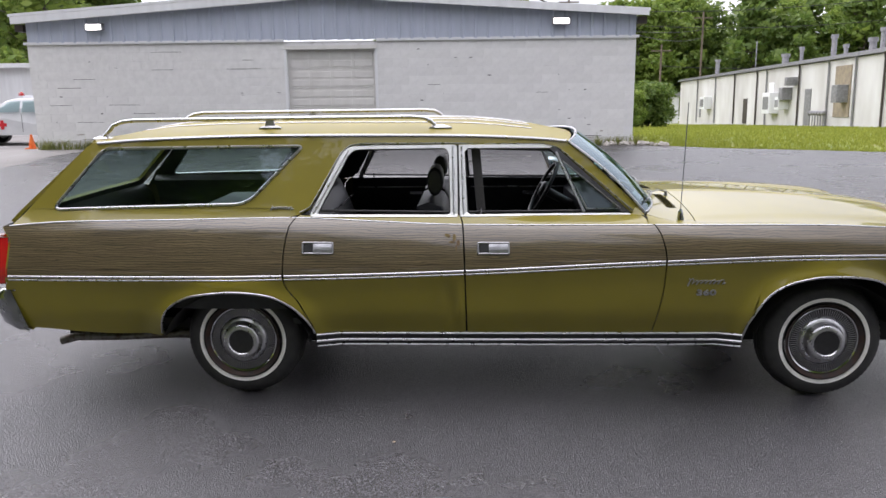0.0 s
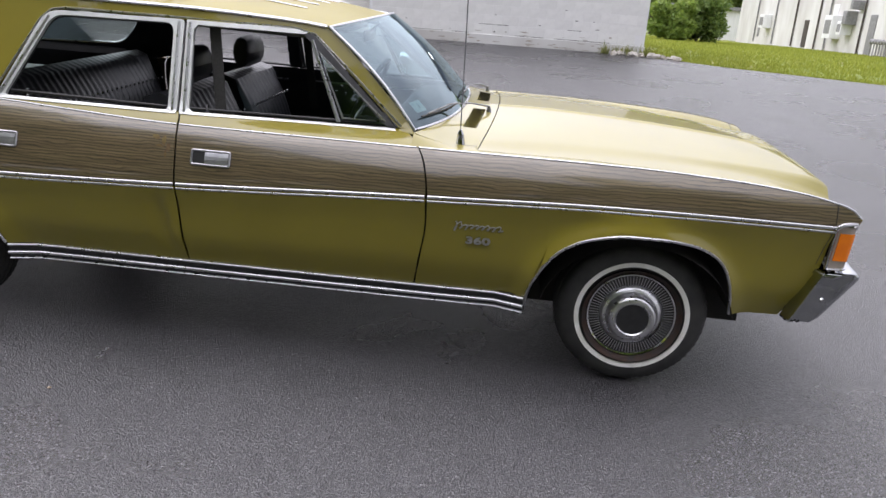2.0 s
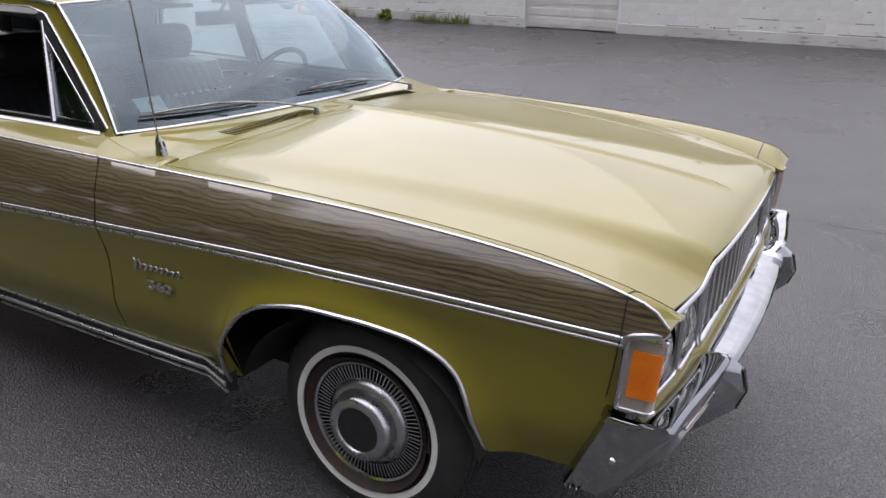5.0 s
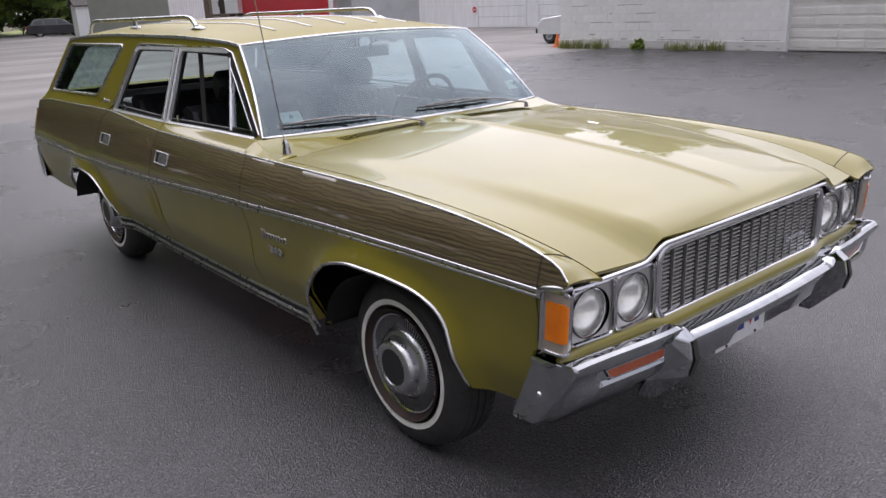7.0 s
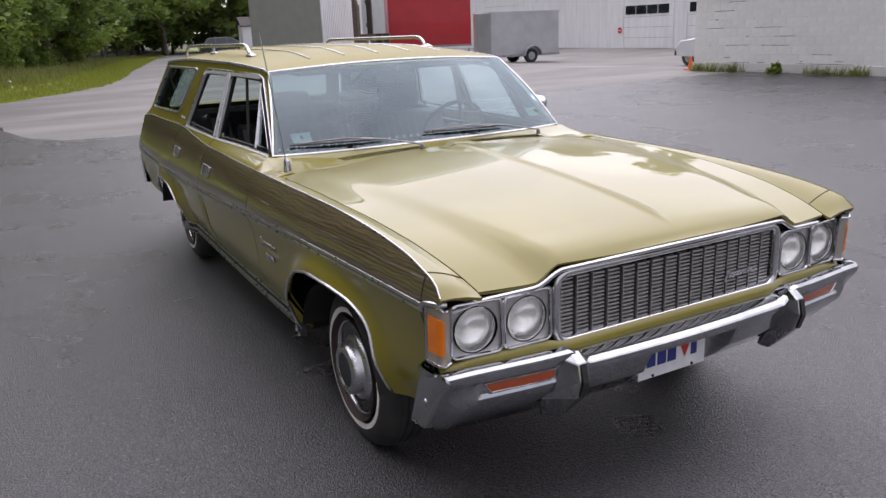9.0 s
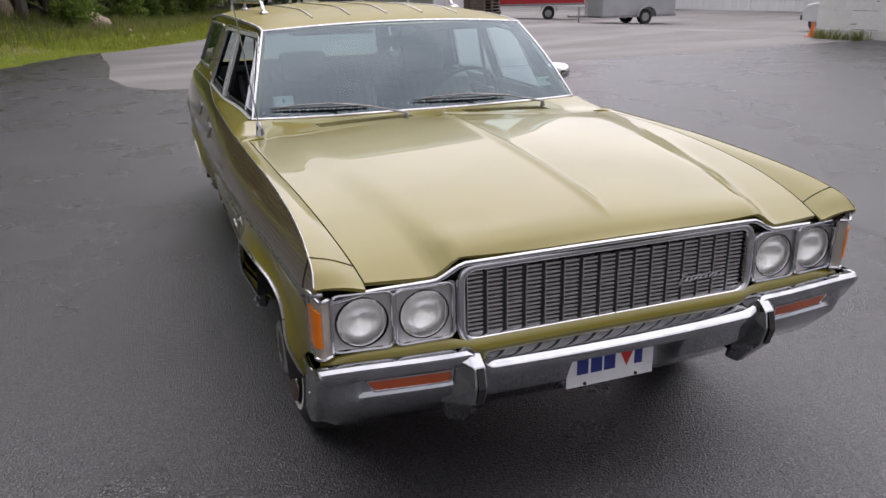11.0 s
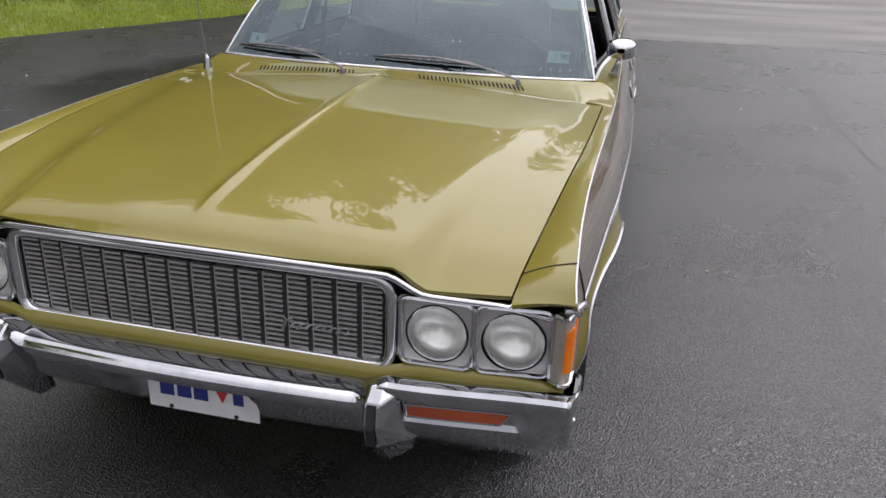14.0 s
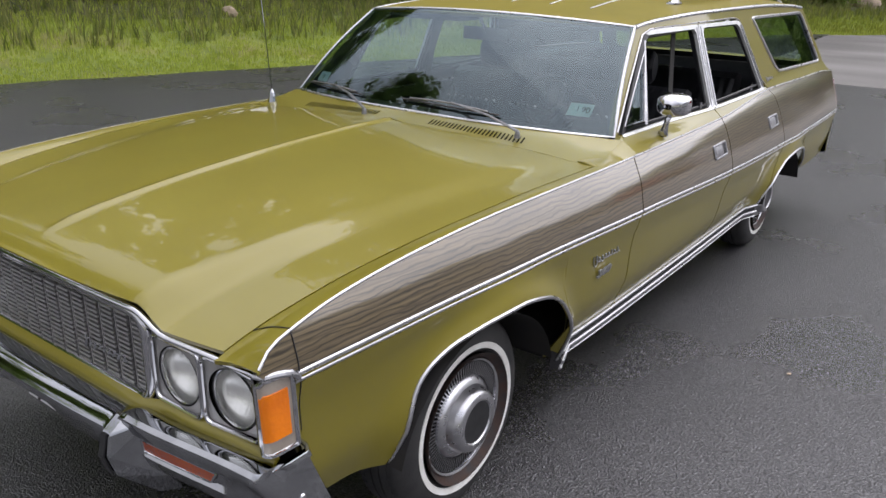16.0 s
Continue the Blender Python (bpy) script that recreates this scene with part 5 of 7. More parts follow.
body_doors = {}
for s in (-1, 1):
    side_panel("front_fender", s, lambda z: door_front_edge(z) + 0.004, nose_edge, fender_bottom, None, 150, "olive front fender with woodgrain upper half", wood_end=3.888, top_rows=fender_top)
    body_doors[s, "front"] = side_panel("front_door", s, lambda z: door_mid_edge(z) + 0.004, lambda z: door_front_edge(z) - 0.003, lambda x: 0.374, 1.0, 60, "olive and woodgrain front door")
    body_doors[s, "rear"] = side_panel("rear_door", s, lambda z: door_rear_edge(z) + 0.004, lambda z: door_mid_edge(z) - 0.004, lambda x: 0.370, 1.0, 60, "olive and woodgrain rear door")
    side_panel("quarter_panel", s, tail_edge, lambda z: door_rear_edge(z) - 0.003, quarter_bottom, None, 130, "olive rear quarter panel with woodgrain upper half")

# the greenhouse: pillars and rails round the side windows
roof_edge_z = curve((-0.80, 1.372), (-0.5, 1.392), (0.2, 1.408), (1.1, 1.402), (1.60, 1.380), (1.78, 1.362))
quarter_window = rounded([(-0.985, 1.030), (0.062, 1.055), (0.352, 1.348), (-0.725, 1.342)], [0.05, 0.07, 0.03, 0.05])
for s in (-1, 1):
    lower = [(x, belt_z(x) + 0.0) for x in np.linspace(-1.19, 0.285, 30)]
    outline = lower + [(0.335, 1.0), (0.40, 1.03), (0.565, 1.315), (0.60, 1.345), (0.66, 1.355), (1.62, 1.343), (1.70, 1.325), (2.075, 1.000), (2.080, 0.990), (2.140, 0.984),
                       (2.146, 1.000), (1.768, 1.354)] + [(x, roof_edge_z(x)) for x in np.linspace(1.75, -0.78, 26)] + [(-0.82, 1.35)]
    bm = bmesh.new()
    sheet(bm, outline, [quarter_window], lambda u, v: (u, s * side_y(u, max(v, 1.0)) if v > 1.0 else s * side_y(u, v), v), 0.045, flip=s > 0)
    part("side_pillar_frame", bm, [PAINT, VINYL], wagon, thick=0.012).modifiers["thickness"].material_offset = 1

# roof panel
bm, rows = bmesh.new(), []
for i in range(41):
    t = i / 40
    row = []
    for j in range(33):
        v = -1 + 2 * j / 32
        v = math.copysign(abs(v) ** 0.8, v)
        x = -0.80 - 0.03 * (1 - v * v) + t * (1.752 + 0.80 + 0.108 * (1 - v * v))
        xe = min(max(x, -0.8), 1.78)
        ze, ye = roof_edge_z(xe), side_y(xe, roof_edge_z(xe))
        crown = 0.060 * smooth_step(-1.05, -0.4, x) * (1 - 0.65 * smooth_step(1.2, 1.95, x))
        drop = 0.012 * smooth_step(1.60, 1.9, x)
        row.append((x, ye * v, ze + crown * (1 - abs(v) ** 2.6) - drop))
    rows.append(row)
grid(bm, rows, flip=True)
part("roof", bm, ROOF_PAINT, wagon, "slightly chalky olive painted roof", thick=0.012)

# hood
bm, rows = bmesh.new(), []
for i in range(61):
    t = i / 60
    t = 1 - (1 - t) ** 1.25
    row = []
    for j in range(81):
        v = -1 + 2 * j / 80
        v = math.copysign(abs(v) ** 1.45, v)
        x0, x1 = 2.448 - 0.045 * v * v, 3.905 - 0.045 * abs(v) ** 2.2
        x = x0 + (x1 - x0) * t
        y = v * (hood_half(x) - 0.0015)
        row.append((x, y, hood_z(x, y)))
    rows.append(row)
grid(bm, rows, flip=True)
hood = part("hood", bm, PAINT, wagon, "long olive hood with raised centre and crease", thick=0.012)

# cowl with its air slots
def cowl_z(t, y):
    """Height of the cowl from the glass (t 0) to the hood's rear edge (t 1)."""
    base = 1.010 - 0.014 * abs(y / 0.81) ** 2.5
    front = hood_z(2.45, min(abs(y), 0.86)) - 0.001
    return base + (front - base) * t ** 0.85 - 0.005 * math.sin(math.pi * t)


bm, rows = bmesh.new(), []
for i in range(9):
    t = i / 8
    row = []
    for j in range(41):
        v = -1 + 2 * j / 40
        x0, x1 = 2.270 - 0.125 * abs(v) ** 3, 2.443 - 0.045 * v * v
        x = x0 + (x1 - x0) * t
        row.append((x, v * (0.845 + 0.018 * t), cowl_z(t, v * (0.845 + 0.018 * t))))
    rows.append(row)
grid(bm, rows, flip=True)
cowl = part("cowl", bm, PAINT, wagon, thick=0.01)
# no openings cut: thin flush solids, the slots' shade painted in as dark olive
for side in (-1, 1):
    bm = bmesh.new()
    for k in range(26):
        y = side * (0.14 + 0.41 * k / 25)
        x = 2.360 - 0.03 * (y / 0.8) ** 2
        slot = []
        for dx, dy in ((-0.030, -0.0031), (0.030, -0.0031), (0.030, 0.0031), (-0.030, 0.0031)):
            xx, yy = x + dx, y + dy + 0.32 * dx
            v = abs(yy) / 0.854
            x0, x1 = 2.270 - 0.125 * v ** 3, 2.443 - 0.045 * v * v
            slot.append((xx, yy, cowl_z((xx - x0) / (x1 - x0), yy)))
        top, low = ([bm.verts.new((p[0], p[1], p[2] + h)) for p in slot] for h in (0.0008, -0.006))
        bm.faces.new(top)
        for i in range(4):
            bm.faces.new((low[i], low[(i + 1) % 4], top[(i + 1) % 4], top[i]))
    part("air_intake", bm, SLOT_SHADE, wagon, "row of slanted air intake slots, their shade painted dark olive", smooth=False)["kind"] = "stuff"

# shoulder between the cowl's edge, the pillar's foot and the belt line
for s in (-1, 1):
    bm, rows = bmesh.new(), []
    for t in np.linspace(0.0, 1, 16):
        x, y = 2.145 + 0.253 * t, 0.845 + 0.018 * t
        yo, zo, zi = side_y(x, belt_z(x)) - 0.001, belt_z(x) + 0.0015, cowl_z(t, y) + 0.0006
        rows.append([(x, s * (y - 0.012 + (yo - y + 0.012) * k), zi + (zo - zi) * k ** 1.6) for k in np.linspace(0, 1, 7)])
    grid(bm, rows, flip=s > 0)
    part("cowl_corner", bm, PAINT, wagon)


# windscreen
def screen_point(v, t):
    xb, zb, yb = 2.285 - 0.140 * abs(v) ** 2.8, 1.010 - 0.010 * abs(v) ** 2.5, 0.814
    xt, zt, yt = 1.865 - 0.108 * v * v, 1.392 - 0.030 * v * v, 0.684
    bow = 0.020 * math.sin(math.pi * t)
    return (xb + (xt - xb) * t + bow, v * (yb + (yt - yb) * t), zb + (zt - zb) * t + bow * 0.6)


bm = bmesh.new()
grid(bm, [[screen_point(-1 + 2 * j / 32, i / 12) for j in range(33)] for i in range(13)])
windscreen = part("windscreen", bm, WINDSCREEN, wagon, "curved slightly tinted windscreen")
windscreen.visible_shadow = False
frame_path = [screen_point(-1 + 2 * j / 30, 0) for j in range(31)] + [screen_point(1, i / 10) for i in range(1, 11)] + [screen_point(1 - 2 * j / 30, 1) for j in range(1, 31)] + [screen_point(-1, 1 - i / 10) for i in range(1, 10)]
bm = bmesh.new()
sweep(bm, frame_path, [(-0.0055, -0.008), (0.0055, -0.008), (0.0055, 0.001), (0.004, 0.003), (0.0, 0.004), (-0.004, 0.003), (-0.0055, 0.001)], closed=True, up=(0.69, 0, 0.72))
bmesh.ops.recalc_face_normals(bm, faces=bm.faces)
part("windscreen_trim", bm, STAINLESS, wagon, "bright metal windscreen surround")

# quarter windows, their trims
for s in (-1, 1):
    bm = bmesh.new()
    sheet(bm, quarter_window, [], lambda u, v: (u, s * (side_y(u, v) - 0.008), v), 0.12, flip=s > 0)
    pane = part("quarter_glass", bm, TINT, wagon, "green tinted fixed side glass")
    pane.visible_shadow = False
    part("quarter_trim", tube_bm([(u, s * side_y(u, v), v) for u, v in quarter_window], 0.009, 6, closed=True, up=(0, 1, 0)), STAINLESS, wagon)

# door window frames
rear_win = rounded([(0.425, 1.012), (1.150, 1.000), (1.140, 1.340), (0.595, 1.335)], [0.02, 0.015, 0.03, 0.06])
front_win = rounded([(1.205, 1.000), (2.075, 0.998), (1.690, 1.322), (1.180, 1.340)], [0.015, 0.02, 0.05, 0.02])
# wide bright posts with a thin sill and header; the post along the screen pillar is dull
frame_plan = {"rear": [(rounded([(0.395, 0.993), (1.172, 0.990), (1.166, 1.350), (0.578, 1.347)], [0.02, 0.012, 0.02, 0.06]),
                        [rounded([(0.436, 1.004), (1.134, 0.999), (1.124, 1.334), (0.610, 1.331)], [0.015, 0.02, 0.04, 0.05])], WINDOW_METAL)],
              "front": [([(1.184, 0.990), (2.070, 0.990), (2.056, 0.999), (1.240, 0.999), (1.221, 1.010), (1.207, 1.315), (1.225, 1.333), (1.655, 1.327), (1.680, 1.338), (1.62, 1.347), (1.176, 1.350)], [], WINDOW_METAL),
                        ([(2.068, 0.996), (1.684, 1.336), (1.652, 1.326), (2.026, 1.000)], [], ROCKER)]}
for s in (-1, 1):
    for which, loop in (("rear", rear_win), ("front", front_win)):
        for outline, holes, metal in frame_plan[which]:
            bm = bmesh.new()
            sheet(bm, outline, holes, lambda u, v: (u, s * (side_y(u, v) + 0.0055), v), 0.05, flip=s > 0)
            part("window_frame", bm, metal, body_doors[s, which], "bright stainless window frame" if metal is WINDOW_METAL else "dull metal post beside the vent window", smooth=False, thick=0.014)
        for x0, z0, x1, z1 in ((1.153, 0.999, 1.145, 1.340), (0.416, 1.010, 0.592, 1.325)) if which == "rear" else ((1.2025, 0.999, 1.1915, 1.340),):
            rib = [(x0 + (x1 - x0) * k / 8, s * (side_y(x0, max(z0 + (z1 - z0) * k / 8, 1.0)) + 0.006), z0 + (z1 - z0) * k / 8) for k in range(9)]
            part("frame_rib", tube_bm(rib, 0.0065, 8, up=(0, 1, 0)), STAINLESS, body_doors[s, which])
        inner = [(sum(p[0] for p in loop) / len(loop) + (u - sum(p[0] for p in loop) / len(loop)) * 0.955, 1.165 + (v - 1.165) * 0.955) for u, v in loop]
        bm = tube_bm([(u, s * (side_y(u, max(v, 1.0)) - 0.014), v) for u, v in inner], 0.007, 6, closed=True, up=(0, 1, 0))
        part("window_seal", bm, BLACK_PLASTIC, body_doors[s, which], "black rubber window channel")
    post = [(1.690 + (1.830 - 1.690) * k / 8, 1.305 + (1.0 - 1.305) * k / 8) for k in range(9)]
    part("vent_post", tube_bm([(u, s * side_y(u, v), v) for u, v in post], 0.009, 6, up=(0, 1, 0)), STAINLESS, body_doors[s, "front"])
    bm = bmesh.new()
    sheet(bm, [(1.70, 1.295), (1.84, 1.005), (2.045, 1.005)], [], lambda u, v: (u, s * (side_y(u, v) - 0.004), v), 0.1, flip=s > 0)
    pane = part("vent_glass", bm, VENT_GLASS, body_doors[s, "front"], "closed triangular vent window")
    pane.visible_shadow = False
    edge = [(1.72, 1.262), (1.845, 1.018), (2.02, 1.018)]
    part("vent_frame", tube_bm([(u, s * (side_y(u, v) + 0.001), v) for u, v in edge], 0.006, 6, closed=True, up=(0, 1, 0)), STAINLESS, body_doors[s, "front"])

# bright line round the door openings
for s in (-1, 1):
    line = [(0.345, 1.012), (0.40, 1.040), (0.555, 1.312), (0.60, 1.349), (0.66, 1.359), (1.1, 1.357), (1.62, 1.347), (1.70, 1.329), (1.90, 1.164), (2.085, 1.006)]
    part("opening_moulding", tube_bm([(u, s * (side_y(u, v) + 0.003), v) for u, v in line], 0.0042, 6, up=(0, 1, 0)), STAINLESS, wagon)

# drip rail over the doors
for s in (-1, 1):
    rail = [(x, s * (side_y(x, roof_edge_z(x)) + 0.006), roof_edge_z(x) - 0.004) for x in np.linspace(-0.76, 1.745, 30)]
    part("drip_rail", tube_bm(rail, 0.008, 6), STAINLESS, wagon)

# mouldings
strip = [(0.010 * math.cos(a), 0.011 * math.sin(a)) for a in np.linspace(-math.pi / 2, math.pi / 2, 9)]


def moulding(name, s, x0, x1, height, parent, mat=STAINLESS, half=1.0, n=24, lift=0.0, label=""):
    path = [(x, s * (side_y(x, height(x)) - 0.002 + lift), height(x)) for x in np.linspace(x0, x1, n)]
    bm = bmesh.new()
    sweep(bm, path, [(-s * a * max(half, 0.45), b * half) for a, b in strip])
    bmesh.ops.recalc_face_normals(bm, faces=bm.faces)
    return part(name, bm, mat, parent, label)


for s in (-1, 1):
    for x0, x1 in ((-1.20, 0.296), (0.306, 1.190), (1.203, 2.165), (2.176, 3.885)):
        moulding("belt_moulding", s, x0, x1, lambda x: belt_z(x) - 0.002, wagon, half=0.38, n=60)
    for x0, x1 in ((-1.19, 0.262), (0.275, 1.203), (1.214, 2.220), (2.231, 3.800)):
        moulding("side_moulding", s, x0, x1, lambda x: trim_z(x) + 0.008, wagon, half=0.62, n=50)
        moulding("side_moulding", s, x0, x1, lambda x: trim_z(x) - 0.009, wagon, half=0.45, n=50)
        moulding("moulding_insert", s, x0, x1, trim_z, wagon, BLACK_PLASTIC, half=0.5, n=50, lift=-0.004)
    for x0, x1, fn in ((2.648, 3.477, arch_front), (-0.410, 0.412, arch_rear)):
        u = [x0 + (x1 - x0) * (0.5 - 0.5 * math.cos(math.pi * k / 50)) for k in range(51)]
        path = [(x, s * (side_y(x, fn(x)) + 0.001), fn(x)) for x in u]
        part("arch_lip", tube_bm(path, 0.0062, 6, up=(0, 1, 0)), STAINLESS, wagon)
    # ribbed rocker moulding
    bm = bmesh.new()
    prof = [(0.0, 0.006), (0.008, 0.003), (0.013, -0.004), (0.012, -0.012), (0.004, -0.015), (0.003, -0.027), (0.009, -0.029), (0.0135, -0.036), (0.011, -0.045), (0.003, -0.048), (-0.002, -0.066), (-0.03, -0.074), (-0.03, 0.0)]
    sweep(bm, [(x, s * (side_y(x, 0.36) + 0.0), 0.370) for x in np.linspace(0.420, 2.646, 20)], [(-s * a, b) for a, b in prof])
    bmesh.ops.recalc_face_normals(bm, faces=bm.faces)
    sill = part("rocker_moulding", bm, ROCKER, wagon, "dark rocker panel moulding with bright ribs", smooth=False)
    for z, k in ((0.369, 0.55), (0.333, 0.75), (0.306, 0.4)):
        bm = bmesh.new()
        sweep(bm, [(x, s * (side_y(x, 0.36) + (0.008 if z > 0.31 else 0.0)), z) for x in np.linspace(0.420, 2.646, 20)], [(-s * a, b * k) for a, b in strip])
        bmesh.ops.recalc_face_normals(bm, faces=bm.faces)
        part("bright_rib", bm, STAINLESS, sill)

# door handles
for s in (-1, 1):
    for which, x0 in (("rear", 0.372), ("front", 1.276)):
        z0, z1, x1 = 0.816, 0.869, x0 + 0.156
        zm = 0.842
        y = side_y(x0 + 0.08, zm)
        lean = math.degrees(math.atan2(side_y(x0, z0) - side_y(x0, z1), z1 - z0))
        holder = part("door_handle", bmesh.new(), BRUSHED, body_doors[s, which], "chrome recessed pull handle")
        bm = bmesh.new()
        ring = rounded([(x0, z0), (x1, z0), (x1, z1), (x0, z1)], 0.006, 3)
        sweep(bm, [(u, s * (side_y(u, v) + 0.004), v) for u, v in ring], round_prof(0.005, 6), closed=True, up=(0, 1, 0))
        sheet(bm, [(x0 + 0.055, z0 + 0.004), (x1 - 0.004, z0 + 0.004), (x1 - 0.004, z1 - 0.004), (x0 + 0.055, z1 - 0.004)], [], lambda u, v: (u, s * (side_y(u, v) + 0.006 + 0.004 * math.sin((v - z0) / (z1 - z0) * math.pi)), v), 0.012, flip=s > 0)
        bm.to_mesh(holder.data)
        bm.free()
        bm = bmesh.new()
        sheet(bm, [(x0 + 0.004, z0 + 0.004), (x0 + 0.055, z0 + 0.004), (x0 + 0.055, z1 - 0.004), (x0 + 0.004, z1 - 0.004)], [], lambda u, v: (u, s * (side_y(u, v) + 0.002), v), 0.02, flip=s > 0)
        part("handle_recess", bm, BLACK_PLASTIC, holder)

# front face: grille
grille = part("grille", box_bm(3.800, 3.835, -0.475, 0.475, 0.590, 0.820), BLACK_PLASTIC, wagon, "dark grille of sixteen louvred columns in a chrome surround", smooth=False)
gril_in = rounded([(-0.478, 0.606), (0.478, 0.606), (0.478, 0.806), (-0.478, 0.806)], 0.045)


def front_x(y):
    return 3.872 + 0.022 * (1 - min(abs(y) / 0.5, 1.0) ** 1.5)


louvre = bmesh.new()
for k in range(15):
    z = 0.6155 + 0.0127 * k
    box(louvre, -0.012, 0.006, -0.0225, 0.0225, z - 0.0029, z + 0.0029)
box(louvre, -0.012, 0.008, -0.0245, -0.0222, 0.610, 0.800)
louvre_me = bpy.data.meshes.new("louvre_column")
louvre.to_mesh(louvre_me)
louvre.free()
louvre_me.materials.append(BEZEL)
for k in range(16):
    y = -0.4425 + 0.059 * k
    ob = new("louvre_column", louvre_me)
    ob.parent, ob.matrix_basis = grille, pose(front_x(y) - 0.018, y, 0, 0, 0, 0)
    bm = bmesh.new()
    box(bm, front_x(y) - 0.03, front_x(y) - 0.016, y + 0.0245, y + 0.0345, 0.61, 0.80)
    if k < 15:
        part("grille_divider", bm, BLACK_PLASTIC, grille, smooth=False)
    else:
        bm.free()
bm = bmesh.new()
sweep(bm, [(front_x(u), u, v) for u, v in [(a, b) for a, b in rounded([(-0.488, 0.598), (0.488, 0.598), (0.488, 0.818), (-0.488, 0.818)], 0.05, 8)]],
      [(0.016, -0.02), (0.016, 0.000), (0.013, 0.006), (0.008, 0.010), (0.0, 0.0115), (-0.007, 0.009), (-0.012, 0.003), (-0.014, -0.006), (-0.014, -0.02)], closed=True, up=(1, 0, 0))
bmesh.ops.recalc_face_normals(bm, faces=bm.faces)
part("grille_surround", bm, CHROME, grille, "rounded chrome grille surround")

# headlamp housings, lamps and corner lamps
for s in (-1, 1):
    bezel = part("headlight_bezel", bmesh.new(), BEZEL, wagon, "argent twin headlight bezel with bright rims")
    bm = bmesh.new()
    hole = lambda c: [(c + 0.0725 * math.cos(a), 0.700 + 0.0725 * math.sin(a)) for a in np.linspace(0, 2 * math.pi, 28, endpoint=False)]
    back = lambda u, v: (3.868 - 0.024 * smooth_step(0.6, 0.92, u), s * u, v)
    sheet(bm, rounded([(0.502, 0.622), (0.885, 0.628), (0.885, 0.778), (0.502, 0.788)], 0.02), [hole(0.594), hole(0.766)], back, 0.03, flip=s < 0)
    for c in (0.594, 0.766):
        frame_loop = rounded([(c - 0.083, 0.622), (c + 0.083, 0.622), (c + 0.083, 0.785), (c - 0.083, 0.785)], 0.024)
        rim_bm = bmesh.new()
        sweep(rim_bm, [(back(u, v)[0] + 0.006, s * u, v) for u, v in frame_loop], round_prof(0.0055, 8), closed=True, up=(1, 0, 0))
        part("bezel_rim", rim_bm, CHROME, bezel, "bright bezel edge")
        well = bmesh.new()
        rim = [[(back(c, 0.7)[0] - d, s * (c + r * math.cos(a)), 0.700 + r * math.sin(a)) for a in np.linspace(0, 2 * math.pi, 28, endpoint=False)] for r, d in ((0.0725, 0.0), (0.0715, 0.03), (0.060, 0.034))]
        grid(well, rim, close=True, flip=s > 0)
        part("lamp_well", well, BLACK_PLASTIC, bezel)
    bm.to_mesh(bezel.data)
    bm.free()
    for c in (0.594, 0.766):
        bm = bmesh.new()
        lathe(bm, [(0.001, 0.0), (0.03, 0.003), (0.050, 0.009), (0.061, 0.017), (0.0675, 0.028)], 32, pose(back(c, 0.7)[0] + 0.016, s * c, 0.700, 0, 0, 90))
        bmesh.ops.recalc_face_normals(bm, faces=bm.faces)
        lamp = part("headlight", bm, LENS_GLASS, wagon, "round sealed beam headlight")
        lamp.visible_shadow = False
        bm = bmesh.new()
        lathe(bm, [(0.001, 0.062), (0.02, 0.059), (0.04, 0.050), (0.057, 0.038), (0.0672, 0.026)], 32, pose(back(c, 0.7)[0] + 0.016, s * c, 0.700, 0, 0, 90))
        part("reflector", bm, REFLECTOR, lamp, "silvered lamp bowl")
        bm = bmesh.new()
        lathe(bm, [(0.0662, 0.024), (0.0668, 0.019), (0.0690, 0.018), (0.0702, 0.022), (0.0705, 0.040)], 32, pose(back(c, 0.7)[0] + 0.016, s * c, 0.700, 0, 0, 90))
        part("lamp_ring", bm, CHROME, lamp)
    # wraparound corner lamp
    def corner(u, v):
        """u runs from the front face round the corner to the side, v upward."""
        zc = 0.618 + (0.786 - 0.618) * v
        a = math.pi / 2 * min(max((u - 0.36) / 0.16, 0), 1)
        if u < 0.36:
            x, y = 3.866 + 0.016 * u / 0.36, 0.850 + 0.026 * u / 0.36
        else:
            x, y = 3.862 + 0.020 * math.cos(a), 0.876 + 0.018 * math.sin(a)
        if u > 0.52:
            x, y = 3.862 - (u - 0.52) * 0.115, 0.894 + 0.006 * (u - 0.52)
        return (x - 0.010 * (1 - v), s * y, zc + (0.010 if u > 0.4 else 0.0) * v)
    bm = bmesh.new()
    grid(bm, [[corner(i / 20, j / 6) for j in range(7)] for i in range(21)], flip=s > 0)
    lamp = part("corner_lamp", bm, CLEAR_LENS, wagon, "clear wraparound corner lamp with amber marker", thick=0.02)
    bm = bmesh.new()
    grid(bm, [[tuple(Vector(corner(0.34 + 0.54 * i / 12, 0.20 + 0.62 * j / 6)) + Vector((0.002, s * 0.004, 0))) for j in range(7)] for i in range(13)], flip=s > 0)
    part("amber_marker", bm, AMBER, lamp, "amber side marker lens", thick=0.006)
    loop = [corner(i / 20, 0) for i in range(21)] + [corner(1, j / 6) for j in range(1, 7)] + [corner(1 - i / 20, 1) for i in range(1, 21)] + [corner(0, 1 - j / 6) for j in range(1, 6)]
    part("lamp_rim", tube_bm(loop, 0.006, 6, closed=True, up=(0.5, s * 0.5, 0.1)), CHROME, lamp)

# hood lip moulding and front body strips
def lip_z(y):
    a = abs(y)
    return 0.852 - 0.008 * (a / 0.48) ** 2 - 0.038 * smooth_step(0.475, 0.575, a) - 0.018 * smooth_step(0.72, 0.88, a)


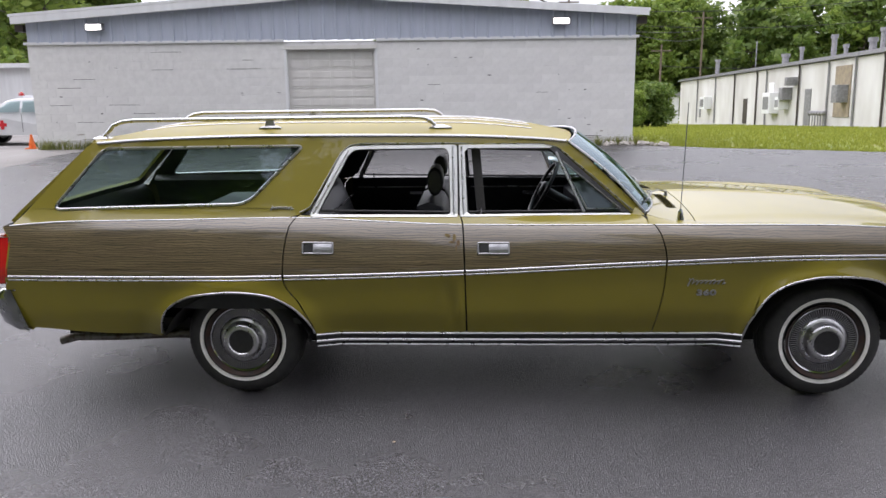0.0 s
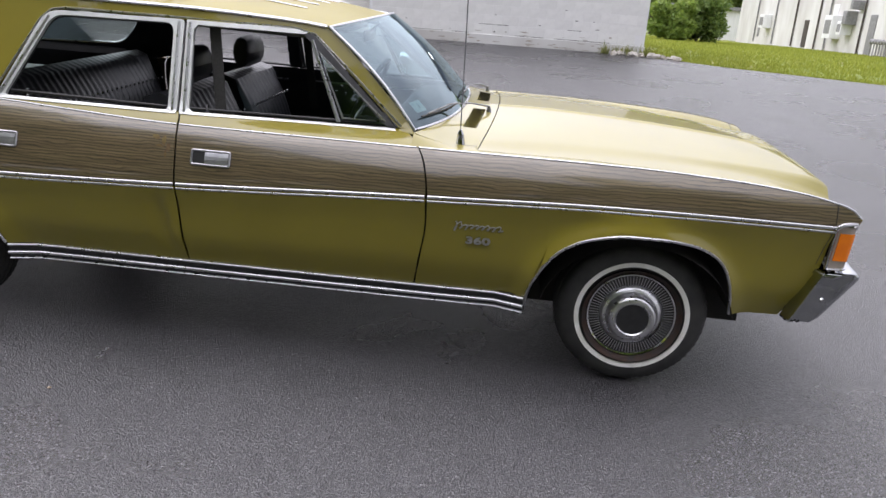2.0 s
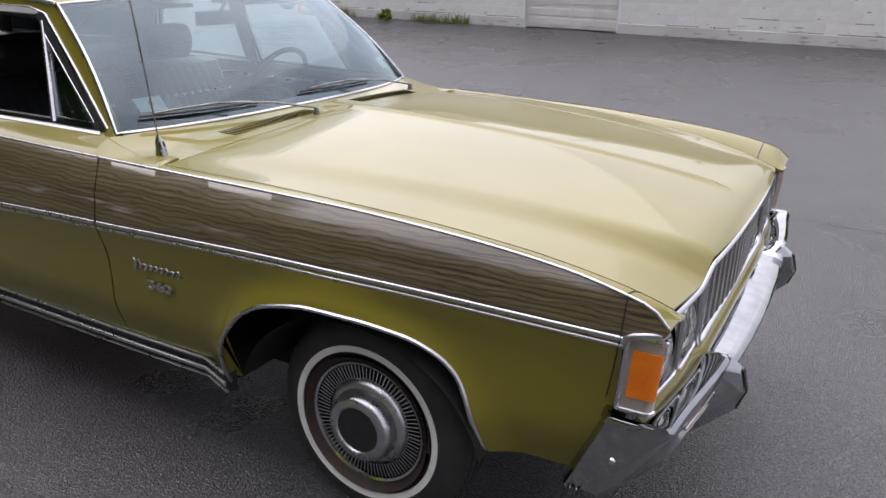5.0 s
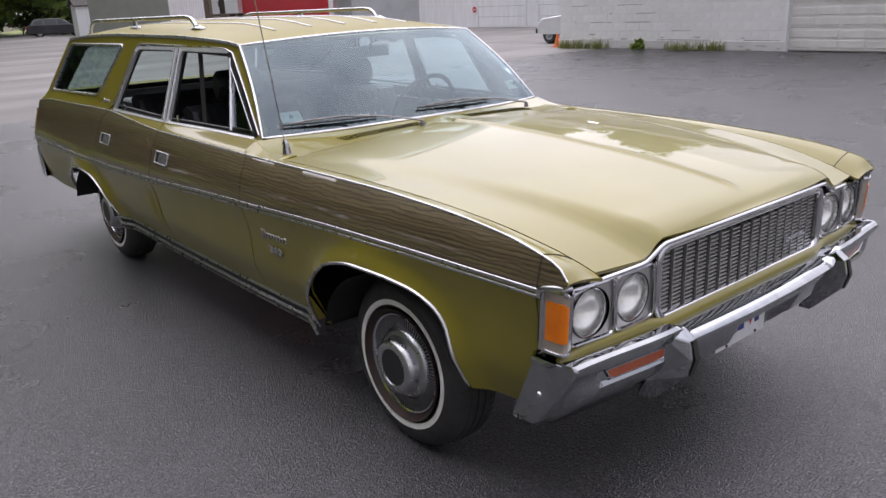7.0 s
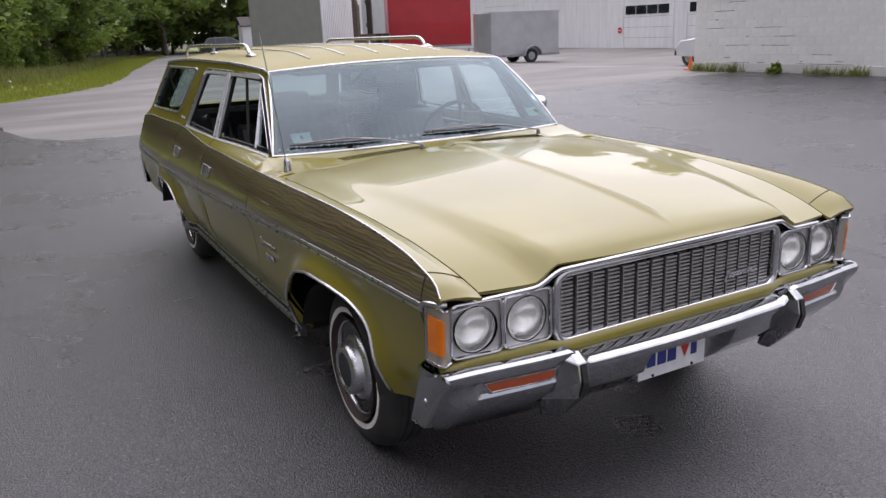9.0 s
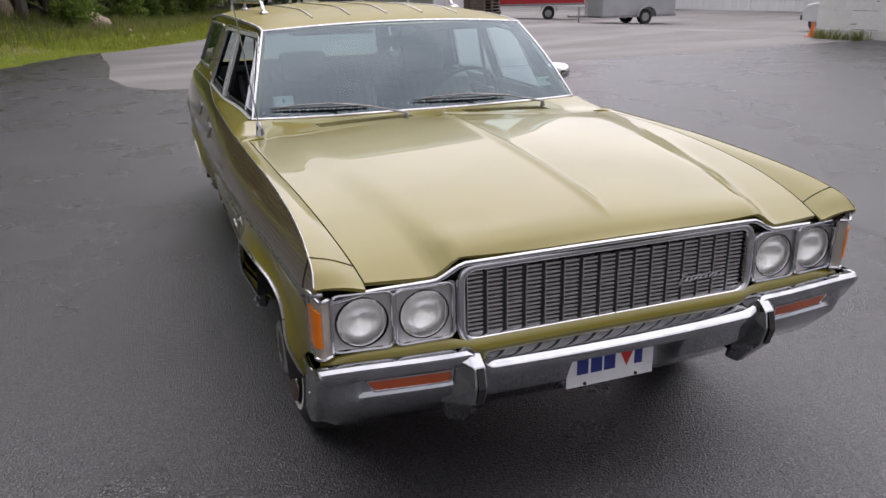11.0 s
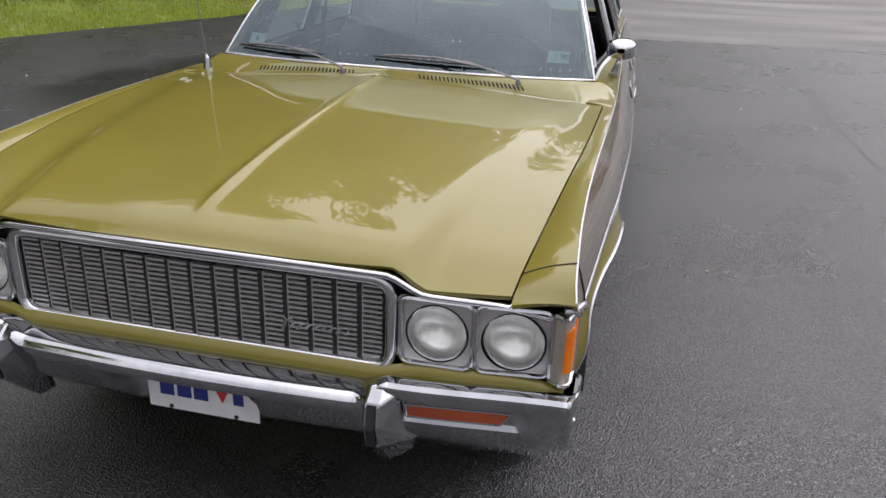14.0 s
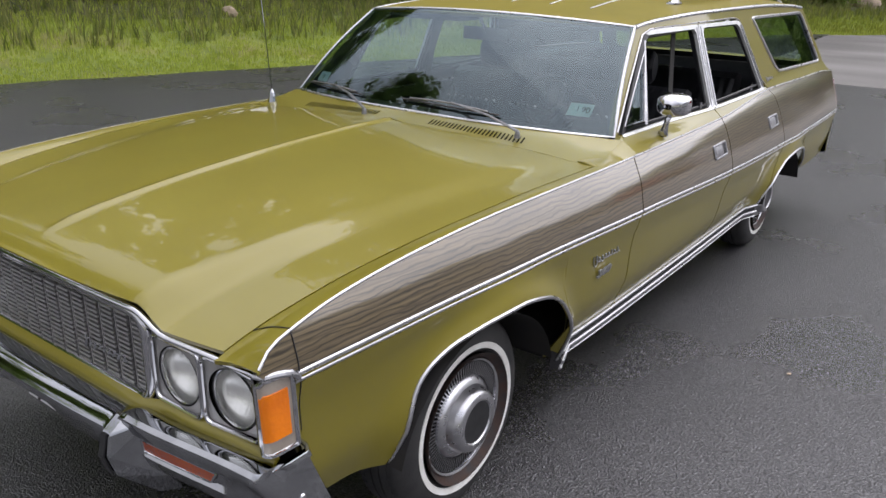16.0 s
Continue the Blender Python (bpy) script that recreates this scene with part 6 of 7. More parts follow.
bm = bmesh.new()
ys = np.linspace(-0.875, 0.875, 90)
sweep(bm, [(3.900 - 0.050 * abs(y / 0.8) ** 2.2, y, lip_z(y) - 0.006) for y in ys], [(-0.004, -0.010), (0.006, -0.009), (0.010, -0.005), (0.011, 0.001), (0.008, 0.005), (0.002, 0.007), (-0.006, 0.006)])
bmesh.ops.recalc_face_normals(bm, faces=bm.faces)
part("hood_lip_moulding", bm, CHROME, wagon, "chrome moulding along the hood's front edge")
bm, rows = bmesh.new(), []
for k in range(5):
    t = k / 4
    rows.append([(3.892 - 0.060 * abs(y / 0.8) ** 2.2 - 0.025 * t, y, lip_z(y) - 0.022 - (lip_z(y) - 0.022 - (0.800 if abs(y) < 0.49 else 0.775)) * t) for y in ys])
grid(bm, rows, flip=True)
part("header_panel", bm, BLACK_PLASTIC, wagon, thick=0.01)


def low_strip_z(y):
    a = abs(y)
    return 0.602 + 0.014 * smooth_step(0.45, 0.58, a) - 0.018 * smooth_step(0.76, 0.89, a)


bm, rows = bmesh.new(), []
for k in range(7):
    t = k / 6
    rows.append([(3.900 - 0.016 * smooth_step(0.45, 0.56, abs(y)) - 0.026 * smooth_step(0.6, 0.92, abs(y)) - 0.016 * (1 - min(t / 0.3, 1)) ** 2, y, low_strip_z(y) + 0.005 - 0.052 * t) for y in np.linspace(-0.885, 0.885, 60)])
grid(bm, rows, flip=True)
part("front_valance", bm, PAINT, wagon, "olive body strip under the grille", thick=0.01)

# front bumper
def bumper_front(a):
    return 3.985 - 0.020 * (a / 0.5) ** 2 if a < 0.5 else 3.965 - 0.035 * smooth_step(0.5, 0.93, a)


BUMPER_MID = ((-0.095, 0.578), (-0.060, 0.576), (-0.030, 0.570), (-0.010, 0.562), (-0.001, 0.553), (0.0, 0.543), (-0.006, 0.526), (-0.020, 0.495), (-0.034, 0.464), (-0.041, 0.450), (-0.060, 0.436), (-0.100, 0.398), (-0.140, 0.366), (-0.165, 0.360))
BUMPER_END = ((-0.085, 0.586), (-0.060, 0.602), (-0.034, 0.610), (-0.012, 0.610), (-0.002, 0.602), (0.0, 0.591), (-0.006, 0.570), (-0.020, 0.562), (-0.026, 0.524), (-0.018, 0.512), (-0.030, 0.478), (-0.095, 0.414), (-0.140, 0.368), (-0.165, 0.360))


def bumper_point(y, k):
    """k steps down the bumper's section at a place across the car."""
    a = abs(y)
    w = smooth_step(0.43, 0.50, a)
    pocket = smooth_step(0.515, 0.55, a) * (1 - smooth_step(0.79, 0.83, a))
    dx, z = (BUMPER_MID[k][i] + (BUMPER_END[k][i] - BUMPER_MID[k][i]) * w for i in (0, 1))
    if k in (7, 8):
        dx += 0.009 * w * (1 - pocket)
    x = bumper_front(a) + dx
    if k >= 7:
        x += (min(x, 3.868) - x) * (1 - smooth_step(0.158, 0.195, a))
    cut = smooth_step(0.835, 0.897, a)
    z = z + (max(z, 0.392) - z) * cut
    slope = 3.932 - max(0.0, 0.590 - z) * 0.66
    return (x + (min(x, slope) - x) * cut, y, z)


def bumper_face(a, z):
    """How far forward the bumper's face stands at a height."""
    pts = sorted((bumper_point(a, k)[2], bumper_point(a, k)[0]) for k in range(5, 14))
    return float(np.interp(z, [p[0] for p in pts], [p[1] for p in pts]))


bm, rows = bmesh.new(), []
for i in range(141):
    y = -0.897 + 1.794 * i / 140
    rows.append([bumper_point(y, k) for k in range(14)])
ends = {}
for s in (-1, 1):
    wing, base = [], rows[0] if s < 0 else rows[-1]
    for i in range(1, 13):
        t = i / 12
        col = []
        for px, py, pz in base:
            rear = 3.790 - (0.60 - pz) * 0.42
            a = math.pi / 2 * min(t / 0.3, 1)
            x = px - 0.022 * (1 - math.cos(a))
            x = x + (rear - x) * max(0, (t - 0.3) / 0.7)
            x = min(x, px)
            col.append((x, py + s * (0.016 * math.sin(a)), pz))
        wing.append(col)
    wing.append([(px - 0.012, s * 0.895, pz) for px, py, pz in wing[-1]])
    wing.append([(px - 0.006, s * 0.850, pz) for px, py, pz in wing[-1]])
    ends[s] = wing
grid(bm, ends[-1][::-1] + rows + ends[1])
bumper = part("front_bumper", bm, CHROME_WORN, wagon, "worn chrome front bumper with wrapped ends", thick=0.008)
for s in (-1, 1):
    # bumper guard: a narrow upright blade with wedge flanks
    bm = bmesh.new()
    for px, py, pz in ((3.996, 0.468, 0.572), (3.996, 0.500, 0.572), (4.008, 0.466, 0.520), (4.008, 0.503, 0.520), (3.990, 0.468, 0.462), (3.990, 0.501, 0.462), (3.955, 0.470, 0.603), (3.955, 0.500, 0.603),
                       (3.885, 0.474, 0.352), (3.885, 0.496, 0.352), (3.925, 0.440, 0.566), (3.925, 0.552, 0.596), (3.900, 0.436, 0.430), (3.900, 0.566, 0.440), (3.850, 0.452, 0.360), (3.850, 0.540, 0.362)):
        bm.verts.new((px, s * py, pz))
    bmesh.ops.convex_hull(bm, input=list(bm.verts))
    bmesh.ops.recalc_face_normals(bm, faces=bm.faces)
    guard = part("bumper_guard", bm, CHROME_WORN, bumper, "wedge shaped chrome bumper guard", smooth=False, bevel=0.005)
    bm = bmesh.new()
    grid(bm, [[(px, s * (0.4845 + dy), pz) for px, pz in ((3.996, 0.574), (4.0105, 0.520), (3.993, 0.466))] for dy in (-0.010, 0.010)], flip=s > 0)
    part("guard_pad", bm, BLACK_PLASTIC, guard, "black rubber strip", smooth=False, thick=0.004)
    # turn signal
    bm = bmesh.new()
    ring = rounded([(0.548, 0.524), (0.758, 0.526), (0.782, 0.561), (0.548, 0.559)], 0.005, 3)
    sheet(bm, ring, [], lambda u, v: (bumper_face(u, v) + 0.006, s * u, v), 0.03, flip=s < 0)
    sig = part("turn_signal", bm, AMBER_DARK, bumper, "dark amber turn signal lens", thick=0.01)
    part("signal_rim", tube_bm([(bumper_face(u, v) + 0.006, s * u, v) for u, v in ring], 0.003, 6, closed=True, up=(1, 0, 0)), CHROME, sig)
    bm = bmesh.new()
    lathe(bm, [(0.0, -0.006), (0.006, -0.005), (0.010, 0.0), (0.011, 0.003)], 16, pose(3.806, s * 0.912, 0.492, 0, 0, 0 if s < 0 else 180))
    part("bumper_bolt", bm, CHROME, bumper)

# front plate
plate = part("licence_plate", box_bm(3.872, 3.876, -0.152, 0.152, 0.378, 0.502), WHITE_PLATE, wagon, "white front plate with blue and red marks", smooth=False)

# wheels
FIN = bpy.data.meshes.new("fin")
bm = box_bm(-0.0018, 0.0018, 0.004, 0.018, 0.130, 0.172)
bm.to_mesh(FIN)
bm.free()
FIN.materials.append(CHROME)


def wheel(s, x):
    w = part("wheel", bmesh.new(), RUST, wagon, "wheel with whitewall tyre and finned chrome cover")
    bm = bmesh.new()
    lathe(bm, [(0.205, -0.02), (0.200, -0.004), (0.192, 0.0), (0.185, 0.012), (0.178, 0.03), (0.12, 0.05), (0.02, 0.05), (0.001, 0.05)], 48)
    bm.to_mesh(w.data)
    bm.free()
    for f in w.data.polygons:
        f.use_smooth = True
    w.matrix_basis = pose(x, s * 0.852, 0.314, 0, 0, 0 if s < 0 else 180)
    bm = bmesh.new()
    prof = [(0.196, 0.02), (0.203, 0.002), (0.212, -0.006), (0.236, -0.010), (0.262, -0.006), (0.290, 0.006), (0.304, 0.020)]
    prof += [(0.312, 0.032), (0.312, 0.045), (0.316, 0.046), (0.318, 0.062), (0.313, 0.064), (0.313, 0.070), (0.319, 0.071), (0.320, 0.092), (0.314, 0.094), (0.314, 0.10), (0.320, 0.101), (0.320, 0.122), (0.314, 0.124), (0.314, 0.13), (0.318, 0.131), (0.316, 0.150), (0.296, 0.17), (0.26, 0.19), (0.2, 0.185)]
    lathe(bm, prof, 128)
    for v in bm.verts:
        r = math.hypot(v.co.x, v.co.z)
        k = int(round(math.atan2(v.co.z, v.co.x) / (2 * math.pi) * 128))
        if r > 0.29 and (0.018 < v.co.y < 0.05 or 0.125 < v.co.y < 0.165) and k % 2:
            v.co.x *= 0.982
            v.co.z *= 0.982
    part("tyre", bm, RUBBER, w, "black rubber tyre with grooved tread")
    bm = bmesh.new()
    lathe(bm, [(0.216, -0.0065), (0.217, -0.0098), (0.226, -0.0114), (0.2355, -0.0122), (0.2365, -0.0085)], 72)
    part("whitewall_band", bm, WHITEWALL, w, "thin white sidewall band")
    bm = bmesh.new()
    lathe(bm, [(0.186, 0.022), (0.187, 0.006), (0.182, 0.000), (0.175, 0.003), (0.171, 0.012)], 64)
    cover = part("wheel_cover", bm, CHROME, w, "chrome wheel cover with radial fins")
    bm = bmesh.new()
    lathe(bm, [(0.173, 0.016), (0.120, 0.018), (0.118, 0.02)], 48)
    part("cover_dish", bm, BLACK_PLASTIC, cover)
    for k in range(84):
        fin = new("fin", FIN)
        fin.parent, fin.matrix_basis = cover, pose(0, 0, 0, 0, 360 / 84 * k, 0)
    bm = bmesh.new()
    lathe(bm, [(0.130, 0.014), (0.126, 0.004), (0.116, -0.003), (0.107, -0.007), (0.101, -0.024), (0.096, -0.040), (0.086, -0.047), (0.070, -0.047), (0.066, -0.043)], 56)
    part("hub_cap", bm, STAINLESS, cover, "domed chrome hub cap")
    bm = bmesh.new()
    lathe(bm, [(0.067, -0.043), (0.05, -0.0422), (0.001, -0.041)], 40)
    part("cap_centre", bm, BLACK_PLASTIC, cover, "dull black centre disc")
    return w


for s in (-1, 1):
    for x in (0.0, 3.099):
        wheel(s, x)
        # wheel housing
        bm = bmesh.new()
        rows = []
        for a in np.linspace(0.22, math.pi - 0.22, 20):
            rows.append([(x + 0.395 * math.cos(a), s * y, 0.30 + (0.345 if x > 1 else 0.31) * math.sin(a)) for y in (0.962 if x < 1 else 0.925, 0.70, 0.50)])
        grid(bm, rows)
        part("wheel_housing", bm, UNDER, wagon)

# seam of the nose cap across each fender's tip
for s in (-1, 1):
    x = 3.790
    y0, z0 = side_y(x, belt_z(x)), belt_z(x)
    seam = [(x, s * y0, z0 + 0.002)] + [(px, s * py, pz + 0.0012) for px, py, pz in fender_top(x, y0, z0)]
    part("cap_seam", tube_bm(seam, 0.0016, 5), BLACK_PLASTIC, wagon)
    down = [(3.793 - 0.16 * max(0.0, 0.79 - z), s * (side_y(3.79, z) + 0.0012), z) for z in np.linspace(belt_z(3.79), 0.625, 14)]
    part("cap_seam", tube_bm(down, 0.0016, 5, up=(0, 1, 0)), BLACK_PLASTIC, wagon)

# bright brow from the side moulding round to the hood's lip
for s in (-1, 1):
    brow = [(3.798, s * (side_y(3.79, 0.778) + 0.004), 0.780), (3.806, s * (side_y(3.79, 0.79) + 0.005), 0.792), (3.820, s * (side_y(3.80, 0.80) + 0.006), 0.801), (3.845, s * 0.902, 0.805), (3.872, s * 0.894, 0.806), (3.880, s * 0.870, 0.806)]
    part("lamp_brow", tube_bm(brow, 0.0075, 8), STAINLESS, wagon, "bright strip over the corner lamp")

# underbody and inner shells
part("floor_pan", box_bm(-1.10, 3.60, -0.60, 0.60, 0.235, 0.36), UNDER, wagon, smooth=False)
part("sill", box_bm(0.43, 2.62, -0.855, 0.855, 0.31, 0.40), UNDER, wagon, smooth=False)
part("engine_bay", box_bm(2.25, 3.70, -0.62, 0.62, 0.36, 0.80), UNDER, wagon, smooth=False)
part("radiator_support", box_bm(3.70, 3.74, -0.84, 0.84, 0.40, 0.77), UNDER, wagon, smooth=False)
part("firewall", box_bm(2.20, 2.26, -0.86, 0.86, 0.36, 0.93), UNDER, wagon, smooth=False)

# ---- wagon: rear end ----
bm, rows = bmesh.new(), []
for i in range(9):
    t = i / 8
    z = 0.40 + (0.955 - 0.40) * t
    rows.append([(tail_edge(z) - 0.035 * (1 - v * v) + 0.01 * abs(v) ** 6, v * (side_y(-1.2, z) - 0.004), z) for v in np.linspace(-1, 1, 25)])
grid(bm, rows)
gate = part("tailgate", bm, [VINYL, PAINT], wagon, "olive tailgate", thick=0.02)
gate.modifiers["thickness"].material_offset = gate.modifiers["thickness"].material_offset_rim = 1


def gate_point(v, t):
    z = 0.955 + (1.372 - 0.955) * t
    x = -1.215 + (0.435 - 0.10 * (1 - v * v) * 0) * t - 0.035 * (1 - v * v)
    return (x, v * (side_y(-1.0, max(z, 1.0)) - 0.03), z)


bm = bmesh.new()
sheet(bm, [(-1, 0), (1, 0), (1, 1), (-1, 1)], [rounded([(-0.86, 0.10), (0.86, 0.10), (0.84, 0.86), (-0.84, 0.86)], 0.08)], gate_point, 0.12)
shell = part("tailgate_frame", bm, [VINYL, PAINT], gate, thick=0.02).modifiers["thickness"]
shell.material_offset = shell.material_offset_rim = 1
bm = bmesh.new()
sheet(bm, rounded([(-0.86, 0.10), (0.86, 0.10), (0.84, 0.86), (-0.84, 0.86)], 0.08), [], gate_point, 0.25)
pane = part("tailgate_glass", bm, TINT, gate, "green tinted rear window")
pane.visible_shadow = False
for s in (-1, 1):
    bm = bmesh.new()
    rows = []
    for j in range(7):
        z = 0.655 + (0.895 - 0.655) * j / 6
        w = side_y(-1.2, z)
        rows.append([(-1.292, s * 0.80, z), (-1.298, s * 0.868, z), (-1.286, s * (w - 0.035), z), (-1.262, s * (w - 0.010), z), (tail_edge(z) - 0.002, s * (w - 0.003), z)])
    grid(bm, rows, flip=s > 0)
    lamp = part("tail_lamp", bm, RED_LENS, wagon, "tall red tail lamp", thick=0.02)
    part("tail_lamp_trim", tube_bm([rows[0][4], rows[-1][4], rows[-1][3], rows[0][3]], 0.005, 6, closed=True), STAINLESS, lamp)
# rear bumper
bm, rows = bmesh.new(), []
ys = np.linspace(-0.945, 0.945, 41)
prof = [(-1.20, 0.625), (-1.30, 0.622), (-1.335, 0.600), (-1.335, 0.520), (-1.31, 0.44), (-1.25, 0.405), (-1.16, 0.405)]
cols = [[(px + 0.05 * abs(y / 0.945) ** 4, y, pz) for px, pz in prof] for y in ys]
for s, side in ((-1, cols[0]), (1, cols[-1])):
    wing = []
    for k in range(1, 6):
        t = k / 5
        wing.append([(px + (min(-1.19 + (0.62 - pz) * 0.36, -1.10) - px) * t, s * (0.942 + 0.030 * math.sin(math.pi / 2 * min(t * 2, 1)) - 0.02 * max(0, pz - 0.42)), pz) for px, _, pz in side])
    if s < 0:
        left = wing
    else:
        right = wing
grid(bm, left[::-1] + cols + right, flip=True)
part("rear_bumper", bm, CHROME_WORN, wagon, "wraparound chrome rear bumper", thick=0.008)
part("tail_pipe", tube_bm([(-0.35, -0.60, 0.27), (-0.8, -0.62, 0.255), (-1.05, -0.62, 0.252), (-1.14, -0.625, 0.228)], 0.026, 12), material("pipe_metal", (0.25, 0.24, 0.23), 0.5, 0.8, second=(0.12, 0.09, 0.07), scale=30), wagon, "dull metal exhaust tail pipe")

# ---- wagon: inside ----
for s in (-1, 1):
    for which, x0, x1 in (("front", 1.193, 2.16), ("rear", 0.36, 1.192)):
        bm = bmesh.new()
        grid(bm, [[(x0 + (x1 - x0) * i / 8, s * (side_y(x0 + (x1 - x0) * i / 8, min(z, 0.99)) - (0.075 if z < 0.97 else 0.045 if z < 1.0 else 0.004)), z) for z in (0.42, 0.6, 0.62, 0.70, 0.72, 0.90, 0.97, 0.995, 1.003)] for i in range(9)])
        trim = part("door_trim", bm, VINYL, body_doors[s, which], "black vinyl inner door panel")
        part("armrest", box_bm(x0 + 0.25, x0 + 0.62, s * 0.78 - 0.035, s * 0.78 + 0.035, 0.70, 0.745), VINYL, trim, smooth=False, bevel=0.012)
        part("inner_handle", box_bm(x0 + 0.42, x0 + 0.52, s * 0.845 - 0.006, s * 0.845 + 0.006, 0.865, 0.895), CHROME, trim, smooth=False, bevel=0.004)
        part("trim_strip", box_bm(x0 + 0.04, x1 - 0.08, s * 0.852 - 0.004, s * 0.852 + 0.004, 0.918, 0.926), STAINLESS, trim, smooth=False)
        part("lock_knob", tube_bm([(x0 + 0.10 if which == "front" else x0 + 0.16, s * 0.835, 0.99), (x0 + 0.10 if which == "front" else x0 + 0.16, s * 0.835, 1.03)], 0.006, 8, up=(1, 0, 0)), CHROME, trim)
    # cargo side
    bm = bmesh.new()
    grid(bm, [[(x, s * (side_y(x, min(z, 0.99)) - (0.09 if z < 1.0 else 0.06 if z < 1.03 else 0.02)), z) for z in (0.50, 0.7, 0.9, 0.99, 1.015, 1.035)] for x in np.linspace(-1.10, 0.30, 9)])
    part("cargo_trim", bm, VINYL, wagon, "black cargo side panel")
    # inner pillar covers
    for x0, x1, z0, z1, w in ((0.22, 0.46, 1.0, 1.36, 0.15), (1.165, 1.165, 1.0, 1.36, 0.035)):
        bm = bmesh.new()
        sheet(bm, [(x0 - w, z0), (x0 + w, z0), (x1 + w, z1), (x1 - w, z1)], [], lambda u, v: (u, s * (side_y(u, v) - 0.035), v), 0.1, flip=s < 0)
        part("pillar_cover", bm, VINYL, wagon, thick=0.02)
    # shoulder belt by the middle pillar
    bm = bmesh.new()
    grid(bm, [[(1.24 + 0.05 * t + dx, s * (0.66 + 0.06 * t), 1.33 - 0.55 * t) for dx in (0.0, 0.048)] for t in np.linspace(0, 1, 6)])
    part("seat_belt_strap", bm, BELT, wagon, "hanging dark grey shoulder belt", thick=0.004)

bm, rows = bmesh.new(), []
for i in range(15):
    x = -0.72 + 2.42 * i / 14
    rows.append([(x, v * (side_y(x, 1.36) - 0.03), roof_edge_z(x) - 0.035 + 0.045 * (1 - abs(v) ** 2.6) * (1 - 0.6 * smooth_step(1.2, 1.8, x))) for v in np.linspace(-1, 1, 15)])
grid(bm, rows)
part("headliner", bm, HEADLINER, wagon, "dark grey headliner")
part("cabin_floor", box_bm(0.20, 2.20, -0.84, 0.84, 0.40, 0.43), VINYL, wagon, smooth=False)
part("cargo_floor", box_bm(-1.12, 0.20, -0.84, 0.84, 0.60, 0.63), VINYL, wagon, smooth=False)


def pleated(bm, base, along, width, height, lean, pleats, swell):
    """A cushion face of upright pleats: rows along the width."""
    rows = []
    n = pleats * 4
    for i in range(n + 1):
        u = i / n
        wave = 0.006 * abs(math.sin(math.pi * u * pleats))
        edge = 1 - abs(2 * u - 1) ** 10
        rows.append([(base[0] + lean * t + swell * math.sin(math.pi * min(max(t, 0.02), 0.98)) * edge + wave, base[1] + width * (u - 0.5), base[2] + height * t) for t in np.linspace(0, 1, 9)])
    return rows


def seat(name, x, backs, z0, top, cushion_front, label):
    ob = part(name, box_bm(x + 0.02, cushion_front, -0.70, 0.70, 0.44, z0), VINYL, wagon, label, smooth=False, bevel=0.03)
    for y, w in backs:
        bm = bmesh.new()
        front = pleated(bm, (x + 0.03, y, z0 - 0.05), 1, w, top - z0 + 0.05, -0.14, int(w / 0.048), 0.035)
        rear = [[(px - 0.13 - 0.02 * math.sin(math.pi * k / 8), py, pz) for k, (px, py, pz) in enumerate(r)] for r in front]
        rows = []
        for f, r in zip(front, rear):
            rows.append(f + [((f[-1][0] + r[-1][0]) / 2, f[-1][1], f[-1][2] + 0.025)] + r[::-1])
        vs = grid(bm, rows, flip=True)
        bm.faces.new(vs[0])
        bm.faces.new(vs[-1][::-1])
        bmesh.ops.recalc_face_normals(bm, faces=bm.faces)
        back = part("seat_back", bm, VINYL, ob, "pleated black vinyl backrest")
        for k in range(int(w / 0.048)):
            yy = y - w / 2 + (k + 0.5) * w / int(w / 0.048)
            stud = bmesh.new()
            lathe(stud, [(0.0, -0.003), (0.006, -0.002), (0.008, 0.002)], 8, pose(x + 0.03 - 0.14 * 0.62 + 0.046, yy, z0 - 0.05 + (top - z0 + 0.05) * 0.66, 0, 0, 90))
            part("button", stud, STAINLESS, back)
    return ob


seat("rear_bench_seat", 0.40, ((0.0, 1.36),), 0.70, 1.02, 0.95, "black pleated vinyl rear bench")
front_seat = seat("front_bench_seat", 1.18, ((-0.36, 0.62), (0.36, 0.62)), 0.68, 1.01, 1.72, "black pleated vinyl split front bench with headrests")
for y in (-0.37, 0.37):
    bm = bmesh.new()
    rows = []
    for k in range(13):
        a = 2 * math.pi * k / 12
        rows.append([(1.035 + 0.048 * math.cos(a) * e, y + 0.135 * v, 1.125 + 0.085 * math.sin(a) * e) for v, e in ((-1, 0.0), (-1, 0.75), (-0.9, 0.95), (0, 1.0), (0.9, 0.95), (1, 0.75), (1, 0.0))])
    grid(bm, rows)
    bmesh.ops.recalc_face_normals(bm, faces=bm.faces)
    part("headrest", bm, VINYL, front_seat, "padded black headrest")
part("spare_cover", box_bm(-0.35, 0.22, -0.62, 0.18, 0.63, 0.985), VINYL, wagon, "folded third seat in black vinyl", smooth=False, bevel=0.03)

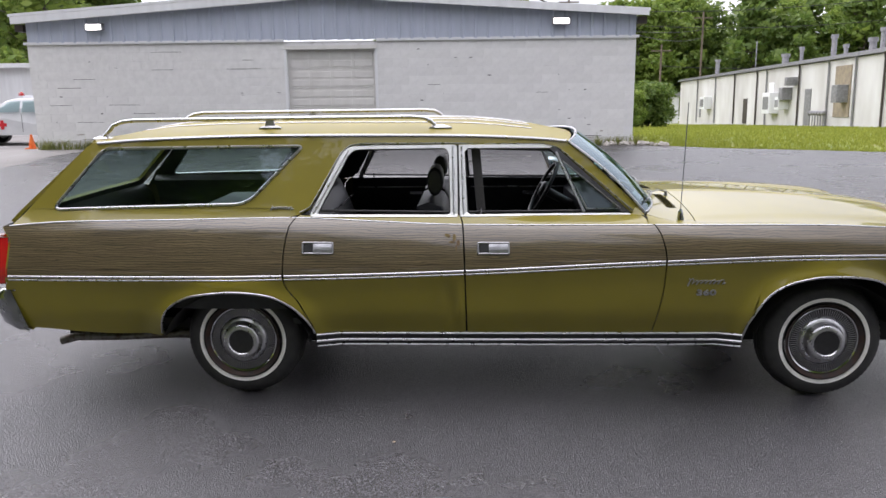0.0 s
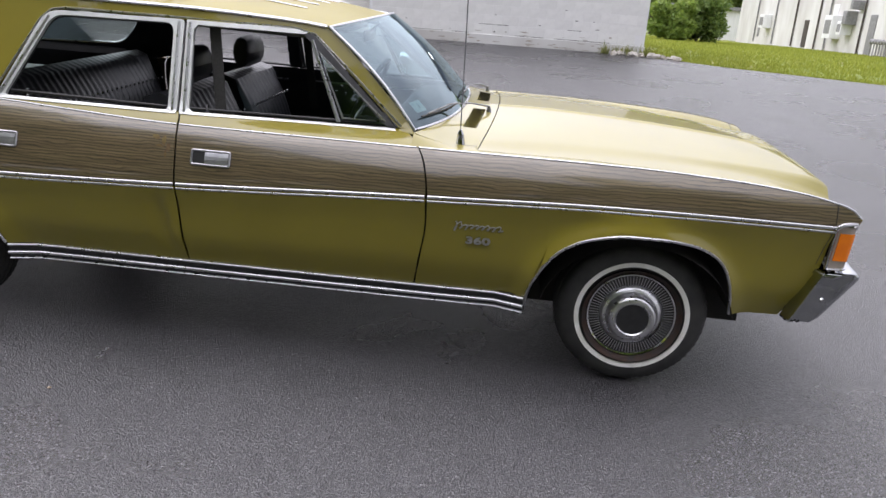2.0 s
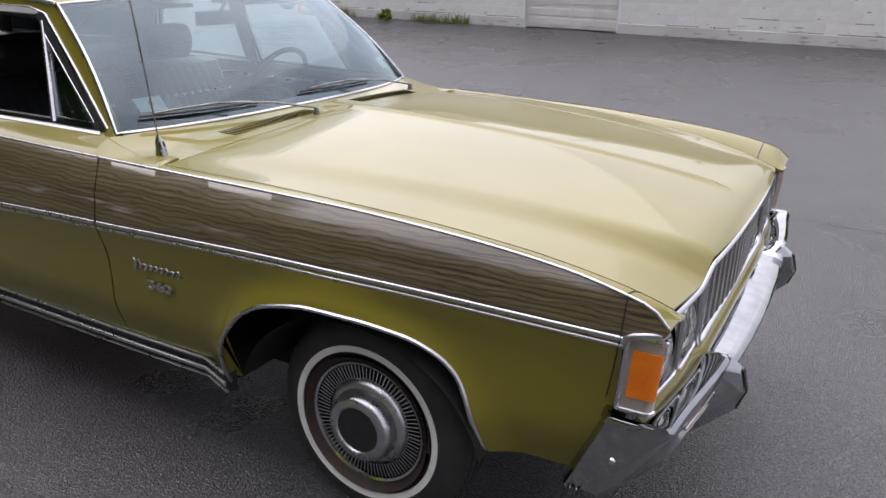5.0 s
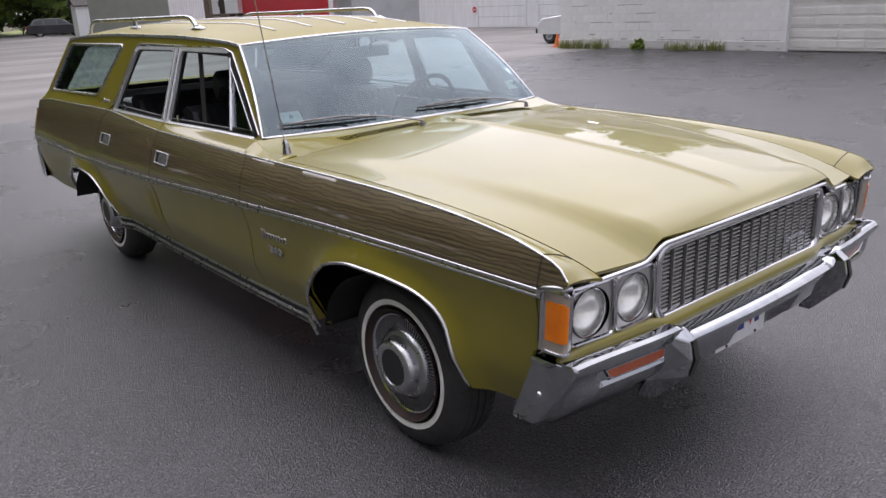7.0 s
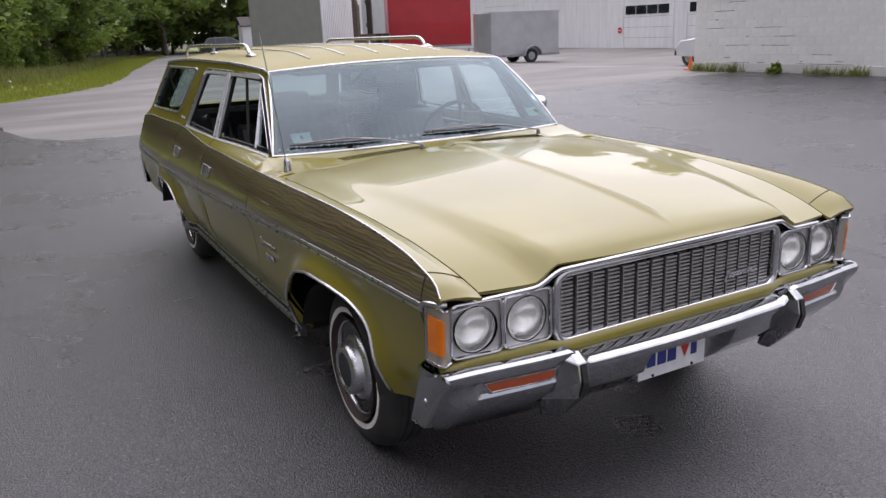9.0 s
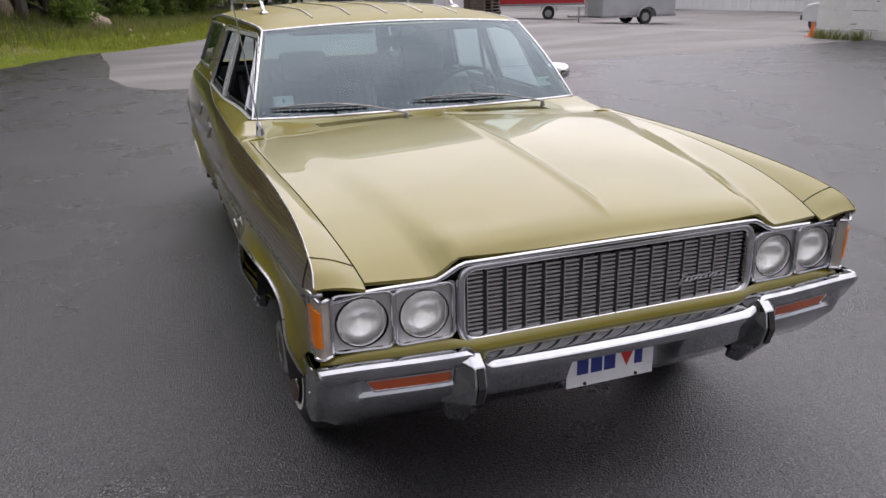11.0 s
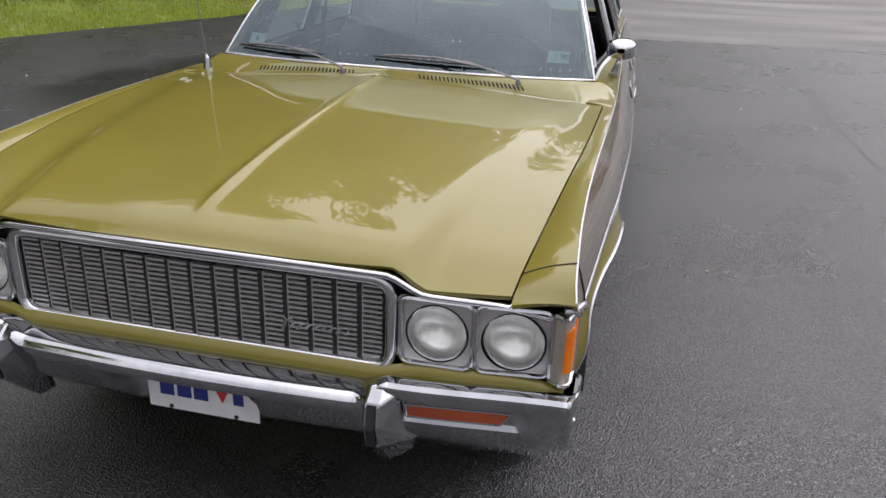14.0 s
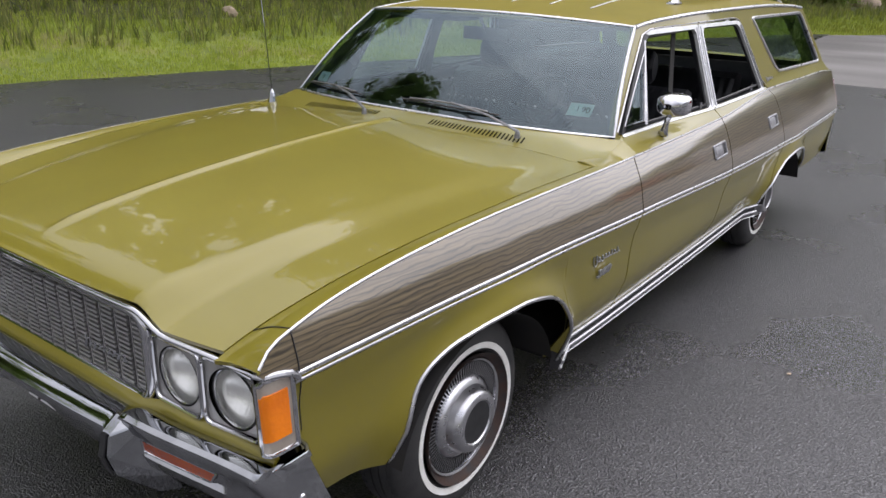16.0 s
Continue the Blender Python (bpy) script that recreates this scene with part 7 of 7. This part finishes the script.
# dashboard and steering wheel
bm = bmesh.new()
prof = [(2.26, 0.955), (2.10, 0.975), (1.98, 0.965), (1.925, 0.925), (1.93, 0.86), (1.96, 0.84), (1.97, 0.72), (2.05, 0.66), (2.2, 0.64)]
grid(bm, [[(px - 0.02 * (y / 0.8) ** 2, y, pz) for px, pz in prof] for y in np.linspace(-0.80, 0.80, 17)], flip=True)
dash = part("dashboard", bm, VINYL, wagon, "black padded dashboard")
part("instrument_panel", box_bm(1.945, 1.958, 0.16, 0.62, 0.77, 0.85), BRUSHED, dash, smooth=False)
part("dash_strip", box_bm(1.944, 1.952, -0.70, 0.12, 0.80, 0.815), STAINLESS, dash, smooth=False)
steer = part("steering_wheel", bmesh.new(), BLACK_PLASTIC, wagon, "thin black steering wheel with horn ring")
bm = bmesh.new()
c, tilt = Vector((1.72, 0.38, 0.965)), pose(0, 0, 0, 0, -62, 0)
ring = [c + tilt @ Vector((0.195 * math.cos(a), 0.195 * math.sin(a), 0)) for a in np.linspace(0, 2 * math.pi, 32, endpoint=False)]
sweep(bm, ring, round_prof(0.0125, 8), closed=True, up=(-0.88, 0, 0.47))
for a in (0.0, math.pi):
    sweep(bm, [c + tilt @ Vector((0.19 * math.sin(a + math.pi / 2) * 0.0 + 0.02, 0.19 * math.cos(a) * k, -0.03 * (1 - k))) for k in np.linspace(0, 1, 5)], round_prof(0.011, 6), up=(-0.88, 0, 0.47))
lathe(bm, [(0.001, -0.02), (0.05, -0.015), (0.06, 0.01), (0.04, 0.04)], 20, Matrix.Translation(c) @ tilt @ pose(0, 0, 0, -90, 0, 0))
sweep(bm, [c + tilt @ Vector((0, 0, -0.02)), c + tilt @ Vector((0, 0, -0.30))], round_prof(0.03, 8), up=(0, 1, 0))
bmesh.ops.recalc_face_normals(bm, faces=bm.faces)
bm.to_mesh(steer.data)
bm.free()
for f in steer.data.polygons:
    f.use_smooth = True
mirror_in = part("inner_mirror", box_bm(1.775, 1.79, -0.12, 0.12, 1.262, 1.318), BLACK_PLASTIC, wagon, "black interior rear view mirror", smooth=False, bevel=0.006)
part("mirror_stalk", tube_bm([(1.785, 0, 1.30), (1.83, 0, 1.355)], 0.007, 8, up=(0, 1, 0)), CHROME, mirror_in)
for s in (-1, 1):
    part("sun_visor", box_bm(1.60, 1.80, s * 0.34 - 0.20, s * 0.34 + 0.20, 1.335, 1.350), HEADLINER, wagon, "padded sun visor", smooth=False, bevel=0.005)

# ---- wagon: outside fittings ----
# antenna
ant = part("antenna", bmesh.new(), CHROME_WORN, wagon, "thin metal radio antenna on the fender")
bm = bmesh.new()
sweep(bm, [(2.330, -0.806, 0.955), (2.329, -0.807, 0.984), (2.328, -0.809, 1.000), (2.327, -0.811, 1.016)], round_prof(0.016, 12), up=(1, 0, 0), scale=[1.2, 0.95, 0.8, 0.3])
sweep(bm, [(2.327, -0.811, 1.012), (2.325, -0.842, 1.30), (2.322, -0.872, 1.560)], round_prof(0.0026, 6), up=(1, 0, 0))
bmesh.ops.recalc_face_normals(bm, faces=bm.faces)
bm.to_mesh(ant.data)
bm.free()


def on_screen(y, t, lift=0.012):
    v = y / (0.814 + (0.684 - 0.814) * t)
    p = Vector(screen_point(v, t))
    return p + Vector((lift * 0.75, 0, lift))


# wipers
for pivot, mid, tip in (((2.405, -0.168, 1.012), 0.42, -0.735), ((2.359, 0.534, 1.010), 0.20, -0.085)):
    w = part("wiper", bmesh.new(), WIPER_METAL, wagon, "metal windscreen wiper with black blade")
    bm = bmesh.new()
    lathe(bm, [(0.0, 0.008), (0.007, 0.006), (0.010, -0.004), (0.012, -0.018)], 14, pose(*pivot, 90, 0, 0))
    y1 = pivot[1] + (tip - pivot[1]) * 0.58
    arm = [Vector(pivot) + Vector((0, 0, 0.006)), Vector(pivot) * 0.55 + on_screen(y1, 0.065) * 0.45 + Vector((0, 0, 0.022)), on_screen(y1, 0.075, 0.026)]
    sweep(bm, arm, round_prof(0.0065, 6, 0.6), up=(0, 0, 1), scale=[1.2, 1.0, 0.6])
    bmesh.ops.recalc_face_normals(bm, faces=bm.faces)
    bm.to_mesh(w.data)
    bm.free()
    y0 = pivot[1] + (tip - pivot[1]) * 0.24
    blade = [on_screen(y0 + (tip - y0) * k / 10, 0.055 + 0.02 * k / 10, 0.010) for k in range(11)]
    part("wiper_blade", tube_bm(blade, 0.004, 6, up=(0.6, 0, 0.8)), BLACK_PLASTIC, w, "black rubber wiper blade")
    bridge = [on_screen(y0 + (tip - y0) * k / 10, 0.058 + 0.02 * k / 10, 0.016 + 0.010 * math.sin(math.pi * (k - 1) / 8)) for k in range(1, 10)]
    part("wiper_bridge", tube_bm(bridge, 0.0040, 6, up=(0.6, 0, 0.8)), WIPER_METAL, w)

# door mirror on the driver's side
mir = part("door_mirror", bmesh.new(), CHROME, body_doors[1, "front"], "chrome door mirror on a bent stalk")
bm = bmesh.new()
rows = []
for k in range(9):
    t = k / 8
    e = math.sqrt(max(1 - (t * 0.98) ** 3, 0.0))
    rows.append([(1.800 + 0.085 * t, 0.903 + 0.066 * e * math.cos(a) * (1 if abs(math.cos(a)) < 0.9 else 0.97), 1.090 + 0.046 * e * math.copysign(abs(math.sin(a)) ** 0.6, math.sin(a))) for a in np.linspace(0, 2 * math.pi, 24, endpoint=False)])
grid(bm, rows, close=True)
sweep(bm, [(1.835, 0.880, 0.975), (1.838, 0.885, 0.992), (1.845, 0.892, 1.022), (1.845, 0.900, 1.052)], round_prof(0.012, 8), up=(1, 0, 0), scale=[1.9, 1.2, 0.9, 0.9])
bmesh.ops.recalc_face_normals(bm, faces=bm.faces)
bm.to_mesh(mir.data)
bm.free()
for f in mir.data.polygons:
    f.use_smooth = True
bm = bmesh.new()
grid(bm, [[(1.801, 0.903 + 0.061 * r * math.cos(a), 1.090 + 0.041 * r * math.copysign(abs(math.sin(a)) ** 0.6, math.sin(a))) for a in np.linspace(0, 2 * math.pi, 20, endpoint=False)] for r in (0.01, 1.0)], close=True)
part("mirror_glass", bm, material("mirror_silver", (0.85, 0.85, 0.86), 0.02, 1.0), mir)

# roof rack
def roof_height(x, y):
    xe = min(max(x, -0.8), 1.78)
    v = min(abs(y) / side_y(xe, roof_edge_z(xe)), 1)
    return roof_edge_z(xe) + 0.060 * smooth_step(-1.05, -0.4, x) * (1 - 0.65 * smooth_step(1.2, 1.95, x)) * (1 - v ** 2.6)


rack = part("roof_rack", bmesh.new(), STAINLESS, wagon, "bright metal roof luggage rack")
for s in (-1, 1):
    y = s * 0.575
    path = [(-0.80, y, roof_height(-0.80, y) + 0.004), (-0.735, y, 1.455), (-0.69, y, 1.474), (-0.62, y, 1.483), (0.92, y, 1.490), (0.985, y, 1.484), (1.02, y, 1.468), (1.055, y, roof_height(1.05, y) + 0.006)]
    fine = []
    for a, b in zip(path, path[1:]):
        k = max(1, int(math.dist(a, b) / 0.15))
        fine += [tuple(np.array(a) + (np.array(b) - np.array(a)) * i / k) for i in range(k)]
    part("rack_rail", tube_bm(fine + [path[-1]], 0.0115, 10), STAINLESS, rack, "round bright rack rail")
    for x in (-0.80, 0.14, 1.075):
        bm = bmesh.new()
        zr = roof_height(x, y)
        rows = [[(x + px * k, y + py * k, zr + pz) for px, py in ((-0.06, -0.016), (-0.03, -0.022), (0.03, -0.022), (0.06, -0.016), (0.06, 0.016), (0.03, 0.022), (-0.03, 0.022), (-0.06, 0.016))] for k, pz in ((1.0, 0.0), (0.97, 0.006), (0.45, 0.016), (0.32, 0.05 if x == 0.14 else 0.02), (0.3, 0.062 if x == 0.14 else 0.022))]
        vs = grid(bm, rows, close=True)
        bm.faces.new(vs[-1])
        bmesh.ops.recalc_face_normals(bm, faces=bm.faces)
        part("rack_foot", bm, STAINLESS, rack)
for k in range(5):
    y = -0.40 + 0.20 * k
    path = [(x, y, roof_height(x, y) + 0.003) for x in np.linspace(-0.62, 1.58, 14)]
    part("roof_slat", tube_bm(path, 0.005, 6, sy=0.5), STAINLESS, rack, "bright skid strip on the roof")

# emblems
def emblem(name, parent, place, text="", size=0.05, bars=(), mat=EMBLEM, label="", turn=(90, 0, 0), depth=0.002, shear=0.0):
    if text:
        cu = bpy.data.curves.new(name, "FONT")
        cu.body, cu.size, cu.extrude, cu.shear, cu.offset = text, size, depth, shear, 0.0012
        cu.align_x, cu.align_y = "CENTER", "CENTER"
        cu.materials.append(mat)
        ob = new(name, cu)
        ob.parent, ob.matrix_basis = parent, pose(*place, *turn) @ Matrix.Diagonal((1.5, 0.95, 1, 1))
        if label:
            ob["label"] = label
        return ob


def script(name, parent, s, x0, x1, z, high, on, label, n=170, thin=0.0024, metal=EMBLEM):
    """A flowing metal script as one wavy raised line with loops, too small to letter."""
    path = []
    for i in range(n + 1):
        t = i / n
        a = t * 2 * math.pi * 8.5
        amp = high * (0.26 + 0.14 * math.sin(t * 23) ** 2 if 0.12 < t < 0.85 else 0.45) * (1.9 if t < 0.12 or 0.28 < t < 0.33 or 0.66 < t < 0.71 else 1)
        u = x0 + (x1 - x0) * t + 0.010 * math.sin(a + 0.8)
        path.append(on(u, z + amp * math.cos(a)))
    path.append(on(x1 + 0.012, z - high * 0.2))
    bm = tube_bm(path, thin, 6, up=(0, 1, 0))
    return part(name, bm, metal, parent, label)


for s in (-1, 1):
    on = lambda u, v: (u, s * (side_y(u, v) + 0.003), v)
    d = 1 if s < 0 else -1
    script("script_emblem", wagon, s, 2.34 if s < 0 else 2.525, 2.525 if s < 0 else 2.34, 0.662, 0.024, on, "chrome flowing script emblem")
    emblem("number_emblem", wagon, (2.440, s * (side_y(2.436, 0.606) + 0.008), 0.606), "360", 0.045, label="chrome 360 emblem", turn=(102, 0, 0 if s < 0 else 180), depth=0.003)
    on2 = lambda u, v: (u, s * (side_y(u, v) + 0.003), v)
    script("script_emblem", wagon, s, 0.19 if s < 0 else 0.30, 0.30 if s < 0 else 0.19, 1.035, 0.016, on2, "small chrome script emblem on the pillar", n=40)
on3 = lambda u, v: (front_x(u) - 0.006, u, v)
script("script_emblem", grille, 1, 0.225, 0.385, 0.675, 0.020, on3, "dull chrome flowing script on the grille", thin=0.0019, metal=BRUSHED)

# plate marks: bars and shapes
for y in (-0.118, -0.070, -0.024):
    part("plate_mark", box_bm(3.876, 3.8772, y, y + 0.039, 0.418, 0.470), BLUE_INK, plate, smooth=False)
bm = bmesh.new()
v = [bm.verts.new((3.8775, y, z)) for y, z in ((0.032, 0.470), (0.078, 0.470), (0.055, 0.420))]
bm.faces.new(v)
part("plate_arrow", bm, RED_INK, plate, smooth=False, thick=0.001)
part("plate_mark", box_bm(3.876, 3.8772, 0.084, 0.112, 0.420, 0.470), BLUE_INK, plate, smooth=False)
for y in (-0.09, 0.09):
    bm = bmesh.new()
    lathe(bm, [(0.0, -0.004), (0.005, -0.003), (0.006, 0.0)], 10, pose(3.877, y, 0.386, 0, 0, 90))
    part("plate_bolt", bm, RUST, plate)

# windscreen stickers
def sticker(y, t, w, h, text, mat, label, size):
    p = Vector(on_screen(y, t, -0.006))
    q = Vector(on_screen(y, t + h / 0.5, -0.006))
    ob = part("inspection_sticker", bmesh.new(), mat, windscreen, label, smooth=False)
    bm = bmesh.new()
    grid(bm, [[on_screen(y - w / 2 + w * i, t + (h / 0.5) * j, -0.006) for i in (0, 0.5, 1)] for j in (0, 0.5, 1)])
    bm.to_mesh(ob.data)
    bm.free()
    m = p.lerp(q, 0.5)
    up = (q - p).normalized()
    side = Vector((0, 1, 0))
    nrm = side.cross(up).normalized()
    cu = bpy.data.curves.new("sticker_text", "FONT")
    cu.body, cu.size, cu.align_x, cu.align_y = text, size, "CENTER", "CENTER"
    cu.materials.append(INK)
    tx = new("sticker_text", cu)
    tx.parent = ob
    tx.matrix_basis = Matrix.Translation(m + nrm * 0.003) @ Matrix((side, up, nrm)).transposed().to_4x4()


sticker(-0.665, 0.13, 0.085, 0.050, "6", STICKER_WHITE, "pale inspection sticker inside the glass", 0.035)
sticker(0.660, 0.15, 0.085, 0.052, "10 90", STICKER, "pale green inspection sticker inside the glass", 0.036)

# scrapes on the passenger rear door
SCRAPE = material("rust_scrape", (0.10, 0.055, 0.03), 0.8, second=(0.16, 0.12, 0.04), scale=60)
for x, z, w, h in ((1.12, 0.905, 0.020, 0.012), (1.155, 0.895, 0.010, 0.028), (1.175, 0.868, 0.012, 0.02), (1.14, 0.872, 0.022, 0.006), (1.165, 0.845, 0.006, 0.02)):
    bm = bmesh.new()
    pts = [(x + w * (0.6 + 0.4 * random.random()) * math.cos(a), z + h * (0.6 + 0.4 * random.random()) * math.sin(a)) for a in np.linspace(0, 2 * math.pi, 11, endpoint=False)]
    sheet(bm, pts, [], lambda u, v: (u, -(side_y(u, v) + 0.0016), v), 0.02)
    part("scrape", bm, SCRAPE, body_doors[-1, "rear"], "small rusty scrape in the paint")


# ---- the garage's painted blocks, proud of their joints ----
def block_mesh(x0, x1, z0, z1, depth, r=0.006):
    """A block's face with worn, rounded edges; its back stays open in the wall."""
    bm = bmesh.new()
    rings = []
    for k, d in ((0.0, 0.0), (0.0, -depth + r * 0.6), (r, -depth)):
        rings.append([bm.verts.new(p) for p in ((x0 + k, d, z0 + k), (x1 - k, d, z0 + k), (x1 - k, d, z1 - k), (x0 + k, d, z1 - k))])
    for a, b in zip(rings, rings[1:]):
        for i in range(4):
            bm.faces.new((a[i], a[(i + 1) % 4], b[(i + 1) % 4], b[i]))
    bm.faces.new(rings[-1])
    me = bpy.data.meshes.new("block")
    bm.to_mesh(me)
    bm.free()
    me.materials.append(BLOCK_FACE)
    return me


def block_face():
    m = material("painted_block_face", (0.74, 0.74, 0.725), 0.72, second=(0.67, 0.67, 0.655), scale=7, detail=8, bump=0.5, bump_scale=34)
    n, l = m.node_tree.nodes, m.node_tree.links
    b = n["Principled BSDF"]
    info, tone, mul = n.new("ShaderNodeObjectInfo"), n.new("ShaderNodeMapRange"), n.new("ShaderNodeMixRGB")
    tone.inputs["To Min"].default_value, tone.inputs["To Max"].default_value = 0.93, 1.0
    l.new(info.outputs["Random"], tone.inputs["Value"])
    mul.blend_type = "MULTIPLY"
    mul.inputs[0].default_value = 1.0
    base = b.inputs["Base Color"].links[0].from_socket
    l.new(base, mul.inputs[1])
    l.new(tone.outputs["Result"], mul.inputs[2])
    l.new(mul.outputs["Color"], b.inputs["Base Color"])
    return m


BLOCK_FACE = block_face()
full, half = block_mesh(-0.199, 0.199, -0.1005, 0.1005, 0.02), block_mesh(-0.0985, 0.0985, -0.1005, 0.1005, 0.02)
shapes = {}
dice = random.Random(8)
count, rest = 0, bmesh.new()
for x0, x1 in ((DOOR1, 7.40), (-7.40, DOOR0)):
    for course in range(12):
        z = 0.1015 + 0.2033 * course
        x = x0
        first = 0.40 if course % 2 else 0.20
        while x < x1 - 0.03:
            w = min(first if x == x0 else 0.40, x1 - x)
            c = x + w / 2
            x += w
            if x0 > 0 and course < 2 and c > 7.40 - 0.35 * (2 - course) and dice.random() < 0.75:
                continue
            key = round(w, 2)
            if key not in shapes:
                shapes[key] = full if key == 0.40 else half if key == 0.20 else block_mesh(-w / 2 + 0.0015, w / 2 - 0.0015, -0.1005, 0.1005, 0.02)
            at = pose(c, 0.0355 + dice.uniform(-0.0015, 0.001), z + dice.uniform(-0.0015, 0.0015), dice.uniform(-0.3, 0.3), 0, dice.uniform(-0.25, 0.25))
            if count < 300:
                ob = new("block", shapes[key])
                ob.parent, ob.matrix_basis = wall, at
                count += 1
            else:
                tmp = shapes[key].copy()
                tmp.transform(at)
                rest.from_mesh(tmp)
                bpy.data.meshes.remove(tmp)
tagged(part("block_rest", rest, BLOCK_FACE, wall, "", smooth=False), "", "", kind="stuff")
# small dark chips, the flaked foot and the bared broken corner
GAP = material("dark_gap", (0.035, 0.033, 0.03), 0.9)
for k in range(34):
    x = dice.choice([dice.uniform(-7.2, DOOR0 - 0.2), dice.uniform(DOOR1 + 0.2, 7.2)])
    z = 0.2033 * dice.randint(1, 11) + dice.choice((0, 0, 0.05))
    w, h = dice.uniform(0.015, 0.07), dice.uniform(0.006, 0.016)
    bm = bmesh.new()
    pts = [(x + w * dice.uniform(0.5, 1) * math.cos(a), z + h * dice.uniform(0.4, 1) * math.sin(a)) for a in np.linspace(0, 2 * math.pi, 9, endpoint=False)]
    sheet(bm, pts, [], lambda u, v: (u, 0.0115, v), 0.05, flip=False)
    part("chip", bm, GAP, wall, smooth=False)
# foundation ledge and long cracks along the courses
for x0, x1 in ((-7.42, DOOR0), (DOOR1, 7.42)):
    part("foundation", box_bm(x0, x1, -0.012, 0.016, -0.4, 0.185), WALL_WHITE, wall, "stained pale foundation ledge", smooth=False, bevel=0.006)
for k in range(30):
    x = dice.choice([dice.uniform(-7.2, DOOR0 - 0.9), dice.uniform(DOOR1 + 0.2, 6.4)])
    z, w = 0.2033 * (1 if k < 12 else dice.randint(2, 11)), dice.uniform(0.25, 0.9)
    bm = bmesh.new()
    n = 14
    grid(bm, [[(x + w * i / n, 0.0112, z - 0.002 - dice.uniform(0, 0.006)), (x + w * i / n, 0.0112, z + 0.001 + dice.uniform(0, 0.005))] for i in range(n + 1)], flip=True)
    part("joint_crack", bm, GAP, wall, smooth=False)
for k in range(70):
    x = dice.choice([dice.uniform(-7.3, DOOR0 - 0.1), dice.uniform(DOOR1 + 0.1, 7.3), dice.uniform(3.0, 7.35)])
    z = dice.uniform(0, 1) ** 2.5 * 0.32 + 0.01
    w, h = dice.uniform(0.03, 0.16), dice.uniform(0.008, 0.03)
    bm = bmesh.new()
    pts = [(x + w * dice.uniform(0.4, 1) * math.cos(a), z + h * dice.uniform(0.4, 1) * math.sin(a)) for a in np.linspace(0, 2 * math.pi, 11, endpoint=False)]
    sheet(bm, pts, [], lambda u, v: (u, 0.0118 if v > 0.19 else -0.0135, v), 0.08, flip=False)
    part("flaked_spot", bm, BARE_BLOCK, wall, smooth=False)
